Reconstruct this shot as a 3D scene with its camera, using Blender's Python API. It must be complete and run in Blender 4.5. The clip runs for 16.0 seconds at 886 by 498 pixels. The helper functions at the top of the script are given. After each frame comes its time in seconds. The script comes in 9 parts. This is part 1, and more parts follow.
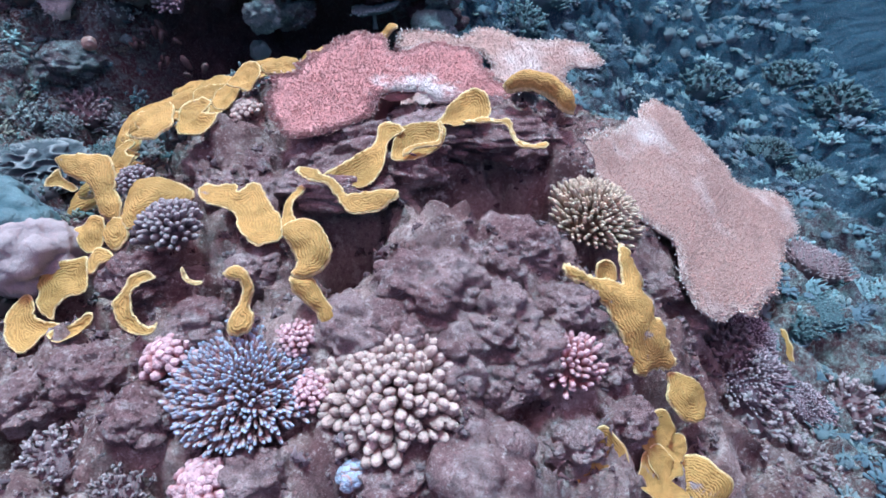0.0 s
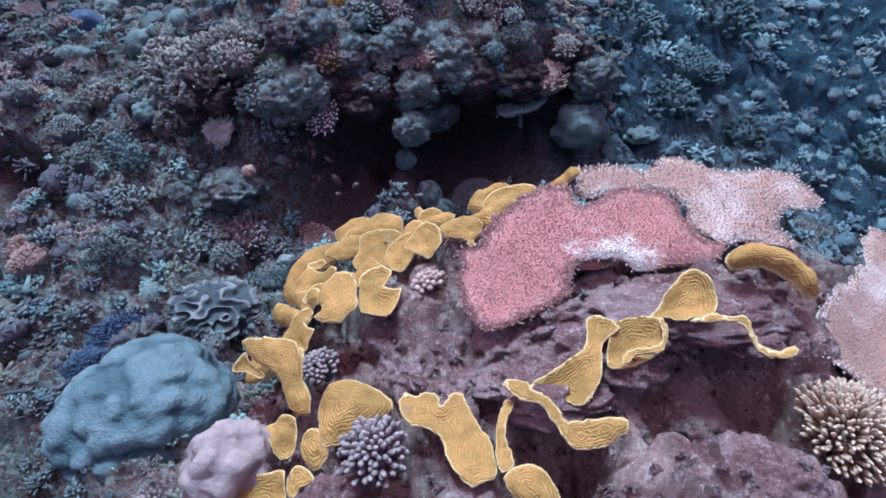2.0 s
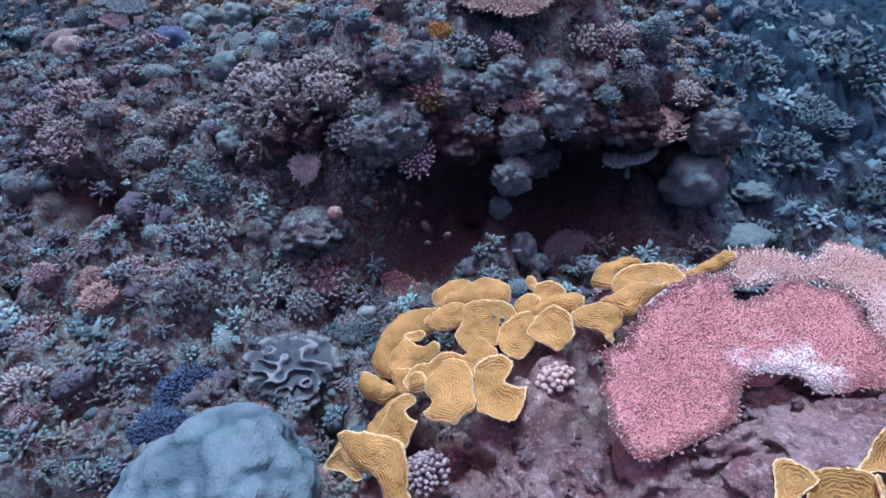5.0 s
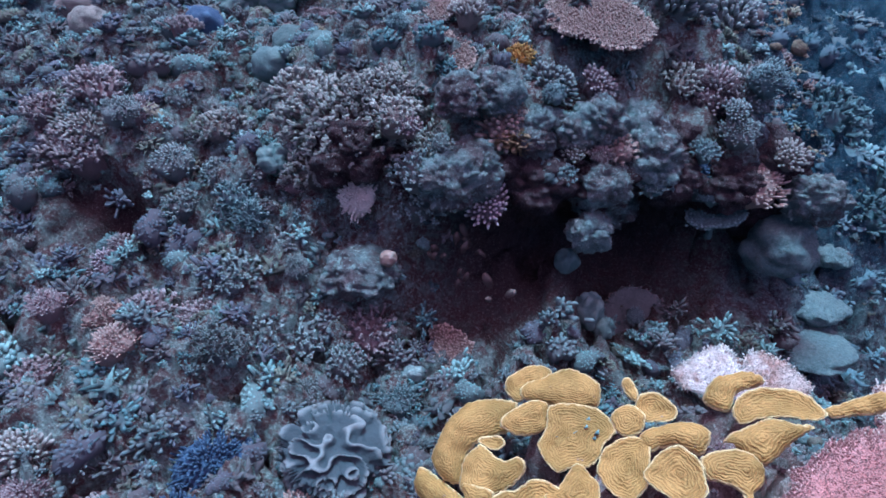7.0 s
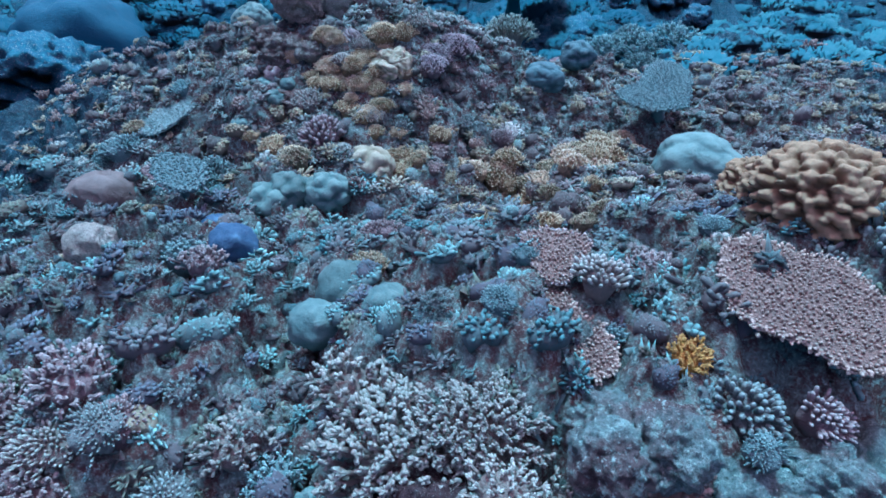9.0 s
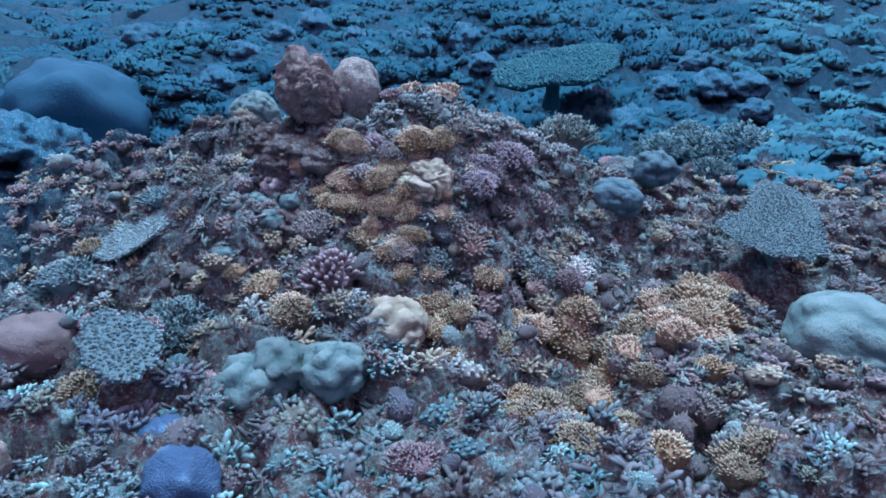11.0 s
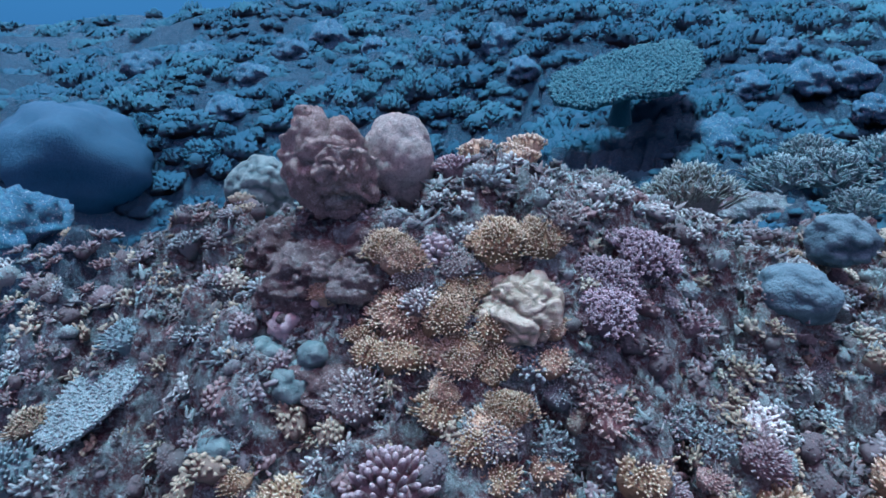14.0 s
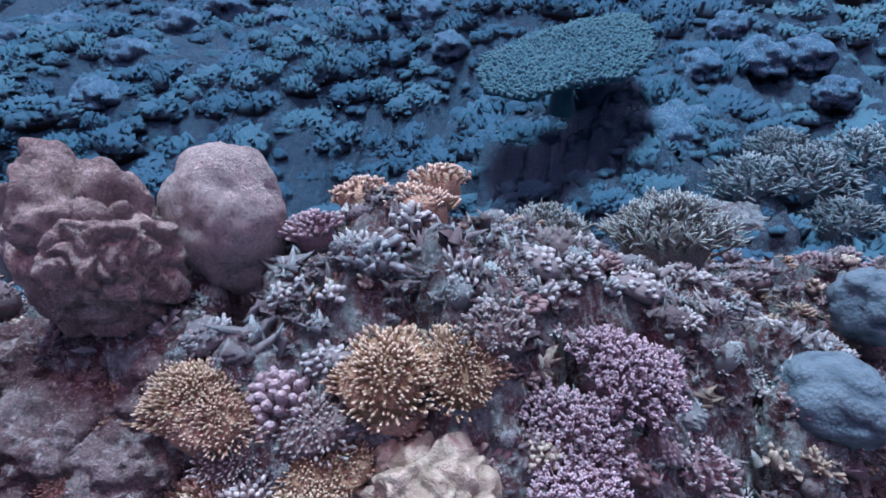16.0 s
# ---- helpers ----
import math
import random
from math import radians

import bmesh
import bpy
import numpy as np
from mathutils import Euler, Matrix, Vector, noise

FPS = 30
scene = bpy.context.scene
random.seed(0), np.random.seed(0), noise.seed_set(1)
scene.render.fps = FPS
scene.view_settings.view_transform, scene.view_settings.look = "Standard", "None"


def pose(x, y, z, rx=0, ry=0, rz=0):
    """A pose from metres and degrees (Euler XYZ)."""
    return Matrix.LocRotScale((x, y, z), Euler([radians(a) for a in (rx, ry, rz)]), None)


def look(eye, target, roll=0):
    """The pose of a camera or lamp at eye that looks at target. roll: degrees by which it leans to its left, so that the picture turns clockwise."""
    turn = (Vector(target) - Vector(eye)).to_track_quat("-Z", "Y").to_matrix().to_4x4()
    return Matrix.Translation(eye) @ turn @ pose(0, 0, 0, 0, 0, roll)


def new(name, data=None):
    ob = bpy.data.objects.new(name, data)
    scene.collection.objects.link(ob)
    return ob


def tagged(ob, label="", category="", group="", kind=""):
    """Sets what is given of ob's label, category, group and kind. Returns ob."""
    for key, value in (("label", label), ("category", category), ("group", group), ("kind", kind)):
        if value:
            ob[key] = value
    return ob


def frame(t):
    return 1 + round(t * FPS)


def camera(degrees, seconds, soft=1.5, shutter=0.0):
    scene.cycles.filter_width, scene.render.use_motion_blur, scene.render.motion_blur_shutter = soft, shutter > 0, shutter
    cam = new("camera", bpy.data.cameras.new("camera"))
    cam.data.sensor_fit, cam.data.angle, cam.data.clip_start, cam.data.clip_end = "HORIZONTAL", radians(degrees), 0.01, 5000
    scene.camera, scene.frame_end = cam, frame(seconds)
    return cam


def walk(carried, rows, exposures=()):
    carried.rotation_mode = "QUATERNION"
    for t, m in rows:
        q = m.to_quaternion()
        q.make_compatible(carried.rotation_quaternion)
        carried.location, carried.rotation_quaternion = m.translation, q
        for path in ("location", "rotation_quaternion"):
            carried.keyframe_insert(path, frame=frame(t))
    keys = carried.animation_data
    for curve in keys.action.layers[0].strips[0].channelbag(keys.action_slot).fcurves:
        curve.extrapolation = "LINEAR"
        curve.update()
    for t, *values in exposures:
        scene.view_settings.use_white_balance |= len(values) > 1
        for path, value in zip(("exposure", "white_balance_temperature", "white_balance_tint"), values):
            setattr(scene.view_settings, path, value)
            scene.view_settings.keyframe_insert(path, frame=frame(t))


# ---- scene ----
cam = camera(75.9, 16.0, 1.7)
PATH = [
    (0, (-0.031, -0.097, 1.452), (-0.03, 1.682, 0.54), -2.1),
    (0.5, (-0.076, -0.027, 1.563), (-0.153, 1.738, 0.626), -2.4),
    (1, (-0.139, 0.041, 1.654), (-0.293, 1.812, 0.737), -3.5),
    (1.5, (-0.212, 0.11, 1.72), (-0.431, 1.886, 0.828), -5.1),
    (2, (-0.282, 0.19, 1.767), (-0.574, 1.974, 0.912), -6.4),
    (2.5, (-0.341, 0.243, 1.803), (-0.675, 2.034, 0.979), -6.6),
    (3, (-0.383, 0.3, 1.818), (-0.764, 2.095, 1.021), -6.4),
    (3.5, (-0.422, 0.336, 1.83), (-0.828, 2.128, 1.041), -6.1),
    (5.8, (-0.603, 0.451, 1.846), (-0.981, 2.233, 1.022), -0.9),
    (6, (-0.634, 0.471, 1.858), (-1.0, 2.253, 1.027), 0.0),
    (6.5, (-0.698, 0.541, 1.901), (-1.062, 2.313, 1.049), 1.2),
    (7, (-0.799, 0.656, 1.971), (-1.164, 2.409, 1.08), 2.3),
    (7.5, (-0.889, 0.801, 2.038), (-1.287, 2.546, 1.146), 2.3),
    (8, (-1.004, 0.996, 2.148), (-1.426, 2.741, 1.266), 1.8),
    (8.5, (-1.073, 1.19, 2.234), (-1.567, 2.952, 1.426), 1.1),
    (9, (-1.158, 1.392, 2.319), (-1.688, 3.191, 1.624), 1.5),
    (9.5, (-1.222, 1.569, 2.373), (-1.777, 3.398, 1.781), 2.8),
    (9.7, (-1.25, 1.626, 2.388), (-1.803, 3.466, 1.832), 3.4),
    (11.8, (-1.604, 2.135, 2.472), (-2.218, 3.978, 1.996), 1.9),
    (12, (-1.633, 2.169, 2.484), (-2.254, 4.011, 2.011), 1.2),
    (12.5, (-1.697, 2.261, 2.516), (-2.342, 4.091, 2.031), 0.5),
    (13, (-1.767, 2.352, 2.556), (-2.418, 4.174, 2.049), 0.2),
    (13.5, (-1.805, 2.452, 2.593), (-2.471, 4.265, 2.074), -0.6),
    (14, (-1.832, 2.573, 2.616), (-2.489, 4.392, 2.106), -0.9),
    (14.5, (-1.842, 2.693, 2.638), (-2.446, 4.528, 2.117), -1.3),
    (15, (-1.845, 2.829, 2.65), (-2.357, 4.688, 2.118), -1.6),
    (15.5, (-1.857, 2.976, 2.664), (-2.301, 4.841, 2.096), -1.2),
    (16, (-1.901, 3.115, 2.678), (-2.35, 4.968, 2.075), -1.2),
]
EXPOSURES = [(0, 0.50, 6400, 9), (0.6, 0.38, 6350, 9), (3.5, 0.17, 6400, 27), (6, 0.15, 6100, 24), (8, 0.31, 5400, 0), (9, 0.46, 5180, -6), (12, 0.30, 5650, 12), (12.5, 0.28, 5650, 11), (13, 0.06, 5700, 11), (13.5, 0.30, 5800, 11), (14, 0.38, 5900, 11), (15, 0.35, 6100, 16), (16, 0.31, 6550, 30)]
walk(cam, [(t, look(eye, target, roll)) for t, eye, target, roll in PATH], EXPOSURES)

# ---- light ----
SUN_UP, SUN_TURN = 84.0, -30.0
world = bpy.data.worlds.new("water_light")
scene.world = world
world.use_nodes = True
wn, wl = world.node_tree.nodes, world.node_tree.links
sky = wn.new("ShaderNodeTexSky")
sky.sky_type, sky.sun_disc = "NISHITA", False
sky.sun_elevation, sky.sun_rotation = radians(SUN_UP), radians(SUN_TURN)
tint = wn.new("ShaderNodeMix")
tint.data_type, tint.blend_type = "RGBA", "MULTIPLY"
tint.inputs["Factor"].default_value = 1.0
tint.inputs["B"].default_value = (1.40, 0.66, 0.60, 1)
wl.new(sky.outputs["Color"], tint.inputs["A"])
wl.new(tint.outputs["Result"], wn["Background"].inputs["Color"])
wn["Background"].inputs["Strength"].default_value = 0.33
sun_data = bpy.data.lights.new("sun", "SUN")
sun_data.energy, sun_data.angle, sun_data.color = 4.68, radians(14), (0.485, 0.868, 1.0)
sun = new("sun", sun_data)
sun.matrix_world = look((-0.35, 0.5, 6.0), (0, 0, 0))


# ---- numbers and meshes ----
def lattice(p, seed):
    """Smooth value noise, about -1 to 1, at the points p."""
    p = np.asarray(p, float)
    i = np.floor(p).astype(np.int64)
    f = p - i
    f = f * f * (3 - 2 * f)

    def h(dx, dy, dz):
        n = (i[:, 0] + dx) * 374761393 + (i[:, 1] + dy) * 668265263 + (i[:, 2] + dz) * 2147483647 + seed * 974634777
        n = (n ^ (n >> 13)) * 1274126177
        n = (n ^ (n >> 16)) & 0xFFFFFF
        return n / 8388608.0 - 1.0
    out = 0
    for dx in (0, 1):
        for dy in (0, 1):
            for dz in (0, 1):
                w = (f[:, 0] if dx else 1 - f[:, 0]) * (f[:, 1] if dy else 1 - f[:, 1]) * (f[:, 2] if dz else 1 - f[:, 2])
                out = out + w * h(dx, dy, dz)
    return out


def fbm(p, scale, seed, octaves=4, rough=0.5):
    out, amp, q = 0, 1.0, np.asarray(p, float) * scale
    for o in range(octaves):
        out = out + amp * lattice(q + 17.3 * o, seed + o)
        amp, q = amp * rough, q * 2.03
    return out


def mesh(name, v, quads=None, tris=None, smooth=True, **attributes):
    me = bpy.data.meshes.new(name)
    v = np.asarray(v, np.float32)
    q = np.zeros((0, 4), np.int32) if quads is None else np.asarray(quads, np.int32)
    t = np.zeros((0, 3), np.int32) if tris is None else np.asarray(tris, np.int32)
    me.vertices.add(len(v))
    me.vertices.foreach_set("co", v.ravel())
    idx = np.concatenate([q.ravel(), t.ravel()])
    me.loops.add(len(idx))
    me.loops.foreach_set("vertex_index", idx)
    me.polygons.add(len(q) + len(t))
    me.polygons.foreach_set("loop_start", np.concatenate([np.arange(len(q)) * 4, len(q) * 4 + np.arange(len(t)) * 3]).astype(np.int32))
    me.polygons.foreach_set("use_smooth", np.full(len(q) + len(t), smooth, bool))
    for key, value in attributes.items():
        me.attributes.new(key, "FLOAT", "POINT").data.foreach_set("value", np.asarray(value, np.float32))
    me.update(calc_edges=True)
    return me


class Soup:
    """Pieces gathered into one mesh."""

    def __init__(self):
        self.v, self.q, self.t, self.a, self.n = [], [], [], {}, 0

    def add(self, v, quads=None, tris=None, **attributes):
        if quads is not None and len(quads):
            self.q.append(np.asarray(quads) + self.n)
        if tris is not None and len(tris):
            self.t.append(np.asarray(tris) + self.n)
        for k, a in attributes.items():
            self.a.setdefault(k, []).append(np.broadcast_to(np.asarray(a, float), (len(v),)))
        self.v.append(v)
        self.n += len(v)

    def quads(self):
        return np.concatenate(self.q) if self.q else np.zeros((0, 4), np.int64)

    def mesh(self, name):
        return mesh(name, np.concatenate(self.v), np.concatenate(self.q) if self.q else None, np.concatenate(self.t) if self.t else None,
                    **{k: np.concatenate(a) for k, a in self.a.items()})


def unit(a):
    return a / np.maximum(np.linalg.norm(a, axis=-1, keepdims=True), 1e-9)


def tubes(base, way, length, radius, sides=5, profile=((0, 1), (0.5, 0.95), (0.82, 0.8), (0.96, 0.45)), bend=None):
    """Tapered rounded branches: vertices, quads, triangles, and the share of the way to the tip."""
    n, rings = len(base), len(profile)
    way = unit(np.asarray(way, float))
    length, radius = np.broadcast_to(length, (n,)), np.broadcast_to(radius, (n,))
    side = unit(np.cross(way, np.where(np.abs(way[:, 2:3]) > 0.9, np.array([[1.0, 0, 0]]), np.array([[0, 0, 1.0]]))))
    up = np.cross(way, side)
    if bend is None:
        bend = np.zeros((n, 3))
    vs, tip = [], []
    for z, r in profile:
        c = base + way * (length * z)[:, None] + bend * (z * z * length)[:, None]
        for s in range(sides):
            a = 2 * math.pi * s / sides
            vs.append(c + (side * math.cos(a) + up * math.sin(a)) * (radius * r)[:, None])
            tip.append(z)
    vs.append(base + way * length[:, None] + bend * length[:, None])
    tip.append(1.0)
    nv = rings * sides + 1
    v = np.stack(vs, 1).reshape(-1, 3)
    q = [(k * sides + s, k * sides + (s + 1) % sides, (k + 1) * sides + (s + 1) % sides, (k + 1) * sides + s) for k in range(rings - 1) for s in range(sides)]
    t = [((rings - 1) * sides + s, (rings - 1) * sides + (s + 1) % sides, nv - 1) for s in range(sides)]
    off = (np.arange(n) * nv)[:, None, None]
    return v, (np.array(q)[None] + off).reshape(-1, 4), (np.array(t)[None] + off).reshape(-1, 3), np.tile(tip, n)


def ball(rows=14, cols=20):
    """A unit sphere as points, quads and triangles."""
    v = [(0, 0, 1.0)]
    for i in range(1, rows):
        a = math.pi * i / rows
        v += [(math.sin(a) * math.cos(2 * math.pi * j / cols), math.sin(a) * math.sin(2 * math.pi * j / cols), math.cos(a)) for j in range(cols)]
    v.append((0, 0, -1.0))
    q = [(1 + i * cols + j, 1 + (i + 1) * cols + j, 1 + (i + 1) * cols + (j + 1) % cols, 1 + i * cols + (j + 1) % cols) for i in range(rows - 2) for j in range(cols)]
    last = len(v) - 1
    t = [(0, 1 + j, 1 + (j + 1) % cols) for j in range(cols)]
    t += [(last, 1 + (rows - 2) * cols + (j + 1) % cols, 1 + (rows - 2) * cols + j) for j in range(cols)]
    return np.array(v), np.array(q), np.array(t)


def part(name, me, material, parent, label="", kind=""):
    """One mesh object under a thing or a part; the mesh may be shared, so the material sits on the object."""
    ob = new(name, me)
    if not me.materials:
        me.materials.append(material)
    ob.material_slots[0].link = "OBJECT"
    ob.material_slots[0].material = material
    ob.parent = parent
    return tagged(ob, label=label, kind=kind)


PLACED = []


def thing(name, m, label, category, group="", kind=""):
    ob = new(name)
    ob.empty_display_size = 0.05
    ob.matrix_world = m
    return tagged(ob, label, category, group, kind)


# ---- materials ----
def material(name):
    mat = bpy.data.materials.new(name)
    mat.use_nodes = True
    nodes, links = mat.node_tree.nodes, mat.node_tree.links
    return mat, nodes, links, nodes["Principled BSDF"]


def mixed(nodes, links, fac, a, b, blend="MIX"):
    n = nodes.new("ShaderNodeMix")
    n.data_type, n.blend_type = "RGBA", blend
    for sock, val in (("Factor", fac), ("A", a), ("B", b)):
        if isinstance(val, (int, float)):
            n.inputs[sock].default_value = val
        elif isinstance(val, tuple):
            n.inputs[sock].default_value = (*val, 1)
        else:
            links.new(val, n.inputs[sock])
    return n.outputs["Result"]


def noise_of(nodes, links, scale, detail=4, rough=0.6):
    geo = nodes.new("ShaderNodeNewGeometry")
    n = nodes.new("ShaderNodeTexNoise")
    n.inputs["Scale"].default_value, n.inputs["Detail"].default_value, n.inputs["Roughness"].default_value = scale, detail, rough
    links.new(geo.outputs["Position"], n.inputs["Vector"])
    return n.outputs["Fac"]


def stepped(nodes, links, value, low, high):
    n = nodes.new("ShaderNodeMapRange")
    n.interpolation_type = "SMOOTHSTEP"
    n.inputs["From Min"].default_value, n.inputs["From Max"].default_value = low, high
    links.new(value, n.inputs["Value"])
    return n.outputs["Result"]


def attribute(nodes, name):
    n = nodes.new("ShaderNodeAttribute")
    n.attribute_name = name
    return n.outputs["Fac"]


def bumped(nodes, links, bsdf, heights):
    normal = None
    for height, strength, distance in heights:
        n = nodes.new("ShaderNodeBump")
        n.inputs["Strength"].default_value, n.inputs["Distance"].default_value = strength, distance
        links.new(height, n.inputs["Height"])
        if normal is not None:
            links.new(normal, n.inputs["Normal"])
        normal = n.outputs["Normal"]
    links.new(normal, bsdf.inputs["Normal"])


def coral_mat(name, base, tip, start=0.55, grain=260.0, rough=0.75, relief=0.6, patch=0.35, bleach=None):
    """Living coral: pigment that pales towards the growing tips, fine polyps, patches, and a shade of its own for each colony."""
    mat, nodes, links, bsdf = material(name)
    pale = stepped(nodes, links, attribute(nodes, "tip"), start, 1.0)
    col = mixed(nodes, links, pale, base, tip)
    dark = tuple(c * 0.55 for c in base)
    col = mixed(nodes, links, stepped(nodes, links, noise_of(nodes, links, 22, 5), 0.5, 0.75), col, mixed(nodes, links, patch, col, dark))
    if bleach:
        col = mixed(nodes, links, stepped(nodes, links, noise_of(nodes, links, bleach[0], 3), bleach[1], bleach[1] + 0.2), col, (0.80, 0.74, 0.74))
        bare = nodes.new("ShaderNodeMath")
        bare.operation = "MULTIPLY_ADD"
        bare.inputs[1].default_value = 1.6
        links.new(noise_of(nodes, links, 30, 4), bare.inputs[0])
        links.new(attribute(nodes, "bare"), bare.inputs[2])
        col = mixed(nodes, links, stepped(nodes, links, bare.outputs[0], 1.15, 1.75), col, (0.84, 0.79, 0.80))
    vor = nodes.new("ShaderNodeTexVoronoi")
    vor.inputs["Scale"].default_value = grain
    geo = nodes.new("ShaderNodeNewGeometry")
    links.new(geo.outputs["Position"], vor.inputs["Vector"])
    spots = stepped(nodes, links, vor.outputs["Distance"], 0.15, 0.6)
    col = mixed(nodes, links, spots, col, mixed(nodes, links, 0.6 * patch, col, dark))
    info = nodes.new("ShaderNodeObjectInfo")
    hsv = nodes.new("ShaderNodeHueSaturation")
    mr = nodes.new("ShaderNodeMapRange")
    mr.inputs["To Min"].default_value, mr.inputs["To Max"].default_value = 0.8, 1.18
    links.new(info.outputs["Random"], mr.inputs["Value"])
    links.new(mr.outputs["Result"], hsv.inputs["Value"])
    links.new(col, hsv.inputs["Color"])
    links.new(hsv.outputs["Color"], bsdf.inputs["Base Color"])
    bsdf.inputs["Roughness"].default_value = rough
    bsdf.inputs["Specular IOR Level"].default_value = 0.25
    bumped(nodes, links, bsdf, [(vor.outputs["Distance"], relief, 0.004), (noise_of(nodes, links, 60, 5, 0.7), 0.7, 0.010)])
    return mat


def plate_mat(name, base, rim, under):
    """Scroll coral: mustard tissue in fine ridges, a pale growing rim, dull bare patches."""
    mat, nodes, links, bsdf = material(name)
    edge = stepped(nodes, links, attribute(nodes, "tip"), 0.95, 0.99)
    n1 = noise_of(nodes, links, 9, 5)
    col = mixed(nodes, links, stepped(nodes, links, n1, 0.4, 0.65), base, tuple(c * f for c, f in zip(base, (0.62, 0.66, 0.62))))
    col = mixed(nodes, links, edge, col, rim)
    col = mixed(nodes, links, stepped(nodes, links, noise_of(nodes, links, 14, 6), 0.66, 0.72), col, under)
    ring = nodes.new("ShaderNodeMath")
    ring.operation = "MULTIPLY_ADD"
    ring.inputs[1].default_value = 120.0
    links.new(attribute(nodes, "tip"), ring.inputs[0])
    warp = nodes.new("ShaderNodeMath")
    warp.operation = "MULTIPLY"
    warp.inputs[1].default_value = 34.0
    links.new(noise_of(nodes, links, 26, 4, 0.6), warp.inputs[0])
    links.new(warp.outputs[0], ring.inputs[2])
    sine = nodes.new("ShaderNodeMath")
    sine.operation = "SINE"
    links.new(ring.outputs[0], sine.inputs[0])
    ridge = stepped(nodes, links, sine.outputs[0], -0.9, 0.9)
    grain = noise_of(nodes, links, 150, 3)
    col = mixed(nodes, links, ridge, mixed(nodes, links, 0.34, col, tuple(c * 0.35 for c in base)), col)
    col = mixed(nodes, links, stepped(nodes, links, grain, 0.45, 0.7), col, mixed(nodes, links, 0.3, col, tuple(c * 0.4 for c in base)))
    links.new(col, bsdf.inputs["Base Color"])
    bsdf.inputs["Roughness"].default_value = 0.7
    bsdf.inputs["Specular IOR Level"].default_value = 0.25
    bumped(nodes, links, bsdf, [(ridge, 0.5, 0.004), (grain, 0.5, 0.004), (n1, 0.5, 0.03)])
    return mat


def rock_mat(name, colours, turf=None, scale=1.0, crust=None, haze_flat=0.0):
    """Reef rock: crusts of coralline algae, turf and bare lime in patches, pitted, with shade painted into the pits."""
    mat, nodes, links, bsdf = material(name)
    a, b, c, d = colours
    n1, n2, n3 = noise_of(nodes, links, 7 * scale, 6), noise_of(nodes, links, 26 * scale, 6, 0.7), noise_of(nodes, links, 95 * scale, 5, 0.7)
    col = mixed(nodes, links, stepped(nodes, links, n1, 0.38, 0.62), a, b)
    col = mixed(nodes, links, stepped(nodes, links, n2, 0.54, 0.66), col, c)
    col = mixed(nodes, links, stepped(nodes, links, n3, 0.56, 0.68), col, d)
    if turf:
        cover = attribute(nodes, "turf")
        t1 = mixed(nodes, links, stepped(nodes, links, n2, 0.42, 0.6), turf[0], turf[1])
        t1 = mixed(nodes, links, stepped(nodes, links, n3, 0.5, 0.68), t1, turf[2])
        col = mixed(nodes, links, cover, col, t1)
        # blue distance haze painted over the ground by the deep mask
        haze_blue = mixed(nodes, links, stepped(nodes, links, n2, 0.42, 0.6), turf[3], turf[4])
        haze_blue = mixed(nodes, links, stepped(nodes, links, n3, 0.5, 0.68), haze_blue, turf[5])
        col = mixed(nodes, links, attribute(nodes, "deep"), col, haze_blue)
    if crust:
        # dark maroon crust that also holds the shade of the hollows
        hollow_shade = mixed(nodes, links, stepped(nodes, links, n2, 0.45, 0.62), crust[0], crust[1])
        hollow_shade = mixed(nodes, links, stepped(nodes, links, n3, 0.55, 0.7), hollow_shade, crust[2])
        col = mixed(nodes, links, attribute(nodes, "crust"), col, hollow_shade)
    # low spots of the bump noise darkened: pit shade in the colour
    col = mixed(nodes, links, stepped(nodes, links, n3, 0.5, 0.36), col, mixed(nodes, links, 0.3, col, (0.03, 0.02, 0.025)))
    links.new(col, bsdf.inputs["Base Color"])
    bsdf.inputs["Roughness"].default_value = 0.9
    bsdf.inputs["Specular IOR Level"].default_value = 0.15
    n4 = noise_of(nodes, links, 240 * scale, 4, 0.7)
    # finest pits painted darker and finest bumps paler, following the relief
    col = mixed(nodes, links, stepped(nodes, links, n4, 0.46, 0.36), col, mixed(nodes, links, 0.28, col, (0.05, 0.03, 0.035)))
    col = mixed(nodes, links, stepped(nodes, links, n4, 0.56, 0.68), col, mixed(nodes, links, 0.35, col, (0.8, 0.74, 0.74)))
    links.new(col, bsdf.inputs["Base Color"])
    bumped(nodes, links, bsdf, [(n2, 1.0, 0.03), (n3, 1.0, 0.014), (n4, 1.0, 0.006)])
    # normals bent upward in place of water haze
    if haze_flat:
        flatten_shading(nodes, links, bsdf, haze_flat)
    return mat


def flatten_shading(nodes, links, bsdf, share):
    """Turns the shading normals of far growth upward: evens out light and shade, imitating water haze."""
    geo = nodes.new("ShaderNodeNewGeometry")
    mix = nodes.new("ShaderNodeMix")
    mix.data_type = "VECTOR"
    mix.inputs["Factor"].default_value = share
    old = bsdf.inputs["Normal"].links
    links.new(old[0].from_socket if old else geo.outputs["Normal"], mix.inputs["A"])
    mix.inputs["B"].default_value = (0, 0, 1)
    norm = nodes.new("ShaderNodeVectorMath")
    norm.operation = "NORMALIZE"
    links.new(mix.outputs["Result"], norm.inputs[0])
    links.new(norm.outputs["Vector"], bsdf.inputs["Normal"])


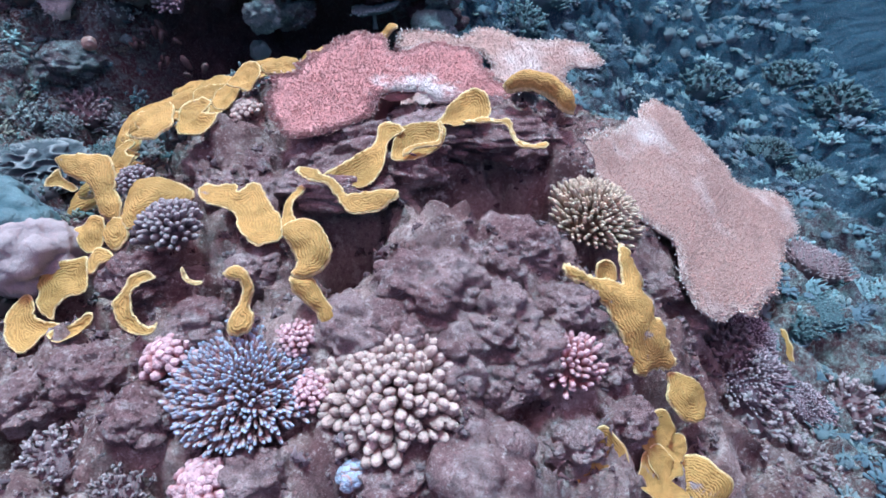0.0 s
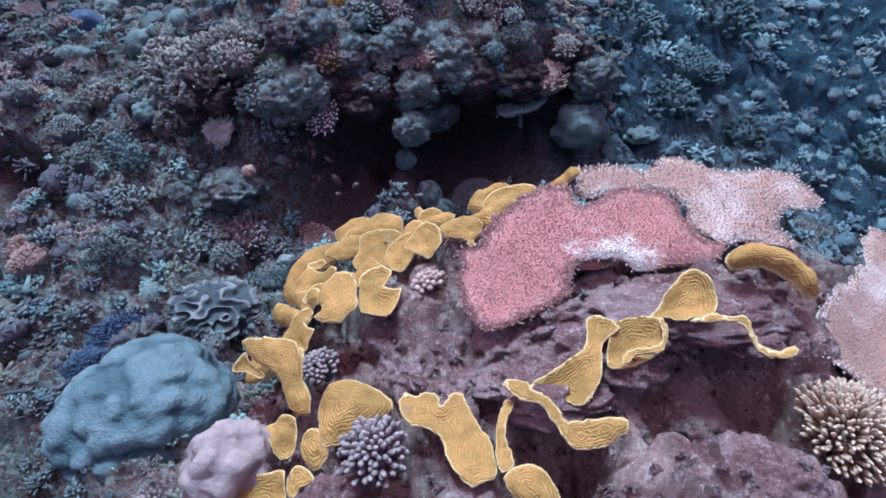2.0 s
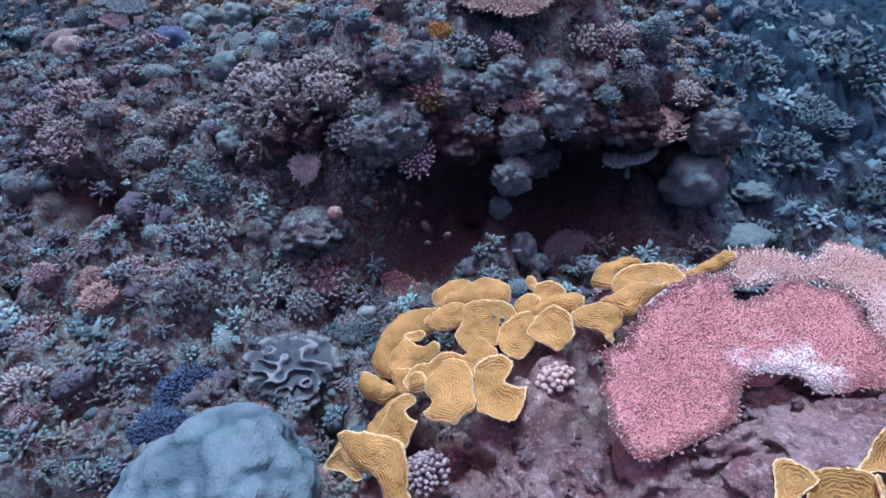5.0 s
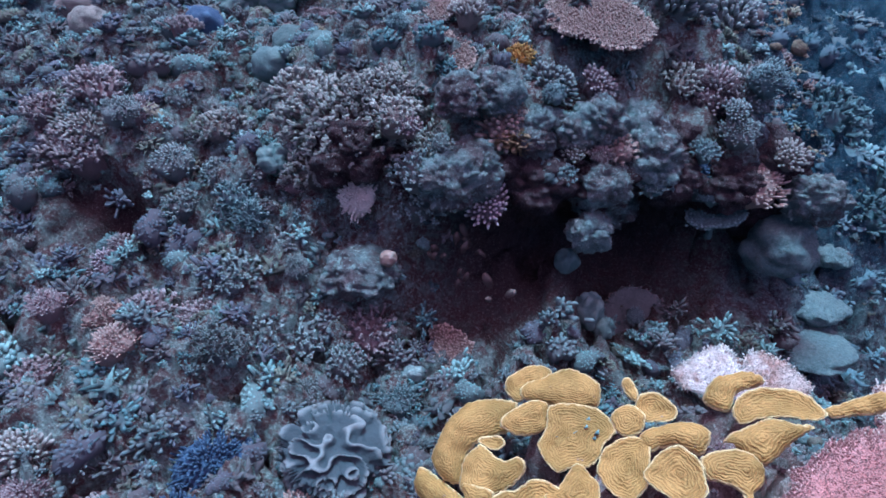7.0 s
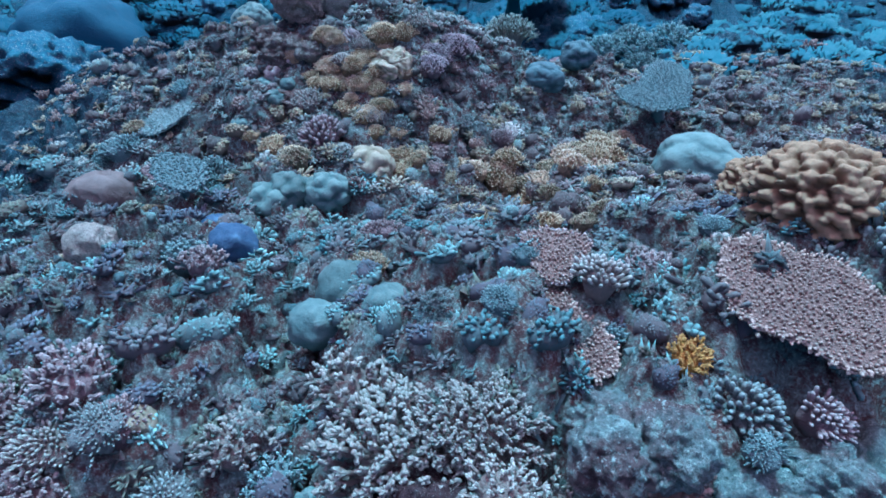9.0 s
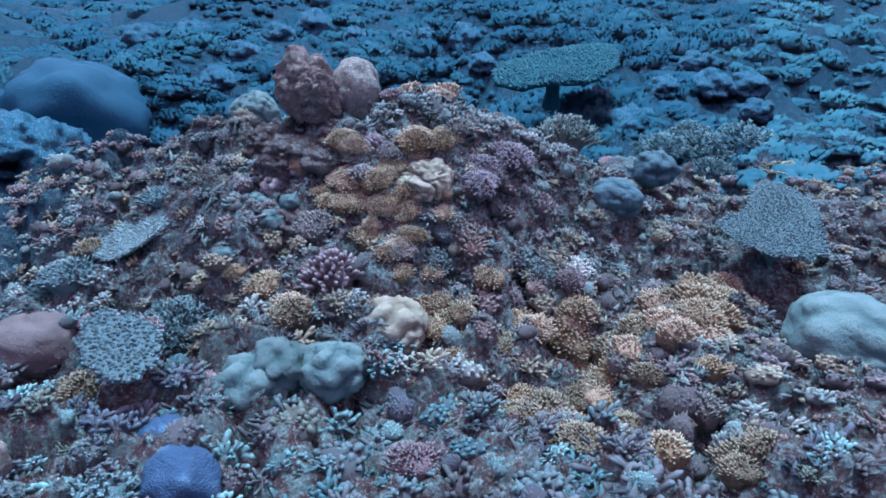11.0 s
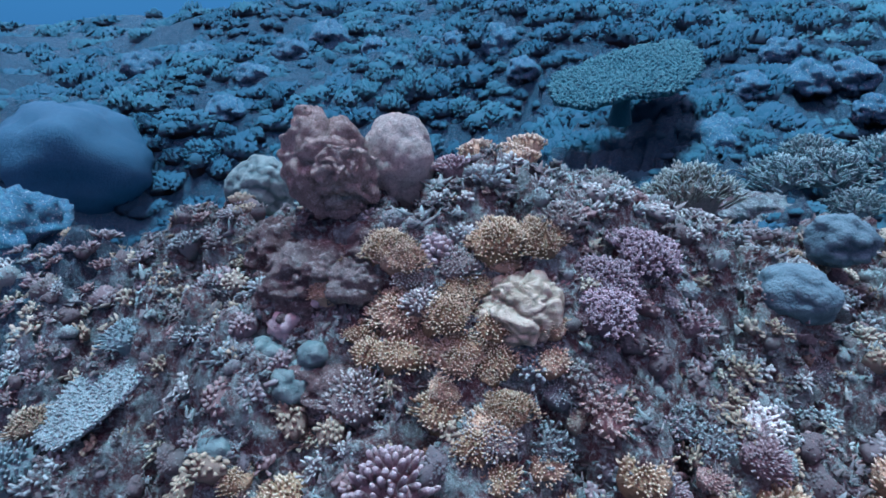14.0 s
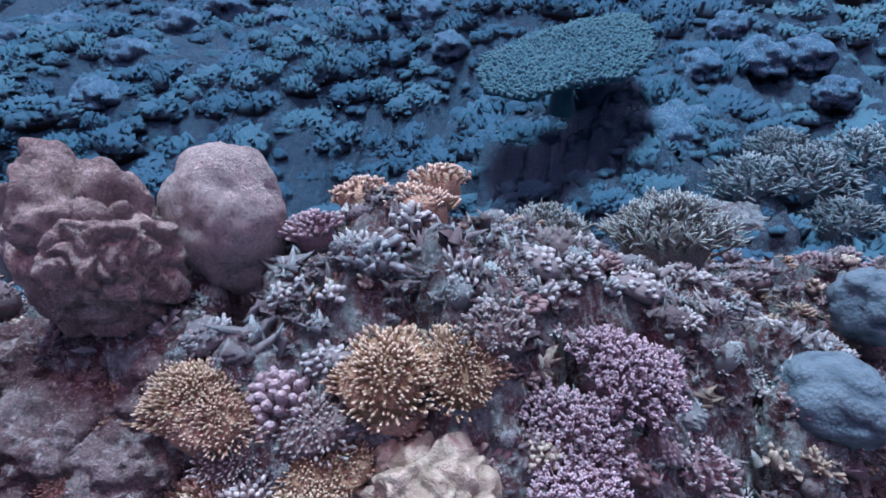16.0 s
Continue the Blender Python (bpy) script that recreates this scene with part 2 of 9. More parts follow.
def pick_mat(name, colours, dark=(0.045, 0.024, 0.032), dull=(0.1, 0.08, 0.085), haze_flat=0.0):
    """Small growth: one colour of the list for each clump, paler at the tips; the dark foot also paints in shade."""
    mat, nodes, links, bsdf = material(name)
    ramp = nodes.new("ShaderNodeValToRGB")
    ramp.color_ramp.interpolation = "CONSTANT"
    el = ramp.color_ramp.elements
    for k in range(len(colours) - 2):
        el.new(0.5)
    for k, c in enumerate(colours):
        el[k].position, el[k].color = k / len(colours), (*c, 1)
    links.new(attribute(nodes, "pick"), ramp.inputs["Fac"])
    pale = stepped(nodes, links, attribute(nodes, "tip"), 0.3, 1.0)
    # feet mixed towards dark maroon, shade between the branches put into the colour
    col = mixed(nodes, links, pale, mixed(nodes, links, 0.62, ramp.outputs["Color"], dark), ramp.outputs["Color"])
    n3 = noise_of(nodes, links, 120, 4)
    col = mixed(nodes, links, stepped(nodes, links, n3, 0.5, 0.7), col, mixed(nodes, links, 0.5, col, dull))
    links.new(col, bsdf.inputs["Base Color"])
    bsdf.inputs["Roughness"].default_value = 0.85
    bsdf.inputs["Specular IOR Level"].default_value = 0.15
    bumped(nodes, links, bsdf, [(n3, 0.6, 0.004)])
    # form shading flattened on far growth to imitate haze
    if haze_flat:
        flatten_shading(nodes, links, bsdf, haze_flat)
    return mat


M_GROUND = rock_mat("reef_rock", [(0.53, 0.39, 0.385), (0.26, 0.145, 0.155), (0.68, 0.575, 0.575), (0.76, 0.68, 0.675)],
                    # turf: first three tones lean teal with haze, last three are painted haze
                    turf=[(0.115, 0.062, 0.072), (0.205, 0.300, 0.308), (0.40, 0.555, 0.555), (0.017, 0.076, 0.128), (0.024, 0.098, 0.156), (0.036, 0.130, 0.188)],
                    # crust tones: shade of the hollows put into the colour
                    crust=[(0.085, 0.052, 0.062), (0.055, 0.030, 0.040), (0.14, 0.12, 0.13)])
M_ROCK = rock_mat("mauve_rock", [(0.452, 0.339, 0.358), (0.282, 0.166, 0.184), (0.564, 0.468, 0.496), (0.640, 0.560, 0.579)])
M_LEDGE = rock_mat("teal_rock", [(0.238, 0.350, 0.380), (0.145, 0.120, 0.140), (0.374, 0.540, 0.560), (0.493, 0.660, 0.680)])
M_BROWN = rock_mat("brown_boulder", [(0.49, 0.42, 0.40), (0.35, 0.285, 0.275), (0.56, 0.49, 0.47), (0.63, 0.57, 0.545)])
M_CRESTROCK = rock_mat("crest_rock", [(0.25, 0.228, 0.232), (0.14, 0.098, 0.106), (0.37, 0.375, 0.375), (0.47, 0.495, 0.495)])
# shade below ledge and boulders put into a dark maroon rock colour
M_CAVESHADE = rock_mat("shade_maroon_rock", [(0.101, 0.073, 0.090), (0.065, 0.038, 0.050), (0.130, 0.119, 0.140), (0.187, 0.196, 0.216)])
# distance haze painted in as a blue rock colour
M_FAR = rock_mat("haze_blue_rock", [(0.029, 0.113, 0.182), (0.023, 0.090, 0.150), (0.048, 0.162, 0.230), (0.067, 0.198, 0.261)], scale=0.5, haze_flat=0.6)
M_YELLOW = plate_mat("mustard_coral", (0.55, 0.32, 0.11), (0.84, 0.67, 0.37), (0.268, 0.229, 0.260))
M_PINK = coral_mat("pink_coral", (0.54, 0.25, 0.25), (0.74, 0.44, 0.45), 0.3, patch=0.4, bleach=(5.0, 0.60))
M_PALE = coral_mat("pale_pink_coral", (0.47, 0.30, 0.27), (0.78, 0.65, 0.61), 0.4, bleach=(3.0, 0.54))
M_BLEACH = coral_mat("bleached_coral", (0.619, 0.585, 0.585), (0.774, 0.774, 0.774), 0.5)
M_TAN = coral_mat("tan_coral", (0.275, 0.195, 0.125), (0.73, 0.635, 0.485), 0.45)
M_CREAM = coral_mat("cream_coral", (0.36, 0.25, 0.24), (0.64, 0.51, 0.475), 0.45)
M_MAUVE = coral_mat("mauve_coral", (0.20, 0.145, 0.165), (0.44, 0.40, 0.425), 0.45)
M_TANCUSHION = coral_mat("tan_cushion_coral", (0.40, 0.285, 0.205), (0.78, 0.66, 0.54), 0.5)
M_ASH = coral_mat("ash_coral", (0.19, 0.165, 0.165), (0.49, 0.515, 0.505), 0.35)
M_DOTTED = coral_mat("brown_dotted_coral", (0.20, 0.135, 0.13), (0.60, 0.49, 0.45), 0.35, patch=0.1)
M_GREYBOULDER = rock_mat("grey_pink_boulder", [(0.52, 0.50, 0.485), (0.44, 0.425, 0.41), (0.60, 0.535, 0.52), (0.66, 0.635, 0.61)])
M_FROST = coral_mat("frosted_coral", (0.15, 0.175, 0.165), (0.52, 0.68, 0.66), 0.5)
M_BLUE = coral_mat("blue_coral", (0.52, 0.35, 0.35), (0.40, 0.56, 0.76), 0.70)
M_NAVY = coral_mat("navy_coral", (0.05, 0.10, 0.19), (0.13, 0.24, 0.38), 0.6)
M_PURPLE = coral_mat("purple_coral", (0.185, 0.14, 0.175), (0.64, 0.56, 0.625), 0.5)
M_ROSE = coral_mat("rose_coral", (0.50, 0.22, 0.24), (0.72, 0.50, 0.55))
M_GREY = coral_mat("grey_coral", (0.15, 0.17, 0.185), (0.37, 0.49, 0.51))
M_AQUA = coral_mat("aqua_coral", (0.12, 0.19, 0.215), (0.30, 0.44, 0.47))
M_PALEAQUA = coral_mat("pale_aqua_coral", (0.22, 0.31, 0.33), (0.46, 0.60, 0.61), 0.35)
M_BLUEBOULDER = coral_mat("blue_boulder_coral", (0.065, 0.135, 0.170), (0.150, 0.252, 0.295), 0.3, 150, relief=0.5)
M_TEALBOULDER = coral_mat("teal_boulder_coral", (0.045, 0.090, 0.118), (0.095, 0.170, 0.205), 0.3, 150, relief=0.5)
M_MAUVEBOULDER = coral_mat("mauve_boulder_coral", (0.33, 0.275, 0.30), (0.46, 0.395, 0.415), 0.4, 340, relief=0.3)
M_DOME = coral_mat("brown_mauve_dome_coral", (0.145, 0.120, 0.125), (0.205, 0.176, 0.180), 0.4, 300, relief=0.4)
M_AQUABOULDER = coral_mat("aqua_boulder_coral", (0.100, 0.168, 0.180), (0.175, 0.262, 0.268), 0.4, 340, relief=0.3)
M_CRUST = coral_mat("pale_green_crust_coral", (0.25, 0.228, 0.178), (0.405, 0.375, 0.305), 0.4, 340, relief=0.35)
M_SPONGE = coral_mat("dull_sponge", (0.085, 0.055, 0.057), (0.165, 0.12, 0.12), 0.3, 300, relief=0.3)
M_ORANGE = coral_mat("orange_coral", (0.42, 0.21, 0.06), (0.66, 0.40, 0.16), 0.4)
M_LEATHER = coral_mat("grey_leather_coral", (0.07, 0.105, 0.13), (0.31, 0.37, 0.40), 0.62, 400, relief=0.15)
M_PALELEATHER = coral_mat("pale_leather_coral", (0.17, 0.205, 0.225), (0.36, 0.44, 0.46), 0.45, 400, relief=0.15)
M_TANLEATHER = coral_mat("tan_leather_coral", (0.21, 0.130, 0.082), (0.39, 0.275, 0.185), 0.3, 400, relief=0.15)
M_GREEN = coral_mat("green_algae", (0.10, 0.34, 0.05), (0.22, 0.5, 0.12), 0.5)
M_OLIVE = coral_mat("olive_coral", (0.17, 0.14, 0.10), (0.50, 0.44, 0.34), 0.45)
# growth behind the mound is shifted to teal, haze within its colours
M_GROWTH = pick_mat("reef_growth", [(0.158, 0.232, 0.255), (0.113, 0.243, 0.273), (0.179, 0.205, 0.228), (0.205, 0.373, 0.392), (0.139, 0.150, 0.164), (0.185, 0.232, 0.200), (0.271, 0.475, 0.492), (0.139, 0.176, 0.228)])
# gully palette: hazy blue-green painted into every tone
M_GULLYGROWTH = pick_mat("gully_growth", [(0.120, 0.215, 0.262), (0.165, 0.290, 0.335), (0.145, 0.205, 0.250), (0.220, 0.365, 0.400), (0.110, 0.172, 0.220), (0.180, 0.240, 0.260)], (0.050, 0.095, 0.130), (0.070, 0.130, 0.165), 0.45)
M_CRESTGROWTH = pick_mat("crest_growth", [(0.255, 0.265, 0.282), (0.334, 0.296, 0.228), (0.288, 0.258, 0.275), (0.418, 0.408, 0.332), (0.284, 0.225, 0.226), (0.310, 0.385, 0.400), (0.351, 0.318, 0.241), (0.390, 0.440, 0.440)])
M_MOUNDGROWTH = pick_mat("mound_growth", [(0.317, 0.241, 0.273), (0.264, 0.172, 0.202), (0.387, 0.310, 0.352), (0.229, 0.155, 0.184), (0.352, 0.292, 0.317), (0.299, 0.190, 0.211)])
M_KNOBS = pick_mat("crest_knobs", [(0.225, 0.263, 0.278), (0.166, 0.172, 0.189), (0.272, 0.353, 0.369), (0.19, 0.2, 0.198), (0.296, 0.418, 0.422), (0.154, 0.145, 0.153)], (0.060, 0.048, 0.057), (0.095, 0.095, 0.104))
# far growth, table and dome: water haze put into the blue base colours
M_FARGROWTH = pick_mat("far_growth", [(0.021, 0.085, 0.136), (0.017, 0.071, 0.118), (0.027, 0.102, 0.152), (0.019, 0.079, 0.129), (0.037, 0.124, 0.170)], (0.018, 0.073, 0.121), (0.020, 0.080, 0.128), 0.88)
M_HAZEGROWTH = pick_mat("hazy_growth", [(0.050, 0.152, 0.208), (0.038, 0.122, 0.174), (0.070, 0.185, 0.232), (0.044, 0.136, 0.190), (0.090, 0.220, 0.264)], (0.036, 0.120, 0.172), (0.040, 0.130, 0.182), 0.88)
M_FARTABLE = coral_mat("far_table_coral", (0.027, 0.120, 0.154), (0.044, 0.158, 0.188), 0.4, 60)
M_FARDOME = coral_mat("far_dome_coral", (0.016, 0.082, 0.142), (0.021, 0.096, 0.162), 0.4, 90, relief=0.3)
# gully corals and back thicket: teal haze mixed into the coral colour
M_HAZESTAG = coral_mat("haze_teal_coral", (0.06, 0.12, 0.145), (0.15, 0.27, 0.30), 0.5)
M_THICKET = coral_mat("haze_teal_staghorn", (0.14, 0.24, 0.265), (0.26, 0.40, 0.43), 0.5)
M_SAND = rock_mat("pale_sand", [(0.21, 0.33, 0.36), (0.17, 0.28, 0.31), (0.26, 0.39, 0.42), (0.32, 0.46, 0.48)])

# ---- the ground ----
MOUNDS = []


def mound(x, y, s, h):
    MOUNDS.append((x, y, s, h))


mound(-0.15, 1.25, 0.35, 0.076)
mound(-0.4, 0.75, 0.3, 0.187)
mound(0.15, 0.85, 0.25, 0.214)
mound(0.35, 1.45, 0.35, 0.571)
mound(-0.65, 1.35, 0.3, 0.227)
mound(0.9, 1.1, 0.5, -0.247)
mound(-1.1, 1.1, 0.35, -0.029)
mound(-1.5, 1.6, 0.35, -0.027)
mound(-2.1, 1.9, 0.45, -0.018)
mound(-0.9, 2.35, 0.2, 0.328)
mound(-0.4, 2.3, 0.3, -0.672)
mound(-0.55, 2.65, 0.25, 0.463)
mound(-0.2, 2.8, 0.25, 0.311)
mound(0.2, 2.6, 0.35, -0.381)
mound(-1.4, 2.25, 0.25, 0.217)
mound(-1.8, 2.5, 0.4, 0.151)
mound(-1.2, 2.8, 0.4, 0.355)
mound(-0.7, 3.1, 0.3, 0.313)
mound(-2.0, 3.6, 0.35, 0.136)
mound(-2.6, 3.7, 0.4, 0.235)
mound(-1.9, 4.1, 0.4, 0.403)
mound(-1.2, 4.2, 0.4, -0.001)
mound(-2.9, 3.1, 0.5, -0.046)
mound(0.4, 3.4, 0.4, 0.149)
mound(1.5, 2.6, 0.8, -0.413)
mound(-3.5, 4.5, 0.5, -0.582)
mound(-2.5, 4.9, 0.45, -0.445)
mound(-4.5, 5.0, 0.7, -1.164)
mound(-0.6, 1.9, 0.3, 0.038)
mound(-2.4, 2.9, 0.4, 0.140)
mound(-1.2, 1.9, 0.25, -0.250)
mound(-0.1, 4.5, 0.8, 0.455)
mound(-1.5, 5.5, 0.8, -0.055)
mound(-4.5, 7.0, 0.9, -0.115)
mound(-3.2, 6.2, 0.7, -0.550)
mound(-2.15, 4.0, 0.22, 0.059)
mound(-2.85, 3.85, 0.3, 0.183)
mound(-1.25, 4.35, 0.25, 0.189)
mound(-0.5, 1.6, 0.2, 0.086)
mound(-0.9, 1.5, 0.22, -0.098)
mound(-0.9, 1.0, 0.2, 0.034)
mound(-0.2, 2.6, 0.18, 0.220)
mound(-1.0, 2.2, 0.15, -0.130)
mound(-2.3, 2.3, 0.25, 0.180)
mound(-3.2, 3.55, 0.25, 0.086)
mound(0.25, 3.1, 0.25, 0.012)
mound(-0.24, 1.02, 0.075, -0.3)
mound(0.11, 1.15, 0.085, -0.3)
mound(-0.01, 1.12, 0.07, -0.1)
mound(-2.08, 3.8, 0.22, 0.045)
mound(-2.2, 3.92, 0.12, 0.055)
mound(-1.86, 3.75, 0.12, 0.03)
mound(0.16, 1.5, 0.14, -0.1)
mound(-0.3, 1.36, 0.1, -0.07)
mound(-0.12, 1.62, 0.1, -0.05)
mound(-2.46, 3.7, 0.18, 0.1)
mound(0.6, 11.5, 2.6, 1.1)
mound(0.44, 1.42, 0.15, -0.13)
mound(-0.7, 2.36, 0.12, -0.22)
mound(-0.48, 2.46, 0.12, -0.2)
mound(-0.42, 2.18, 0.20, 0.30)
mound(-0.12, 2.34, 0.20, 0.24)
mound(-0.34, 1.66, 0.12, 0.09)
mound(-0.82, 1.66, 0.12, 0.07)
mound(-0.80, 0.98, 0.16, -0.05)
mound(-0.46, 0.94, 0.14, -0.045)
mound(-0.86, 1.36, 0.18, -0.05)
mound(-0.60, 1.50, 0.20, -0.04)
mound(0.36, 0.88, 0.12, -0.03)
mound(-2.85, 3.74, 0.15, 0.13)
mound(-3.28, 3.66, 0.20, 0.12)
mound(-3.55, 3.88, 0.28, 0.30)
mound(-3.75, 3.55, 0.25, 0.12)
mound(-2.72, 2.72, 0.25, 0.08)
mound(-1.15, 3.55, 0.15, 0.07)
mound(-2.10, 1.925, 0.085, -0.13)
mound(-2.10, 2.08, 0.10, 0.05)


def lie(x, y):
    """The height of the reef under a place of the plan, without its small relief."""
    x, y = np.asarray(x, float), np.asarray(y, float)
    yy = np.where(y < 7.4, y, 7.4 + 3.0 * np.tanh((y - 7.4) / 3.0 * 1.2))
    xx = np.where(x > -3.0, x, -3.0 + 0.8 * np.tanh((x + 3.0) / 0.8))
    xx = np.where(xx < 1.6, xx, 1.6 + 1.0 * np.tanh((xx - 1.6)))
    z = 0.317 + -0.149 * xx + 0.306 * yy
    for cx, cy, s, h in MOUNDS:
        z = z + h * np.exp(-((x - cx) ** 2 + (y - cy) ** 2) / (2 * s * s))
    return z


def cobbles(x, y, cell, seed):
    """Rounded knobs side by side: 0 in the creases, 1 on the knobs."""
    u, v = x / cell, y / cell
    i, j = np.floor(u).astype(np.int64), np.floor(v).astype(np.int64)
    best = np.zeros(len(x))
    for di in (-1, 0, 1):
        for dj in (-1, 0, 1):
            n = (i + di) * 374761393 + (j + dj) * 668265263 + seed * 974634777
            n = (n ^ (n >> 13)) * 1274126177
            n = n ^ (n >> 16)
            a, b, c = (n & 1023) / 1023.0, ((n >> 10) & 1023) / 1023.0, ((n >> 20) & 1023) / 1023.0
            d = np.hypot(u - (i + di + a), v - (j + dj + b)) / (0.55 + 0.35 * c)
            best = np.maximum(best, np.sqrt(np.clip(1 - d * d, 0, 1)) * (0.4 + 0.6 * c))
    return best


def relief(x, y):
    """The small relief of the rock over lie()."""
    p = np.stack([x, y, 0 * x], 1)
    far = np.maximum(np.maximum(-4.6 - x, x - 2.2), np.maximum(-0.2 - y, y - 5.0))
    big, mid = fbm(p, 3.2, 5, 3), fbm(p, 9.0, 11, 3)
    rugged, fine = 1 - np.abs(fbm(p, 6.0, 51, 3)) * 1.5, 1 - np.abs(fbm(p, 24.0, 23, 3)) * 1.6
    calm = 1 - 0.4 * np.exp(-(((x + 2.05) / 0.7) ** 2 + ((y - 3.8) / 0.5) ** 2) ** 2)
    a, b = cobbles(x, y, 0.095, 3), cobbles(x + 0.02 * big, y, 0.040, 4)
    reef = np.clip(1.2 - far, 0, 1) * np.clip((np.hypot((x + 0.05) / 1.0, (y - 0.95) / 0.85) - 0.95) * 4, 0, 1)
    pit = np.clip(fbm(p + 31, 2.3, 91, 2) - 0.28, 0, 0.5) * 2
    knobs = np.clip(1.2 - far, 0, 1) * (0.050 * (a - 0.55) - 0.06 * (1 - a) ** 3 + 0.034 * (b - 0.5)) + reef * (0.022 * (a - 0.5) - 0.11 * pit)
    return big, knobs + calm * np.clip(1.3 - 0.3 * far, 0.6, 1) * (0.026 * big + 0.024 * mid + 0.040 * (rugged - 0.42) + 0.018 * (fine - 0.4)) + np.clip((y - 4.7) / 1.2, 0, 1) * 0.20 * fbm(p, 1.3, 77, 3)


def top_of(x, y):
    x, y = np.atleast_1d(np.asarray(x, float)), np.atleast_1d(np.asarray(y, float))
    return lie(x, y) + relief(x, y)[1]


def spaced(low, high, step, reach, count):
    """Even in the middle, wider and wider outwards."""
    g = reach ** (np.arange(1, count + 1) / count)
    out = (g - 1) * (45.0 / (reach - 1))
    return np.concatenate([low - out[::-1], np.arange(low, high + step / 2, step), high + out])


def build_ground():
    xs, ys = spaced(-3.6, 1.6, 0.0125, 400, 44), spaced(0.1, 4.5, 0.0125, 400, 66)
    gx, gy = np.meshgrid(xs, ys)
    x, y = gx.ravel(), gy.ravel()
    z = lie(x, y)
    p = np.stack([x, y, z], 1)
    big, rise = relief(x, y)
    p[:, 2] += rise
    p[:, 0] += 0.018 * fbm(p + 40, 17.0, 31, 3)
    p[:, 1] += 0.018 * fbm(p + 80, 17.0, 37, 3)
    # the ledge: the foot of the cliff is hollowed out, its brow leans forward
    brow = 2.36 + 0.42 * (x + 0.62)
    cliff = np.exp(-((x + 0.52) / 0.62) ** 6) * np.exp(-((y - brow) / 0.26) ** 4)
    up = p[:, 2] - 1.30
    p[:, 1] += cliff * (0.30 * np.exp(-((up + 0.22) / 0.20) ** 2) - 0.10 * np.exp(-((up - 0.22) / 0.14) ** 2))
    # mask of the painted maroon shade under the overhang
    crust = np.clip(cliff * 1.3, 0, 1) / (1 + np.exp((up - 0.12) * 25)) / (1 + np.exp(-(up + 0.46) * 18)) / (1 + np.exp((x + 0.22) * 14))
    # a smaller hollow in the slope beside it, its shade painted maroon too
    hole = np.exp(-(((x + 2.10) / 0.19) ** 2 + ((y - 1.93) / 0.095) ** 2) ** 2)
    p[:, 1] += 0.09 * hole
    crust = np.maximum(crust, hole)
    h, w = gx.shape
    i = (np.arange(h - 1)[:, None] * w + np.arange(w - 1)[None]).ravel()
    # turf mask: reef beyond the mound, its teal partly painted haze
    turf = 1 / (1 + np.exp(-(np.hypot((x + 0.05) / 1.0, (y - 0.95) / 0.85) - 1.0 + 0.12 * big) * 9))
    # deep mask: outlying ground that takes the painted haze blue
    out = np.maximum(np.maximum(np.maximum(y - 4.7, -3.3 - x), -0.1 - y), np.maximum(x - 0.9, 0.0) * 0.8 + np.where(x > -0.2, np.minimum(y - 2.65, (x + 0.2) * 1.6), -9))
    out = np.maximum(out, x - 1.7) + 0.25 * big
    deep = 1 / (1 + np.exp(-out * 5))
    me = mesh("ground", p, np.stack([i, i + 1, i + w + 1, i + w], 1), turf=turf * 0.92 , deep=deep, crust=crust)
    me.materials.append(M_GROUND)
    return tagged(new("ground", me), "rugged reef rock under crusts of algae and turf, haze and hollow shade in its colour", "reef", kind="structure")


ground = build_ground()

# ---- open water behind the reef ----
def build_water():
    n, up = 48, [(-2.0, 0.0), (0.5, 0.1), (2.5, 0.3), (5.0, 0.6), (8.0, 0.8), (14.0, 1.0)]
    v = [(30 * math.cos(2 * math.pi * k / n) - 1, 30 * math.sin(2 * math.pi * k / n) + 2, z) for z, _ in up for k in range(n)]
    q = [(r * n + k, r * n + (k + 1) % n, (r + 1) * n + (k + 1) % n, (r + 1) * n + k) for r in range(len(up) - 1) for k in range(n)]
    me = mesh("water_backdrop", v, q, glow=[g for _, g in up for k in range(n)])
    mat, nodes, links, bsdf = material("open_water_glow")
    # shell glows by itself, brighter upwards, standing in for light scattered in water
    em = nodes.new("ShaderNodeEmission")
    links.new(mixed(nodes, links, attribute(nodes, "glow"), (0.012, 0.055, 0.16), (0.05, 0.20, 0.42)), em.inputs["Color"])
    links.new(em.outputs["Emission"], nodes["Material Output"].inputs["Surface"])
    me.materials.append(mat)
    return tagged(new("backdrop", me), "deep blue open water behind the reef", "water", kind="structure")


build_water()


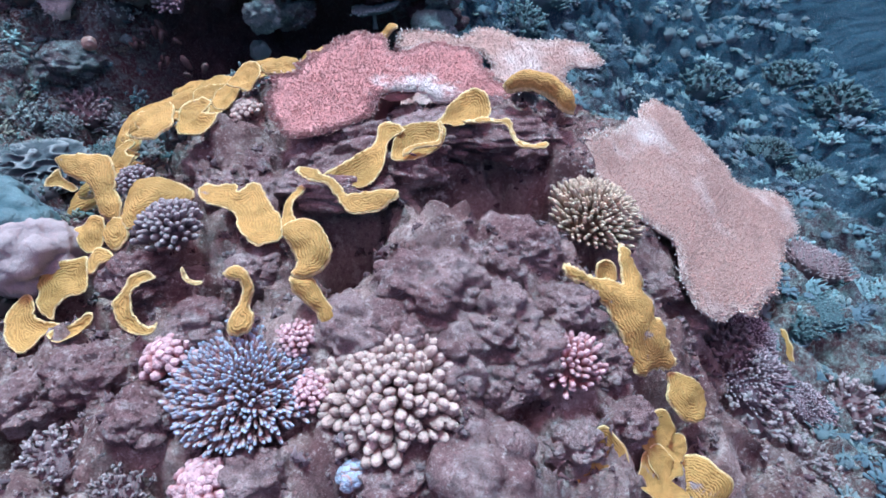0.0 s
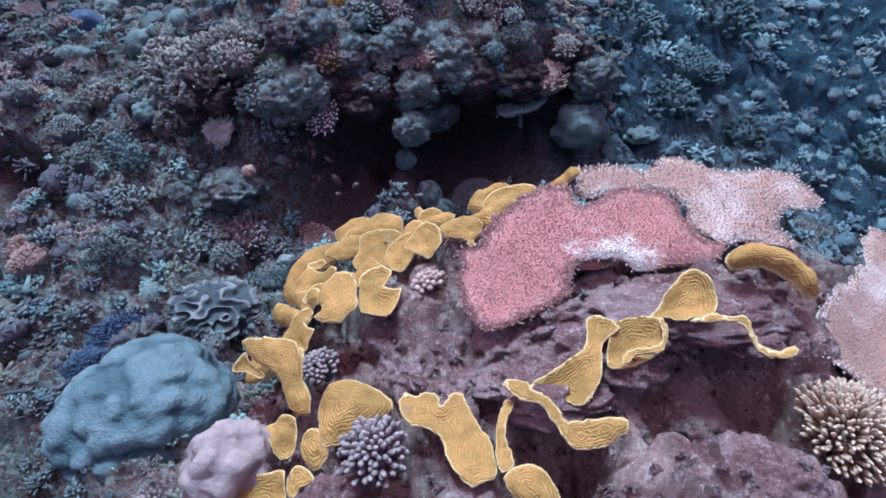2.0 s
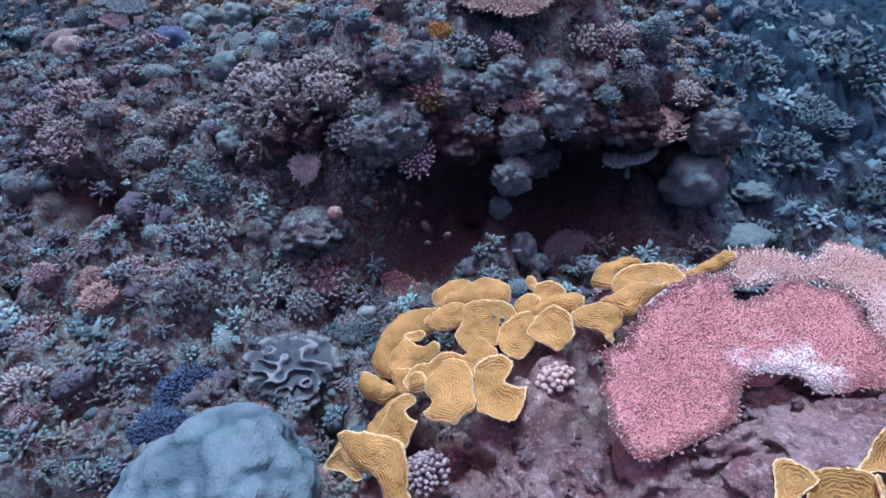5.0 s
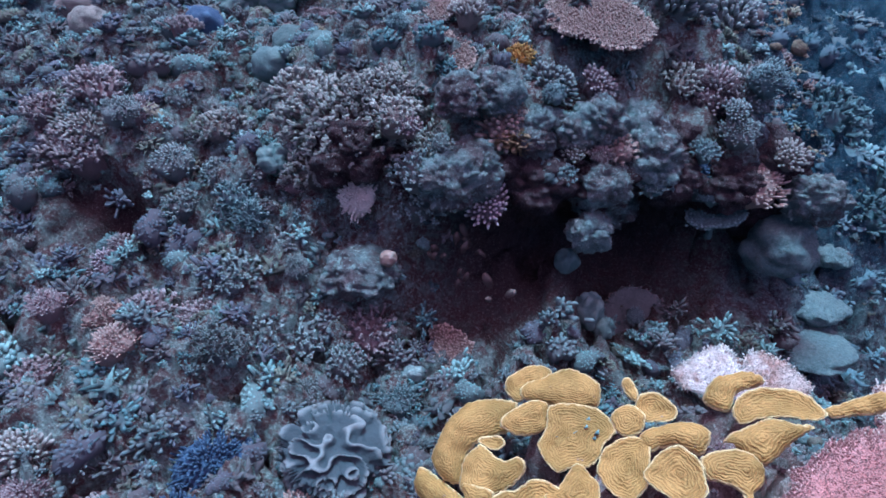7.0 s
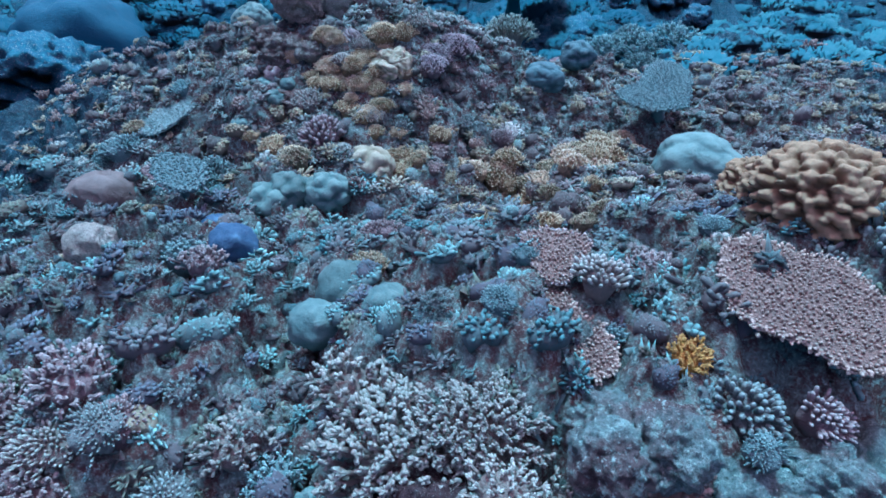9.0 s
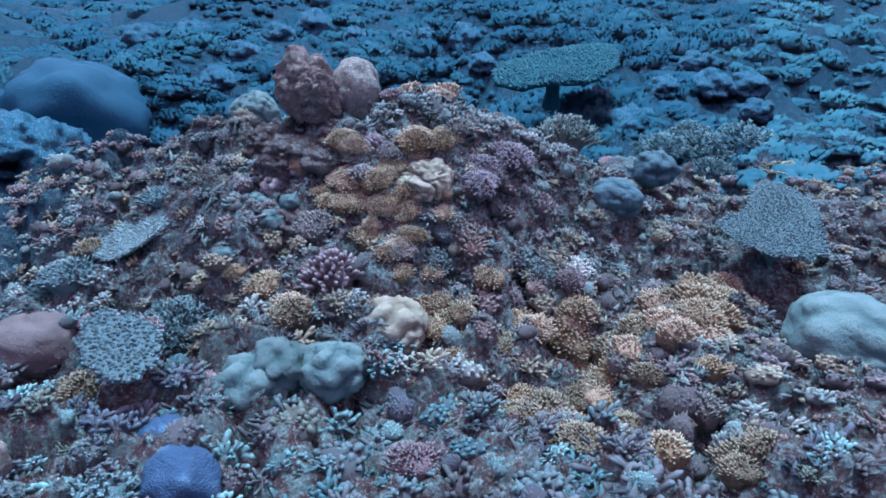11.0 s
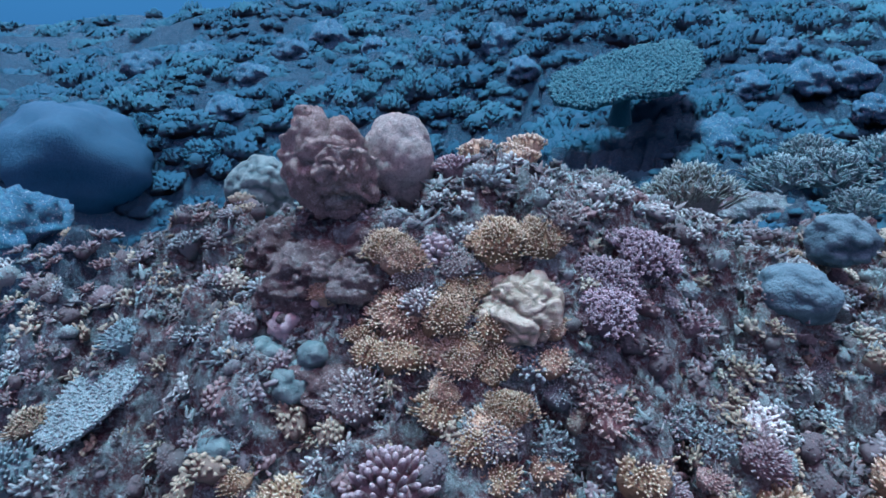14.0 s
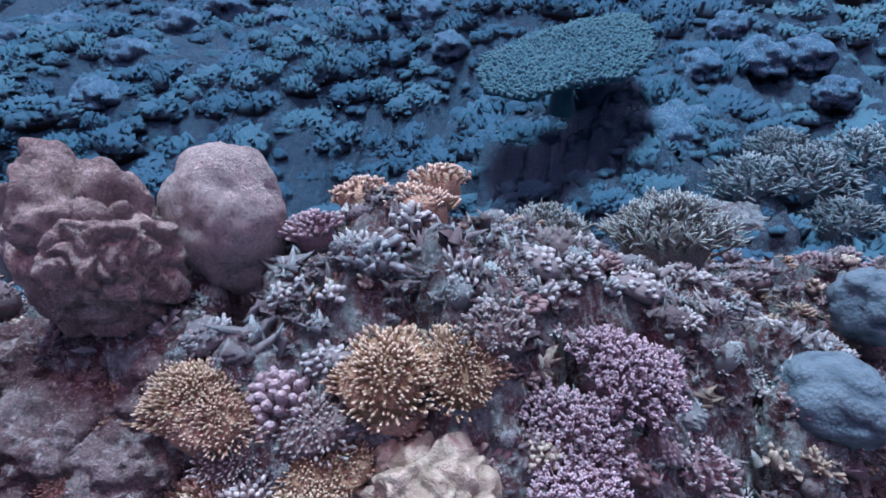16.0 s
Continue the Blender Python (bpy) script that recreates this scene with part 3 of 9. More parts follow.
# ---- kinds of growth ----
def colony_mesh(name, seed, n, thick, dome, spread=1.0, sub=0, sides=5, length=0.6, profile=((0, 1), (0.5, 0.95), (0.82, 0.8), (0.96, 0.45))):
    """A rounded colony of branches, one unit in radius."""
    rng = np.random.default_rng(seed)
    k = np.arange(n) + 0.5
    r, a = np.sqrt(k / n), k * 2.39996 + rng.normal(0, 0.12, n)
    ph = rng.uniform(0, 6.28, 3)
    lobe = 1 + 0.13 * np.sin(2 * a + ph[0]) + 0.10 * np.sin(3 * a + ph[1]) + 0.06 * np.sin(5 * a + ph[2])
    tipv = np.stack([r * lobe * np.cos(a), r * lobe * np.sin(a), dome * (1 - r ** 2 * 0.85) * (1 + 0.12 * np.sin(2.5 * r * np.cos(a) + ph[1]))], 1)
    tipv *= (1 + rng.normal(0, 0.05, n))[:, None]
    way = unit(np.stack([r * np.cos(a) * spread, r * np.sin(a) * spread, np.full(n, 0.75)], 1) + rng.normal(0, 0.1, (n, 3)))
    ln = length * rng.uniform(0.8, 1.1, n) * (0.6 + 0.4 * r)
    s = Soup()
    v, q, t, tip = tubes(tipv - way * ln[:, None], way, ln, thick * rng.uniform(0.85, 1.15, n), sides, profile)
    s.add(v, q, t, tip=tip)
    for j in range(sub):
        at = rng.uniform(0.45, 0.85, n)
        w2 = unit(way + rng.normal(0, 0.55, (n, 3)))
        v, q, t, tip = tubes(tipv - way * (ln * (1 - at))[:, None], w2, ln * 0.5, thick * 0.8, max(3, sides - 1), ((0, 1), (0.75, 0.92)))
        s.add(v, q, t, tip=0.45 + 0.55 * tip)
    return s.mesh(name)


def holdfast_mesh(name, seed, dome, low=-1.0):
    v, q, t = ball(8, 14)
    v = v * (1 + 0.22 * fbm(v, 1.9, seed, 3))[:, None]
    wide, high = (0.76, 0.62) if dome < 0.57 else (0.5, 0.4) if dome > 0.8 else (0.62, 0.50)
    v = v * np.array([wide, wide, dome * high])
    v[:, 2] = np.where(v[:, 2] < 0, v[:, 2] / max(dome * high, 0.1) * -low, v[:, 2])
    return mesh(name, v, q, t, tip=np.zeros(len(v)))


KNOB = ((0, 1), (0.75, 0.92))
FINE = [colony_mesh("crown", 10 + k, 150, 0.045, 0.52, 1.0, 0, 4, 0.34, KNOB) for k in range(4)]
FINGER = [colony_mesh("crown", 20 + k, 80, 0.078, 0.62, 1.0, 0, 6, 0.42) for k in range(3)]
FLAT = [colony_mesh("crown", 30 + k, 220, 0.036, 0.22, 0.8, 0, 4, 0.25, KNOB) for k in range(2)]
BUSH = [colony_mesh("crown", 40 + k, 42, 0.060, 0.60, 1.1, 6, 3, 0.40, KNOB) for k in range(3)]
DENSE = [colony_mesh("crown", 55 + k, 430, 0.030, 0.56, 1.0, 0, 4, 0.24, KNOB) for k in range(2)]
CAULI = [colony_mesh("crown", 58 + k, 230, 0.036, 0.62, 1.1, 7, 4, 0.25, KNOB) for k in range(2)]
SPRAY = [colony_mesh("crown", 50 + k, 80, 0.034, 0.8, 1.2, 5, 4, 0.55, KNOB) for k in range(2)]
STAG = [colony_mesh("crown", 53 + k, 170, 0.022, 0.62, 1.15, 4, 4, 0.42, KNOB) for k in range(2)]
LOBES = [colony_mesh("crown", 65 + k, 180, 0.064, 0.70, 1.2, 0, 6, 0.45, ((0, 0.8), (0.5, 1.0), (0.82, 0.9), (0.96, 0.5))) for k in range(2)]
HOLD = {d: holdfast_mesh("holdfast", int(d * 100), d) for d in (0.52, 0.56, 0.62, 0.22, 0.60, 0.85)}
STYLE = {"fine": (FINE, 0.52), "finger": (FINGER, 0.62), "flat": (FLAT, 0.22), "bush": (BUSH, 0.60), "dense": (DENSE, 0.56), "cauli": (CAULI, 0.60), "spray": (SPRAY, 0.85), "stag": (STAG, 0.60), "lobes": (LOBES, 0.60)}
WORDS = {"fine": "branching", "finger": "stout-fingered", "flat": "flat-topped", "bush": "bushy branching", "dense": "densely branched", "cauli": "bushy cauliflower", "spray": "open branching", "stag": "thin-branched staghorn", "lobes": "fat-lobed leather"}
RNG = random.Random(7)


def seat(x, y, z):
    return float(top_of(x, y)[0]) if z is None else z


def colony(style, colour, x, y, z, r, tilt=(0, 0), tall=1.0, label=None, group=""):
    """A branching colony that sits on the rock at (x, y)."""
    meshes, dome = STYLE[style]
    mat, word = colour
    z = seat(x, y, z)
    PLACED.append((x, y, r * 0.95))
    m = pose(x, y, z, tilt[0], tilt[1], RNG.uniform(0, 360)) @ Matrix.Diagonal((r, r, r * tall, 1))
    if tilt != (0, 0):
        m = pose(x, y, z, tilt[0], tilt[1], 0) @ pose(0, 0, 0, 0, 0, RNG.uniform(0, 360)) @ Matrix.Diagonal((r, r, r * tall, 1))
    top = thing(style_name(style), m, label or f"{word} {WORDS[style]} coral colony on the reef rock", "coral", group)
    part("crown", meshes[RNG.randrange(len(meshes))], mat, top, kind="stuff")
    part("holdfast", HOLD[dome], mat, top)
    return top


def style_name(style):
    return {"fine": "branching_coral", "finger": "finger_coral", "flat": "table_coral", "bush": "bushy_coral", "dense": "branching_coral", "cauli": "bushy_coral", "spray": "staghorn_coral", "stag": "staghorn_coral", "lobes": "leather_coral"}[style]


TAN, CREAM, MAUVE, BLUE = (M_TAN, "tan, pale-tipped"), (M_CREAM, "cream"), (M_MAUVE, "mauve-grey, pale-tipped"), (M_BLUE, "blue-tipped")
NAVY, PURPLE, ROSE, GREY = (M_NAVY, "dark blue"), (M_PURPLE, "lilac purple"), (M_ROSE, "rose-pink"), (M_GREY, "grey, pale-tipped")
TANC, FROST = (M_TANCUSHION, "tan"), (M_FROST, "frosty blue-white")
GREYL = (M_PALELEATHER, "blue-grey")
ASH = (M_ASH, "ash-grey, pale-tipped")
# both dimmed to teal to carry haze
HAZETEAL, THICKET = (M_HAZESTAG, "dull blue-green"), (M_THICKET, "haze-tinted grey-teal")
AQUA, PALE, ORANGE, OLIVE, WHITE = (M_AQUA, "blue-green"), (M_PALE, "pale pink"), (M_ORANGE, "orange"), (M_OLIVE, "olive tan"), (M_BLEACH, "bleached white")


def finger_by_finger(colour, x, y, z, r, n, thick, dome, tilt, label, seed, ln=0.5, spread=1.0):
    """A colony whose branches are built one by one."""
    rng = np.random.default_rng(seed)
    mat, word = colour
    PLACED.append((x, y, r))
    top = thing("finger_coral", pose(x, y, z, tilt[0], tilt[1], 0), label, "coral")
    shapes = []
    for k in range(5):
        v, q, t, tip = tubes(np.zeros((1, 3)), np.array([[0, 0, 1.0]]), 1.0, 1.0, 7, ((0, 0.8), (0.3, 0.92), (0.6, 1.0), (0.85, 0.9), (0.96, 0.58)))
        v = v + np.stack([0.22 * lattice(v * np.array([1, 1, 3]) + 9 * k, k), 0.22 * lattice(v * np.array([1, 1, 3]) + 5 + 9 * k, k), 0 * v[:, 0]], 1)
        shapes.append(mesh("branch", v, q, t, tip=tip))
    for k in range(n):
        u = (k + 0.5) / n
        rr, a = math.sqrt(u), k * 2.39996 + rng.normal(0, 0.1)
        tipv = Vector((rr * math.cos(a), rr * math.sin(a), dome * (1 - rr * rr * 0.85))) * r * (1 + rng.normal(0, 0.04))
        way = Vector((rr * math.cos(a) * spread, rr * math.sin(a) * spread, 0.75)) + Vector(rng.normal(0, 0.09, 3))
        way.normalize()
        length = r * ln * rng.uniform(0.85, 1.1)
        ob = part("branch", shapes[k % 5], mat, top)
        ob.matrix_basis = Matrix.Translation(tipv - way * length) @ way.to_track_quat("Z", "Y").to_matrix().to_4x4() @ Matrix.Diagonal((thick * rng.uniform(0.85, 1.15), thick * rng.uniform(0.85, 1.15), length, 1))
    hold = part("holdfast", HOLD[0.62], mat, top)
    hold.matrix_basis = Matrix.Diagonal((r * 0.85, r * 0.85, r * dome * 1.2, 1))
    return top


def lobed_mesh(name, seed, lobes, width, high, rows=34, cols=50, rough=0.03):
    """A coral or boulder of crowded rounded lobes with creases between."""
    rng = np.random.default_rng(seed)
    v, q, t = ball(rows, cols)
    k = np.arange(lobes) + 0.5
    cz, a = 1 - 2 * k / lobes, k * 2.39996
    c = np.stack([np.sqrt(1 - cz ** 2) * np.cos(a), np.sqrt(1 - cz ** 2) * np.sin(a), cz], 1)
    c = unit(c + rng.normal(0, 0.22, (lobes, 3)))
    w = width * rng.uniform(0.75, 1.25, lobes)
    p = unit(v + 0.10 * np.stack([fbm(v, 2.5, seed, 2), fbm(v + 5, 2.5, seed, 2), fbm(v + 9, 2.5, seed, 2)], 1))
    ang = np.arccos(np.clip(p @ c.T, -1, 1)) / w
    h = np.sqrt(np.clip(1 - ang ** 2, 0, 1)) * rng.uniform(0.7, 1.15, lobes)
    d = h.max(1)
    out = v * (0.84 + high * d + 0.10 * fbm(v, 1.1, seed + 3, 2) + rough * fbm(v, 7, seed + 7, 3))[:, None]
    return mesh(name, out, q, t, tip=np.clip(d, 0, 1))


def boulder_mesh(name, seed, lump, scale, fine=0.0, rows=36, cols=52, flat=1.0):
    v, q, t = ball(rows, cols)
    d = lump * fbm(v, scale, seed, 3, 0.5) + fine * (1 - np.abs(fbm(v, scale * 3.5, seed + 9, 3))) + fine * 0.35 * fbm(v, scale * 9, seed + 19, 2)
    p = v * (1 + d)[:, None]
    p[:, 2] *= flat
    hi = (d - d.min()) / max(d.max() - d.min(), 1e-6)
    return mesh(name, p, q, t, tip=hi)


def craggy_mesh(name, seed, rows=84, cols=126, rough=1.0):
    """An old coral head: folded ridges, knobs and deep creases."""
    v, q, t = ball(rows, cols)
    w = v + 0.35 * np.stack([fbm(v + 3, 1.4, seed, 2), fbm(v + 8, 1.4, seed + 1, 2), fbm(v + 13, 1.4, seed + 2, 2)], 1)
    ridge = 1 - np.abs(fbm(w, 1.6, seed + 4, 2)) * 1.6
    knob = 1 - np.abs(fbm(w, 4.0, seed + 6, 2)) * 1.5
    if rough < 1:
        fold, lump = np.abs(fbm(w, 1.7, seed + 4, 2)), np.abs(fbm(w, 4.2, seed + 6, 2))
        d = 0.12 * fbm(v, 1.2, seed + 8, 2) + 0.42 * np.sqrt(fold + 0.02) + 0.13 * np.sqrt(lump + 0.01) - 0.26 + 0.012 * fbm(v, 9, seed + 10, 3)
        return mesh(name, v * (1 + d)[:, None], q, t, tip=np.clip(lump * 2, 0, 1))
    d = 0.16 * fbm(v, 1.2, seed + 8, 2) + 0.20 * (ridge - 0.5) + 0.10 * rough * (knob - 0.4) + 0.035 * rough ** 2 * fbm(v, 8, seed + 10, 3) - 0.10 * np.clip(fbm(w, 3.1, seed + 12, 2) - 0.35, 0, 1)
    return mesh(name, v * (1 + d)[:, None], q, t, tip=np.clip(knob, 0, 1))


SMOOTH = [boulder_mesh("body", 60 + k, 0.14, 1.7, 0.06, 26, 36) for k in range(3)]
LUMPY = [lobed_mesh("body", 70 + k, 34, 0.40, 0.24, 32, 48, 0.07) for k in range(4)]
PITTED = [lobed_mesh("body", 68, 190, 0.20, 0.10, 72, 108, 0.02), lobed_mesh("body", 69, 90, 0.30, 0.07, 60, 90, 0.015)]
CHUNKY = [lobed_mesh("body", 90 + k, 560, 0.100, 0.19, 110, 160, 0.03) for k in range(2)]
CRAG = [lobed_mesh("body", 200 + 20 * k, (40, 56, 30, 70, 48)[k], (0.40, 0.34, 0.46, 0.30, 0.37)[k], 0.34, 48, 72, 0.13) for k in range(5)]


CRAGGY = [craggy_mesh("body", 130 + 20 * k, rough=0.5) for k in range(3)]


def folded_mesh(name, seed, tight=5.0, deep=0.26, rows=64, cols=96):
    """A cushion whose surface winds in thick folds with pale crests."""
    v, q, t = ball(rows, cols)
    n = fbm(v, 1.7, seed, 2, 0.4)
    h = np.exp(-np.sin(tight * n) ** 2 / 0.30)
    p = v * (0.78 + deep * h + 0.08 * fbm(v, 1.2, seed + 5, 2))[:, None]
    p[:, 2] *= 0.62
    return mesh(name, p, q, t, tip=h)


FOLDED = [folded_mesh("body", 95 + k, (7.0, 6.5, 7.5)[k], 0.42, 80, 120) for k in range(3)]


def boulder(shapes, mat, x, y, z, rx, ry, rz, label, name="boulder_coral", category="coral", turn=(0, 0, 0), k=0, group=""):
    PLACED.append((x, y, max(rx, ry) * 0.9))
    top = thing(name, pose(x, y, z, *turn), label, category, group)
    body = part("body", shapes[k % len(shapes)], mat, top)
    body.matrix_basis = Matrix.Diagonal((rx, ry, rz, 1))
    return top


def finger_mesh(seed):
    """One stubby finger of sponge, swollen at the end, one unit long."""
    v, q, t = ball(12, 16)
    d = 0.30 * (1 + 0.25 * v[:, 2]) * (1 + 0.22 * fbm(v, 2.2, seed, 2))
    return mesh("finger", np.column_stack([v[:, :2] * d[:, None], 0.5 + 0.5 * v[:, 2]]), q, t, tip=np.clip(0.5 + 0.5 * v[:, 2], 0, 1))


FINGERS = [finger_mesh(600 + 11 * k) for k in range(3)]


def sponge(x, y, z, r, count, seed):
    """A clump of dull sponge fingers that lean out from the wall of the hollow."""
    rng = random.Random(seed)
    PLACED.append((x, y, r))
    top = thing("sponge", pose(x, y, z, 35, 0, 0), "dull pink fingers of sponge in the dark hollow", "sponge", "sponges in the hollow")
    for k in range(count):
        a, size = 6.28 * k / count + rng.uniform(-0.4, 0.4), r * rng.uniform(0.9, 1.5)
        ob = part("finger", FINGERS[k % 3], M_SPONGE, top)
        ob.matrix_basis = pose(0.55 * r * math.cos(a), 0.55 * r * math.sin(a), -0.3 * r, 28 * -math.sin(a), 28 * math.cos(a), rng.uniform(0, 360)) @ Matrix.Diagonal((0.62 * size, 0.62 * size, size, 1))
    return top


def scroll_plate_mesh(name, seed, half=100, curl=0.25, wave=0.09, waves=3, thick=0.02):
    """An ear of scroll coral: it grows along +x from the origin, one unit long, with a wavy rim."""
    rng = np.random.default_rng(seed)
    nr, na = 12, 41
    rr, aa = np.meshgrid(np.linspace(0.04, 1, nr), np.linspace(-radians(half), radians(half), na))
    r, a = rr.ravel(), aa.ravel()
    ph = rng.uniform(0, 6.28, 4)
    lobe = 1 + 0.10 * np.sin(2 * a + ph[0]) + 0.07 * np.sin(5 * a + ph[1]) + 0.04 * np.sin(9 * a + ph[2])
    lobe *= 0.62 + 0.38 * np.cos(a * 0.9)
    x, y = r * lobe * np.cos(a), r * lobe * np.sin(a)
    z = curl * r ** 2.2 + wave * np.sin(waves * a + ph[3]) * r ** 2 + 0.02 * np.sin(11 * a) * r ** 3
    top = np.stack([x, y, z], 1)
    top[:, 2] += 0.02 * fbm(top, 4, seed, 2)
    roll = np.clip((r - 0.93) / 0.07, 0, 1)
    top[:, 2] -= thick * 0.6 * roll ** 2
    low = top.copy()
    low[:, 2] -= thick * (1 - 0.4 * roll)
    n = len(top)
    i = (np.arange(na - 1)[:, None] * nr + np.arange(nr - 1)[None]).ravel()
    q = [np.stack([i, i + 1, i + nr + 1, i + nr], 1)[:, ::-1], np.stack([i, i + 1, i + nr + 1, i + nr], 1) + n]
    e = np.arange(na - 1) * nr + nr - 1
    q.append(np.stack([e, e + nr, e + nr + n, e + n], 1))
    e = np.arange(nr - 1)
    q.append(np.stack([e, e + 1, e + 1 + n, e + n], 1))
    e = (na - 1) * nr + np.arange(nr - 1)
    q.append(np.stack([e + 1, e, e + n, e + 1 + n], 1))
    tip = np.concatenate([r, np.where(r > 0.9, r, 0)])
    return mesh(name, np.concatenate([top, low]), np.concatenate(q), tip=tip)


EARS = [scroll_plate_mesh("plate", 100 + k, (100, 118, 85, 128)[k % 4], (0.07, 0.15, 0.03, 0.11)[k % 4], (0.04, 0.06, 0.08, 0.035)[k % 4], (3, 2, 4, 5)[k % 4]) for k in range(8)]
EAR_RNG = random.Random(11)


def ear(parent, x, y, z, size, rx, ry, spin, up=12.0, k=None):
    """One plate of a scroll coral colony: its middle at (x, y, z), leaning by rx and ry, growing towards spin."""
    k = EAR_RNG.randrange(len(EARS)) if k is None else k
    ob = part("plate", EARS[k % len(EARS)], M_YELLOW, parent)
    ob.matrix_parent_inverse = parent.matrix_world.inverted()
    ob.matrix_basis = pose(x, y, z, rx, ry, 0) @ pose(0, 0, 0, 0, 0, spin) @ pose(0, 0, 0, 0, -up, 0) @ Matrix.Diagonal((size, size * EAR_RNG.uniform(0.9, 1.15), size, 1)) @ Matrix.Translation((-0.5, 0, 0))
    return ob


def smooth_outline(points, per=7):
    """A closed smooth line through the points."""
    p = [Vector(a) for a in points]
    out, n = [], len(p)
    for i in range(n):
        a, b, c, d = p[i - 1], p[i], p[(i + 1) % n], p[(i + 2) % n]
        for k in range(per):
            t = k / per
            out.append(0.5 * ((2 * b) + (c - a) * t + (2 * a - 5 * b + 4 * c - d) * t * t + (3 * b - a - 3 * c + d) * t ** 3))
    return np.array(out)


def inside(poly, pts):
    x, y = pts[:, 0], pts[:, 1]
    hit = np.zeros(len(pts), bool)
    j = len(poly) - 1
    for i in range(len(poly)):
        xi, yi, xj, yj = poly[i, 0], poly[i, 1], poly[j, 0], poly[j, 1]
        hit ^= ((yi > y) != (yj > y)) & (x < (xj - xi) * (y - yi) / (yj - yi + 1e-12) + xi)
        j = i
    return hit


def leaf(parent, outline, m, seed, cup=0.0, thick=0.007):
    """One plate of scroll coral: a thin sheet of free outline with a rounded growing rim, in the plane of m."""
    from mathutils.geometry import delaunay_2d_cdt
    rng = np.random.default_rng(seed)
    line = smooth_outline(outline, 5)
    mid, n = line.mean(0), len(line)
    size = max(line.max(0) - line.min(0))
    line = line + 0.012 * size * rng.normal(0, 0.5, (n, 2))
    step = max(size / 26, 0.0045)
    lo, hi = line.min(0), line.max(0)
    g = np.stack(np.meshgrid(np.arange(lo[0], hi[0], step), np.arange(lo[1], hi[1], step)), -1).reshape(-1, 2)
    g = g + rng.uniform(-0.2, 0.2, g.shape) * step
    near = np.min(np.hypot(g[:, None, 0] - line[None, :, 0], g[:, None, 1] - line[None, :, 1]), 1)
    g = g[inside(line, g) & (near > 0.55 * step)]
    v2, _, f, *_ = delaunay_2d_cdt([Vector(p) for p in np.concatenate([line, g])], [(i, (i + 1) % n) for i in range(n)], [], 1, 1e-6)
    v2 = np.array(v2)
    f = np.array([t if (v2[t[1]] - v2[t[0]])[0] * (v2[t[2]] - v2[t[0]])[1] - (v2[t[1]] - v2[t[0]])[1] * (v2[t[2]] - v2[t[0]])[0] > 0 else t[::-1] for t in f if len(t) == 3])
    edge = np.min(np.hypot(v2[:, None, 0] - line[None, :, 0], v2[:, None, 1] - line[None, :, 1]), 1)
    deep = edge / max(edge.max(), 1e-6)
    q3 = np.column_stack([v2, np.full(len(v2), 0.37 * seed)])
    z = -1.7 * cup * size * (1 - (1 - deep) ** 2) + 0.055 * size * fbm(q3, 2.6 / size, seed, 2) + 0.0035 * fbm(q3, 40, seed + 5, 2)
    roll = np.clip(1 - edge / 0.006, 0, 1)
    top = np.column_stack([v2, z - 0.35 * thick * roll ** 2])
    low = np.column_stack([v2, z - thick * (1 - 0.35 * roll ** 2)])
    k, count = len(v2), set()
    for t in f:
        count |= {(t[0], t[1]), (t[1], t[2]), (t[2], t[0])}
    walls = [(a, a + k, b + k, b) for a, b in count if (b, a) not in count]
    tip = 1 - np.clip(edge / 0.10, 0, 1)
    me = mesh("plate", np.concatenate([top, low]), np.array(walls), np.concatenate([f, f[:, ::-1] + k]), tip=np.concatenate([tip, np.where(roll > 0.5, tip, 0)]))
    ob = part("plate", me, M_YELLOW, parent)
    ob.matrix_parent_inverse = parent.matrix_world.inverted()
    ob.matrix_basis = m
    return ob


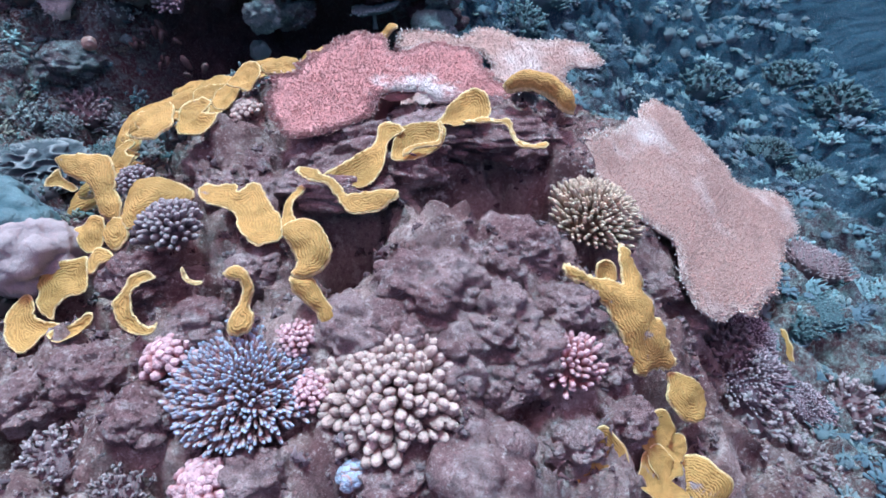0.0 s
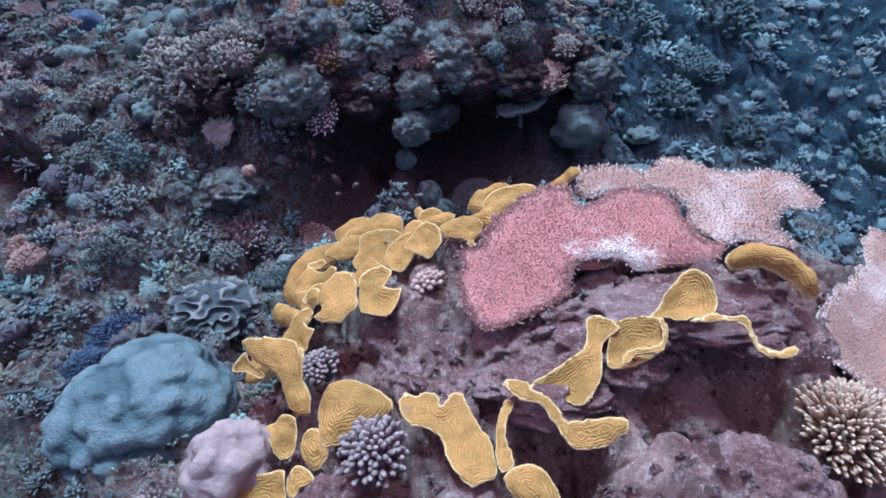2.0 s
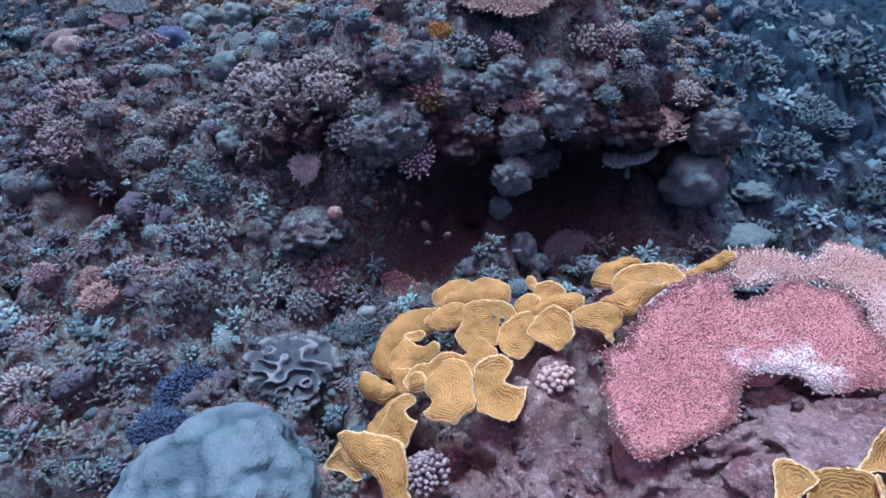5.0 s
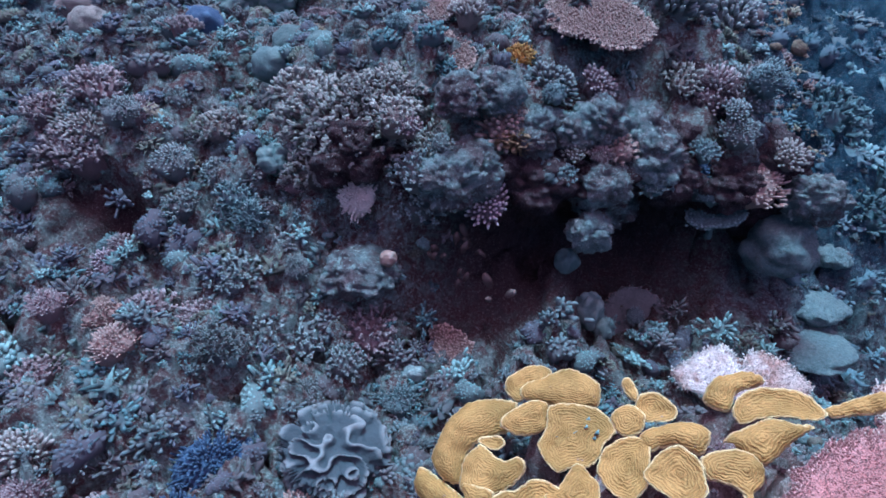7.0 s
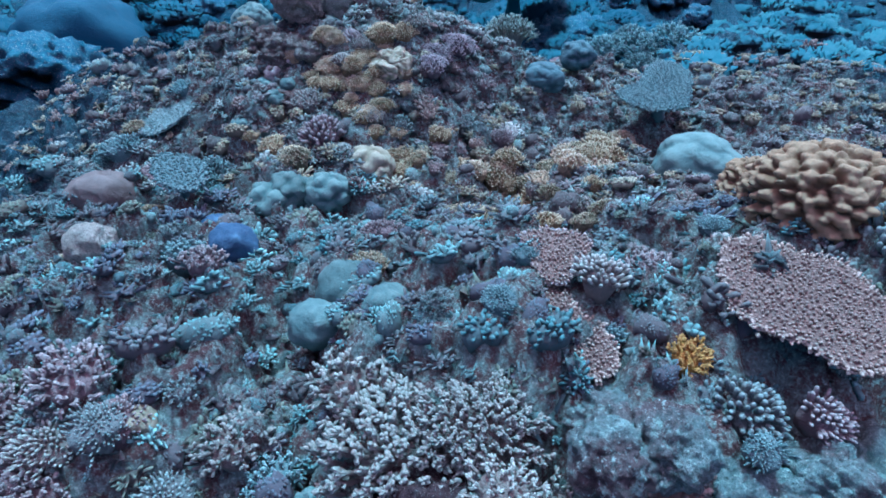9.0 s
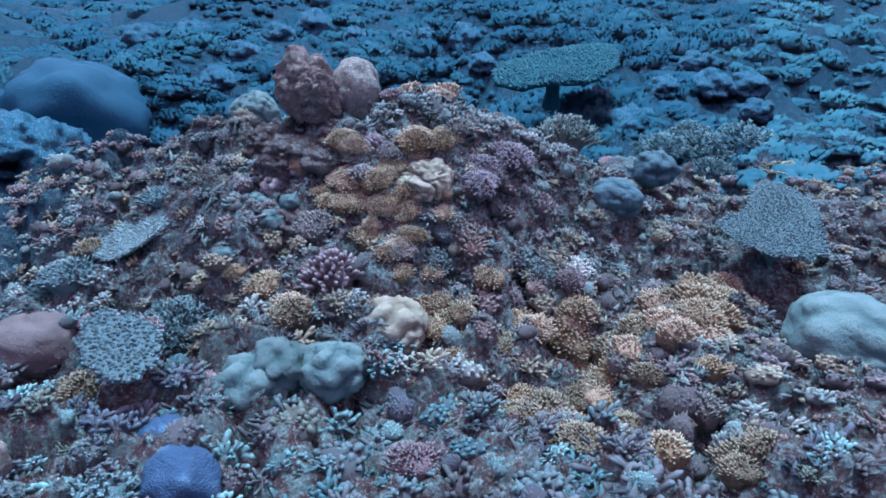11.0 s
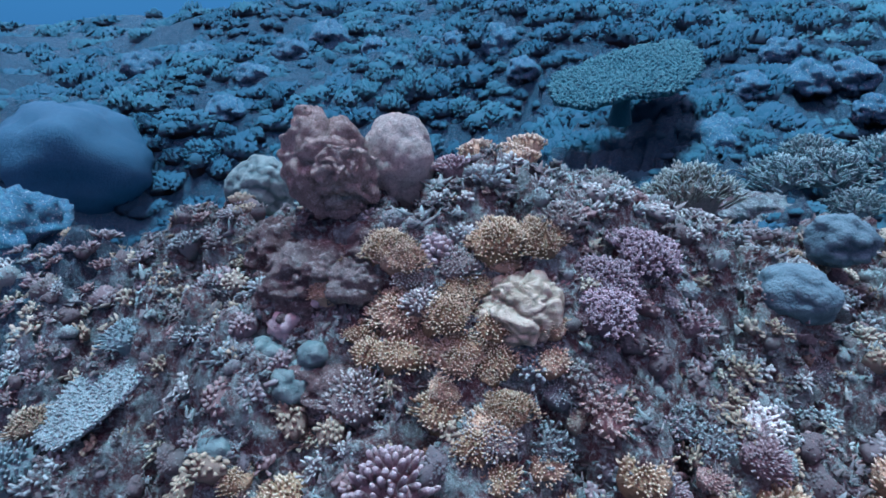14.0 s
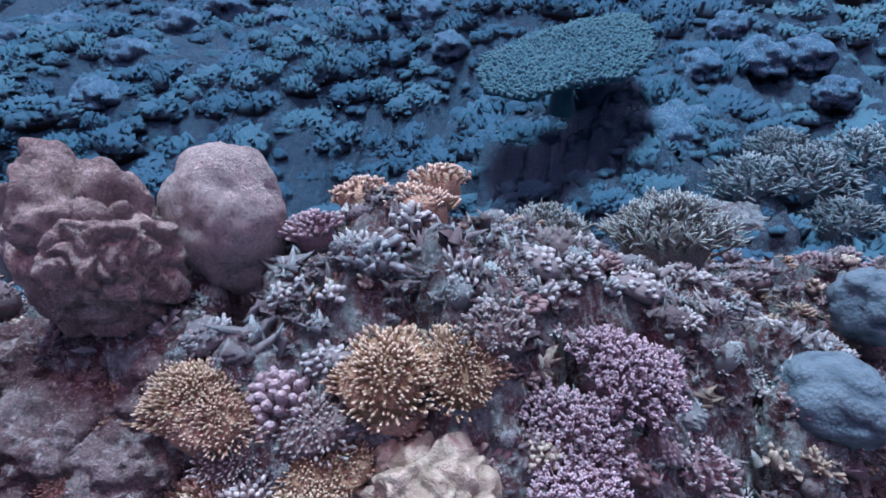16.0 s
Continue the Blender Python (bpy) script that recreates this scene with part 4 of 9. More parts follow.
def table(outline, m, mat, rim_mat, label, seed, nubs=2600, nub=0.0035, tall=0.012, thick=0.022, sag=0.0, name="table_coral", bleach=None):
    """A table coral: a thin irregular plate, densely set with short branchlets, on a stalk beneath."""
    from mathutils.geometry import delaunay_2d_cdt
    rng = np.random.default_rng(seed)
    line = smooth_outline(outline)
    mid = line.mean(0)
    ang = np.arctan2(line[:, 1] - mid[1], line[:, 0] - mid[0])
    line = line + (line - mid) * (0.022 * np.sin(ang * 17 + seed) + 0.018 * np.sin(ang * 29 + 2 * seed))[:, None]
    lo, hi = line.min(0), line.max(0)
    step = max(hi - lo) / 34
    g = np.stack(np.meshgrid(np.arange(lo[0], hi[0], step), np.arange(lo[1], hi[1], step)), -1).reshape(-1, 2)
    g = g + rng.uniform(-0.3, 0.3, g.shape) * step
    g = g[inside(mid + (line - mid) * 0.97, g) & inside(line, g)]
    pts = np.concatenate([line, g])
    n = len(line)
    v2, _, f, *_ = delaunay_2d_cdt([Vector(p) for p in pts], [(i, (i + 1) % n) for i in range(n)], [], 1, 1e-5)
    v2 = np.array(v2)
    f = np.array([t if (v2[t[1]] - v2[t[0]])[0] * (v2[t[2]] - v2[t[0]])[1] - (v2[t[1]] - v2[t[0]])[1] * (v2[t[2]] - v2[t[0]])[0] > 0 else t[::-1] for t in f if len(t) == 3])
    size = max(hi - lo)

    def rise(p):
        q = np.stack([p[:, 0], p[:, 1], 0 * p[:, 0]], 1)
        return 0.02 * size * fbm(q, 4 / size, seed, 3) - sag * ((p - mid) ** 2).sum(1) / size
    edge = np.array([np.min(np.hypot(*(line - p).T)) for p in v2])
    zt = rise(v2)
    rim = np.clip(1 - edge / (0.05 * size), 0, 1)
    def bare(p):
        return np.exp(-((p[:, 0] - bleach[0]) ** 2 + (p[:, 1] - bleach[1]) ** 2) / bleach[2] ** 2) if bleach else np.zeros(len(p))
    topv = np.column_stack([v2, zt - 0.006 * rim ** 2])
    lowv = np.column_stack([mid + (v2 - mid) * 0.985, zt - thick * (1 - 0.55 * rim)])
    k = len(v2)
    count = {}
    for t in f:
        for a, b in ((t[0], t[1]), (t[1], t[2]), (t[2], t[0])):
            count[(a, b)] = count.get((a, b), 0) + 1
    walls = [(a, a + k, b + k, b) for a, b in count if (b, a) not in count]
    PLACED.append((m.translation.x, m.translation.y, 0.52 * size))
    top = thing(name, m, label, "coral")
    plate = mesh("plate", np.concatenate([topv, lowv]), np.array(walls), np.concatenate([f, f[:, ::-1] + k]), tip=np.concatenate([0.3 + 0.7 * rim, np.zeros(k)]), bare=np.tile(bare(v2), 2))
    part("plate", plate, mat, top)
    area = abs(np.sum(line[:, 0] * np.roll(line[:, 1], -1) - np.roll(line[:, 0], -1) * line[:, 1])) / 2
    pitch = math.sqrt(area / nubs)
    p = np.stack(np.meshgrid(np.arange(lo[0], hi[0], pitch), np.arange(lo[1], hi[1], pitch)), -1)
    p[1::2, :, 0] += pitch / 2
    p = p.reshape(-1, 2) + rng.normal(0, 0.2, (p.shape[0] * p.shape[1], 2)) * pitch
    p = p[inside(line, p)]
    near = np.array([np.min(np.hypot(*(line - a).T)) for a in p])
    out = unit(p - mid)
    w = np.clip(1 - near / (0.10 * size), 0, 1)
    way = np.column_stack([out * (w * 0.9)[:, None], np.ones(len(p))]) + rng.normal(0, 0.28, (len(p), 3))
    base = np.column_stack([p, rise(p) - 0.004])
    v, q, t, tip = tubes(base, way, tall * rng.uniform(0.6, 1.3, len(p)), nub * rng.uniform(0.8, 1.2, len(p)), 5 if nub > 0.003 else 3, ((0, 1), (0.7, 0.85)))
    part("nubbed_surface", mesh("nubbed_surface", v, q, t, tip=tip * np.repeat(0.72 + 0.28 * w, len(v) // len(p)), bare=np.repeat(bare(p), len(v) // len(p))), mat, top, kind="stuff")
    e = np.arange(0, len(line))
    e = np.repeat(e, 2)
    base = np.column_stack([line[e] + rng.normal(0, 0.004, (len(e), 2)) - unit(line[e] - mid) * 0.006, rise(line[e]) - rng.uniform(0, 0.012, len(e))])
    nxt = np.roll(line, -1, 0) - np.roll(line, 1, 0)
    nor = unit(np.column_stack([nxt[:, 1], -nxt[:, 0]]))
    area = np.sum(line[:, 0] * np.roll(line[:, 1], -1) - np.roll(line[:, 0], -1) * line[:, 1])
    nor = nor * (1 if area > 0 else -1)
    way = np.column_stack([nor[e], rng.uniform(-0.1, 0.7, len(e))]) + rng.normal(0, 0.2, (len(e), 3))
    v, q, t, tip = tubes(base, way, tall * 0.9 * rng.uniform(0.7, 1.3, len(e)), nub * 1.1, 4, ((0, 1), (0.7, 0.85)))
    part("rim", mesh("rim", v, q, t, tip=0.5 + 0.5 * tip), rim_mat, top, "pale growing rim", kind="stuff")
    v, q, t, tip = tubes(np.array([[mid[0], mid[1], -0.22 * size - 0.05]]), np.array([[0, 0, 1.0]]), 0.22 * size + 0.04, 0.05 * size, 12, ((0, 1.3), (0.4, 0.9), (0.75, 1.0), (0.96, 2.2)))
    part("stalk", mesh("stalk", v, q, t, tip=0 * tip), mat, top)
    return top


# ---- the mound: branching corals built finger by finger ----
finger_by_finger(CREAM, -0.131, 0.710, 0.779, 0.157, 270, 0.0108, 0.52, (26, -4), "cream stout-fingered coral dome on the rock mound", 1, 0.42, 1.0)
finger_by_finger(BLUE, -0.389, 0.696, 0.796, 0.138, 760, 0.0037, 0.42, (24, 6), "grey-brown branching coral with bright blue tips", 2, 0.3, 1.0)
finger_by_finger(TANC, 0.317, 1.091, 0.910, 0.114, 360, 0.0047, 0.75, (22, 12), "tan pale-tipped coral cushion beside the table coral", 3, 0.5, 1.0)
finger_by_finger(ROSE, 0.197, 0.747, 0.770, 0.074, 84, 0.0058, 0.7, (20, 0), "pink stout-fingered coral with lilac tips", 4, 0.5, 1.0)
finger_by_finger(ROSE, -0.307, 0.752, 0.845, 0.044, 60, 0.006, 0.7, (20, 0), "small pink coral with pale tips above the blue one", 5, 0.5, 1.0)
finger_by_finger(ROSE, -0.274, 0.675, 0.791, 0.044, 60, 0.006, 0.5, (20, 0), "rusty pink branching coral between two domes", 6, 0.5, 1.0)
finger_by_finger(MAUVE, -0.582, 0.958, 0.985, 0.074, 90, 0.0060, 0.7, (25, 5), "mauve pale-tipped finger coral among yellow plates", 7, 0.5, 1.0)
finger_by_finger(MAUVE, -0.757, 1.195, 1.000, 0.050, 64, 0.0055, 0.8, (20, -8), "small mauve finger coral among yellow plates", 8, 0.5, 1.0)
finger_by_finger(ROSE, -0.530, 0.735, 0.830, 0.056, 36, 0.0095, 0.6, (20, -10), "dusky pink knobbed coral on the mound", 9, 0.5, 1.0)
finger_by_finger(ROSE, -0.435, 0.553, 0.711, 0.050, 40, 0.01, 0.6, (20, -10), "dusky pink finger coral low on the mound", 10, 0.5, 1.0)
finger_by_finger(CREAM, -0.521, 1.370, 1.114, 0.044, 30, 0.008, 0.7, (10, -10), "small beige finger coral behind yellow plates", 11, 0.5, 1.0)
finger_by_finger(MAUVE, -1.105, 0.975, 0.790, 0.082, 150, 0.0050, 0.6, (30, -4), "grey-mauve branching coral beside the round boulders", 12, 0.5, 1.0)
finger_by_finger(BLUE, -0.196, 0.576, 0.695, 0.028, 16, 0.011, 0.6, (24, 0), "tiny bright blue knobbed coral under the cream dome", 13, 0.5, 1.0)

# ---- table corals ----
table([(-0.289, -0.100), (-0.239, -0.046), (-0.245, -0.021), (-0.202, 0.054), (-0.140, 0.120), (-0.073, 0.162), (-0.039, 0.161), (-0.029, 0.119), (0.022, 0.140), (0.078, 0.198), (0.162, 0.214), (0.214, 0.193), (0.248, 0.132), (0.269, 0.087), (0.331, 0.069), (0.312, 0.026), (0.245, -0.003), (0.207, -0.019), (0.124, -0.052), (0.082, -0.032), (-0.006, -0.052), (-0.028, -0.093), (-0.036, -0.144), (-0.076, -0.186), (-0.144, -0.239), (-0.221, -0.268), (-0.254, -0.237), (-0.273, -0.182)],
      pose(-0.143, 1.422, 1.178, 28.3, 14.0, 0), M_PINK, M_PALE, "pink crescent-shaped table coral with a pale rim on the mound", 1, nubs=12500, nub=0.0018, tall=0.007, bleach=(0.07, -0.06, 0.125))
table([(-0.341, 0.037), (-0.270, 0.096), (-0.182, 0.097), (-0.149, 0.081), (-0.087, 0.148), (-0.018, 0.133), (0.047, 0.104), (0.114, 0.097), (0.187, 0.112), (0.243, 0.073), (0.266, 0.004), (0.256, -0.044), (0.178, -0.049), (0.151, -0.097), (0.172, -0.147), (0.142, -0.167), (0.073, -0.155), (0.008, -0.168), (-0.055, -0.111), (-0.066, -0.037), (-0.123, 0.023), (-0.223, 0.003), (-0.325, -0.034)],
      pose(0.192, 1.658, 1.193, 23.0, 5.7, 0), M_PALE, M_BLEACH, "pale bleached table coral behind the pink one", 2, nubs=3600, nub=0.0019, tall=0.008)
table([(-0.132, 0.381), (0.007, 0.446), (0.055, 0.356), (0.132, 0.310), (0.208, 0.265), (0.243, 0.205), (0.382, 0.262), (0.456, 0.188), (0.365, 0.006), (0.262, -0.184), (0.162, -0.323), (0.059, -0.402), (-0.034, -0.425), (-0.096, -0.383), (-0.109, -0.281), (-0.188, -0.272), (-0.255, -0.236), (-0.341, -0.190), (-0.410, -0.142), (-0.358, -0.003), (-0.235, 0.155), (-0.175, 0.268)],
      pose(0.687, 1.388, 0.837, 22.8, 31.7, 0), M_PALE, M_BLEACH, "broad pale pink table coral leaning off the mound", 3, nubs=7500, nub=0.0019, tall=0.008)
table([(-0.166, 0.125), (-0.099, 0.171), (0.006, 0.156), (0.081, 0.134), (0.153, 0.030), (0.159, -0.044), (0.108, -0.140), (0.041, -0.161), (-0.023, -0.121), (-0.102, -0.100), (-0.157, -0.049)],
      pose(-0.737, 2.605, 1.841, 21.7, 5.7, 0), M_DOTTED, M_DOTTED, "brown knobbly table coral over the ledge", 4, nubs=1000, nub=0.0040, tall=0.012)
table([(-0.056, 0.130), (0.017, 0.058), (0.067, 0.031), (0.101, -0.046), (0.056, -0.092), (-0.031, -0.100), (-0.078, -0.026), (-0.076, 0.044)],
      pose(-1.194, 2.489, 1.740, 31.0, -0.0, 0), M_DOTTED, M_DOTTED, "grey-brown flat coral leaning on the slope", 5, nubs=420, nub=0.0038, tall=0.012)
table([(-0.095, 0.047), (-0.010, 0.081), (0.067, 0.057), (0.057, -0.031), (0.017, -0.088), (-0.036, -0.066)],
      pose(-1.251, 2.656, 1.856, 26.6, -0.0, 0), M_DOTTED, M_MAUVE, "mauve flat coral on the slope", 6, nubs=300, nub=0.0038, tall=0.012)
table([(-0.162, -0.020), (-0.109, 0.028), (-0.062, 0.078), (-0.030, 0.200), (0.026, 0.242), (0.104, 0.166), (0.131, 0.069), (0.119, -0.060), (0.097, -0.178), (0.036, -0.204), (-0.037, -0.187), (-0.112, -0.134)],
      pose(-1.015, 3.932, 2.159, 23.3, -7.5, 0), M_AQUA, M_AQUA, "pale blue-green table coral standing clear of the reef", 7, nubs=1500, nub=0.0036, tall=0.010)
table([(-0.345, -0.186), (-0.322, 0.022), (-0.115, 0.259), (0.113, 0.464), (0.292, 0.519), (0.372, 0.185), (0.290, -0.143), (0.094, -0.301), (-0.093, -0.452), (-0.286, -0.367)],
      pose(-1.980, 5.805, 2.731, 20.8, 2.9, 0), M_FARTABLE, M_FARTABLE, "wide table coral on the far slope, haze blue-green in its colour", 8, nubs=2600, nub=0.01, tall=0.026, thick=0.05)
table([(-0.085, -0.150), (-0.094, 0.000), (-0.060, 0.090), (-0.020, 0.160), (0.060, 0.150), (0.090, 0.040), (0.080, -0.060), (0.040, -0.160), (-0.030, -0.190)],
      pose(-2.940, 3.425, 2.030, 34.0, 0.0, -10), M_PALEAQUA, M_AQUA, "blue-green slab of flat coral", 9, nubs=900, nub=0.0034, tall=0.010)
table([(-0.115, 0.035), (-0.085, 0.080), (0.070, 0.063), (0.119, -0.049), (0.063, -0.084), (-0.052, -0.044)],
      pose(-2.479, 2.848, 1.906, 21.7, 5.7, 0), M_AQUA, M_AQUA, "blue-green plate of flat coral", 10, nubs=300, nub=0.005, tall=0.01)
table([(-0.158, 0.016), (-0.087, 0.054), (0.044, 0.062), (0.096, 0.026), (0.087, -0.041), (0.054, -0.071), (-0.037, -0.046)],
      pose(-2.609, 2.992, 1.841, 38.7, -0.0, 0), M_MAUVE, M_BLUE, "grey-mauve fan of flat coral with a blue rim", 11, nubs=500, nub=0.004, tall=0.009)
table([(-0.17, -0.05), (-0.13, 0.0), (-0.07, 0.045), (-0.03, 0.06), (0.0, 0.035), (0.02, 0.0), (0.04, 0.05), (0.09, 0.055), (0.15, 0.03), (0.20, -0.02), (0.17, -0.08), (0.0, -0.10), (-0.12, -0.09)],
      pose(-0.235, 2.130, 0.968, 38.0, 0.0, 0), M_PALE, M_BLEACH, "pale pink and white frilled flat coral behind the mound", 21, nubs=1500, nub=0.0022, tall=0.009, bleach=(-0.04, -0.02, 0.15))
table([(-0.105, -0.01), (-0.085, 0.07), (-0.02, 0.115), (0.06, 0.10), (0.105, 0.03), (0.115, -0.05), (0.07, -0.115), (0.0, -0.10), (-0.06, -0.085)],
      pose(-0.484, 2.395, 0.925, 36.0, 4.0, 0), M_GREY, M_MAUVE, "dull brown whorled plate coral at the foot of the hollow", 22, nubs=700, nub=0.0030, tall=0.010)
colony("fine", AQUA, -0.490, 2.370, 0.945, 0.036, (36, 0))
table([(-0.092, 0.056), (-0.013, 0.068), (0.070, 0.004), (0.058, -0.071), (-0.022, -0.057)],
      pose(-1.032, 2.022, 0.946, 31.0, -0.0, 0), M_DOTTED, M_DOTTED, "red-brown spotted flat coral below the cave", 12, nubs=220, nub=0.005, tall=0.01)
table([(-0.099, 0.092), (-0.038, 0.136), (0.057, 0.076), (0.096, -0.046), (0.046, -0.131), (-0.063, -0.128)],
      pose(-0.462, 2.415, 0.899, 21.7, -5.7, 0), M_DOTTED, M_DOTTED, "dull brown flat coral on the floor below the ledge", 13, nubs=300, nub=0.005, tall=0.01)
table([(-0.077, 0.022), (0.002, 0.005), (0.101, 0.085), (0.079, -0.012), (-0.022, -0.060), (-0.082, -0.040)],
      pose(-0.288, 2.513, 1.278, 16.7, -0.0, 0), M_AQUA, M_AQUA, "thin pale ledge of plate coral", 14, nubs=150, nub=0.005, tall=0.008)

# ---- yellow scroll corals ----
scroll = thing("scroll_coral", pose(-0.1, 1.15, 1.0), "mustard scroll coral lips curling over dark hollows on the crown", "coral", "scroll corals on the mound")
leaf(scroll, [(-0.032, 0.045), (0.034, 0.054), (0.068, 0.036), (0.055, -0.011), (0.016, -0.035), (-0.035, -0.052), (-0.056, -0.04), (-0.049, 0.003)],
     pose(-0.082, 1.144, 1.089, 33, -1, 0), 61, 0.06)
leaf(scroll, [(-0.106, -0.038), (-0.068, -0.018), (-0.037, -0.000), (0.002, 0.025), (0.015, 0.055), (0.021, 0.093), (0.049, 0.094), (0.080, 0.065), (0.060, 0.047), (0.040, 0.026), (0.034, -0.021), (0.020, -0.049), (0.005, -0.069), (-0.013, -0.085), (-0.037, -0.077), (-0.068, -0.057)],
     pose(-0.183, 1.110, 1.073, 28, -7, 0), 1, 0.05)
leaf(scroll, [(-0.106, 0.050), (-0.092, 0.062), (-0.062, 0.059), (-0.048, 0.041), (-0.033, 0.035), (-0.009, 0.015), (0.005, -0.011), (0.022, -0.018), (0.062, -0.014), (0.097, -0.009), (0.114, -0.013), (0.114, -0.031), (0.087, -0.051), (0.054, -0.063), (0.020, -0.063), (0.002, -0.046), (-0.016, -0.016), (-0.039, 0.014), (-0.069, 0.018), (-0.092, 0.034)],
     pose(-0.233, 1.009, 1.037, 21, 3, 0), 2, 0.0)
leaf(scroll, [(-0.014, -0.062), (-0.017, -0.018), (-0.012, 0.035), (0.002, 0.071), (0.018, 0.064), (0.006, 0.033), (0.002, -0.005), (0.015, -0.051), (0.000, -0.071)],
     pose(-0.336, 0.980, 1.013, 20, -4, 0), 3, 0.0)
leaf(scroll, [(-0.054, -0.042), (-0.049, -0.020), (-0.026, -0.006), (0.005, -0.005), (0.024, 0.006), (0.028, 0.029), (0.026, 0.049), (0.035, 0.052), (0.038, 0.024), (0.029, -0.009), (0.010, -0.019), (-0.026, -0.021), (-0.042, -0.038)],
     pose(-0.057, 1.131, 1.095, 33, -1, 0), 4, 0.0)
leaf(scroll, [(-0.075, -0.042), (-0.050, -0.015), (-0.034, 0.012), (-0.009, 0.037), (0.006, 0.056), (0.026, 0.067), (0.045, 0.059), (0.063, 0.036), (0.066, -0.005), (0.051, -0.036), (0.018, -0.042), (-0.014, -0.048), (-0.039, -0.039), (-0.058, -0.046)],
     pose(0.027, 1.227, 1.138, 33, -1, 0), 5, 0.08)
leaf(scroll, [(-0.107, 0.015), (-0.083, 0.028), (-0.058, 0.039), (-0.032, 0.034), (-0.007, 0.038), (0.006, 0.024), (0.009, -0.004), (0.024, -0.024), (0.049, -0.028), (0.081, -0.015), (0.089, -0.024), (0.074, -0.037), (0.043, -0.043), (0.018, -0.039), (0.003, -0.019), (-0.007, 0.013), (-0.032, 0.023), (-0.070, 0.018)],
     pose(0.129, 1.149, 1.101, 38, 8, 0), 6, 0.0)
leaf(scroll, [(-0.089, 0.015), (-0.070, 0.037), (-0.035, 0.055), (-0.001, 0.050), (0.033, 0.038), (0.064, 0.006), (0.082, -0.025), (0.078, -0.066), (0.052, -0.059), (0.028, -0.028), (-0.011, -0.006), (-0.052, -0.008), (-0.079, -0.010)],
     pose(0.221, 1.311, 1.157, 37, 4, 0), 7, -0.12)
scroll = thing("scroll_coral", pose(-0.75, 0.9, 0.85), "cluster of mustard scroll coral plates low on the mound", "coral", "scroll corals on the mound")
leaf(scroll, [(-0.058, 0.008), (-0.055, 0.042), (-0.034, 0.067), (-0.014, 0.052), (-0.003, 0.022), (0.018, 0.010), (0.049, 0.005), (0.062, -0.000), (0.054, -0.010), (0.035, -0.022), (0.022, -0.042), (0.001, -0.060), (-0.025, -0.049), (-0.046, -0.027)],
     pose(-0.855, 0.854, 0.832, 31, 3, 0), 8, 0.06)
leaf(scroll, [(-0.048, 0.008), (-0.042, 0.040), (-0.015, 0.054), (0.014, 0.063), (0.045, 0.064), (0.051, 0.029), (0.058, -0.015), (0.024, -0.026), (0.007, -0.049), (0.007, -0.072), (-0.020, -0.059), (-0.039, -0.029), (-0.038, -0.011)],
     pose(-0.823, 0.918, 0.880, 34, -2, 0), 9, 0.05)
leaf(scroll, [(-0.048, -0.007), (-0.030, 0.006), (-0.007, 0.007), (0.013, 0.017), (0.037, 0.026), (0.040, 0.009), (0.024, -0.006), (0.000, -0.026), (-0.028, -0.026)],
     pose(-0.745, 0.810, 0.849, 34, -4, 0), 10, 0.08)
leaf(scroll, [(-0.027, -0.013), (-0.021, 0.018), (0.000, 0.029), (0.023, 0.015), (0.034, -0.006), (0.006, -0.013), (-0.014, -0.030)],
     pose(-0.736, 0.937, 0.928, 36, -12, 0), 11, 0.05)
leaf(scroll, [(-0.030, 0.012), (-0.021, 0.036), (0.007, 0.038), (0.026, 0.015), (0.032, -0.013), (0.016, -0.034), (-0.004, -0.041), (-0.023, -0.016)],
     pose(-0.712, 0.983, 0.965, 37, -17, 0), 12, -0.04)
leaf(scroll, [(-0.060, -0.034), (-0.071, 0.010), (-0.060, 0.046), (-0.028, 0.065), (-0.002, 0.067), (0.040, 0.051), (0.075, 0.030), (0.092, 0.006), (0.065, -0.020), (0.033, -0.044), (-0.002, -0.055), (-0.027, -0.066), (-0.043, -0.064)],
     pose(-0.647, 1.036, 1.011, 29, -5, 0), 13, -0.05)
leaf(scroll, [(-0.107, 0.074), (-0.061, 0.079), (-0.019, 0.077), (0.024, 0.067), (0.044, 0.023), (0.050, -0.020), (0.071, -0.049), (0.073, -0.090), (0.054, -0.096), (0.028, -0.081), (0.006, -0.046), (-0.014, -0.003), (-0.051, 0.013), (-0.082, 0.036)],
     pose(-0.835, 1.163, 1.014, 44, -1, 0), 14, -0.03)
leaf(scroll, [(-0.035, -0.011), (-0.031, 0.010), (-0.012, 0.034), (0.002, 0.013), (0.044, -0.012), (0.031, -0.023), (0.001, -0.011)],
     pose(-0.926, 1.180, 1.013, 46, 6, 0), 15, 0.06)
leaf(scroll, [(-0.040, 0.016), (-0.016, 0.027), (0.002, 0.039), (0.028, 0.030), (0.031, -0.005), (0.025, -0.045), (-0.001, -0.050), (-0.028, -0.013)],
     pose(-0.810, 1.050, 0.940, 36, -5, 0), 16, 0.05)
scroll = thing("scroll_coral", pose(-0.35, 0.85, 0.95), "mustard scroll coral plates with upturned rims beside bare rock", "coral", "scroll corals on the mound")
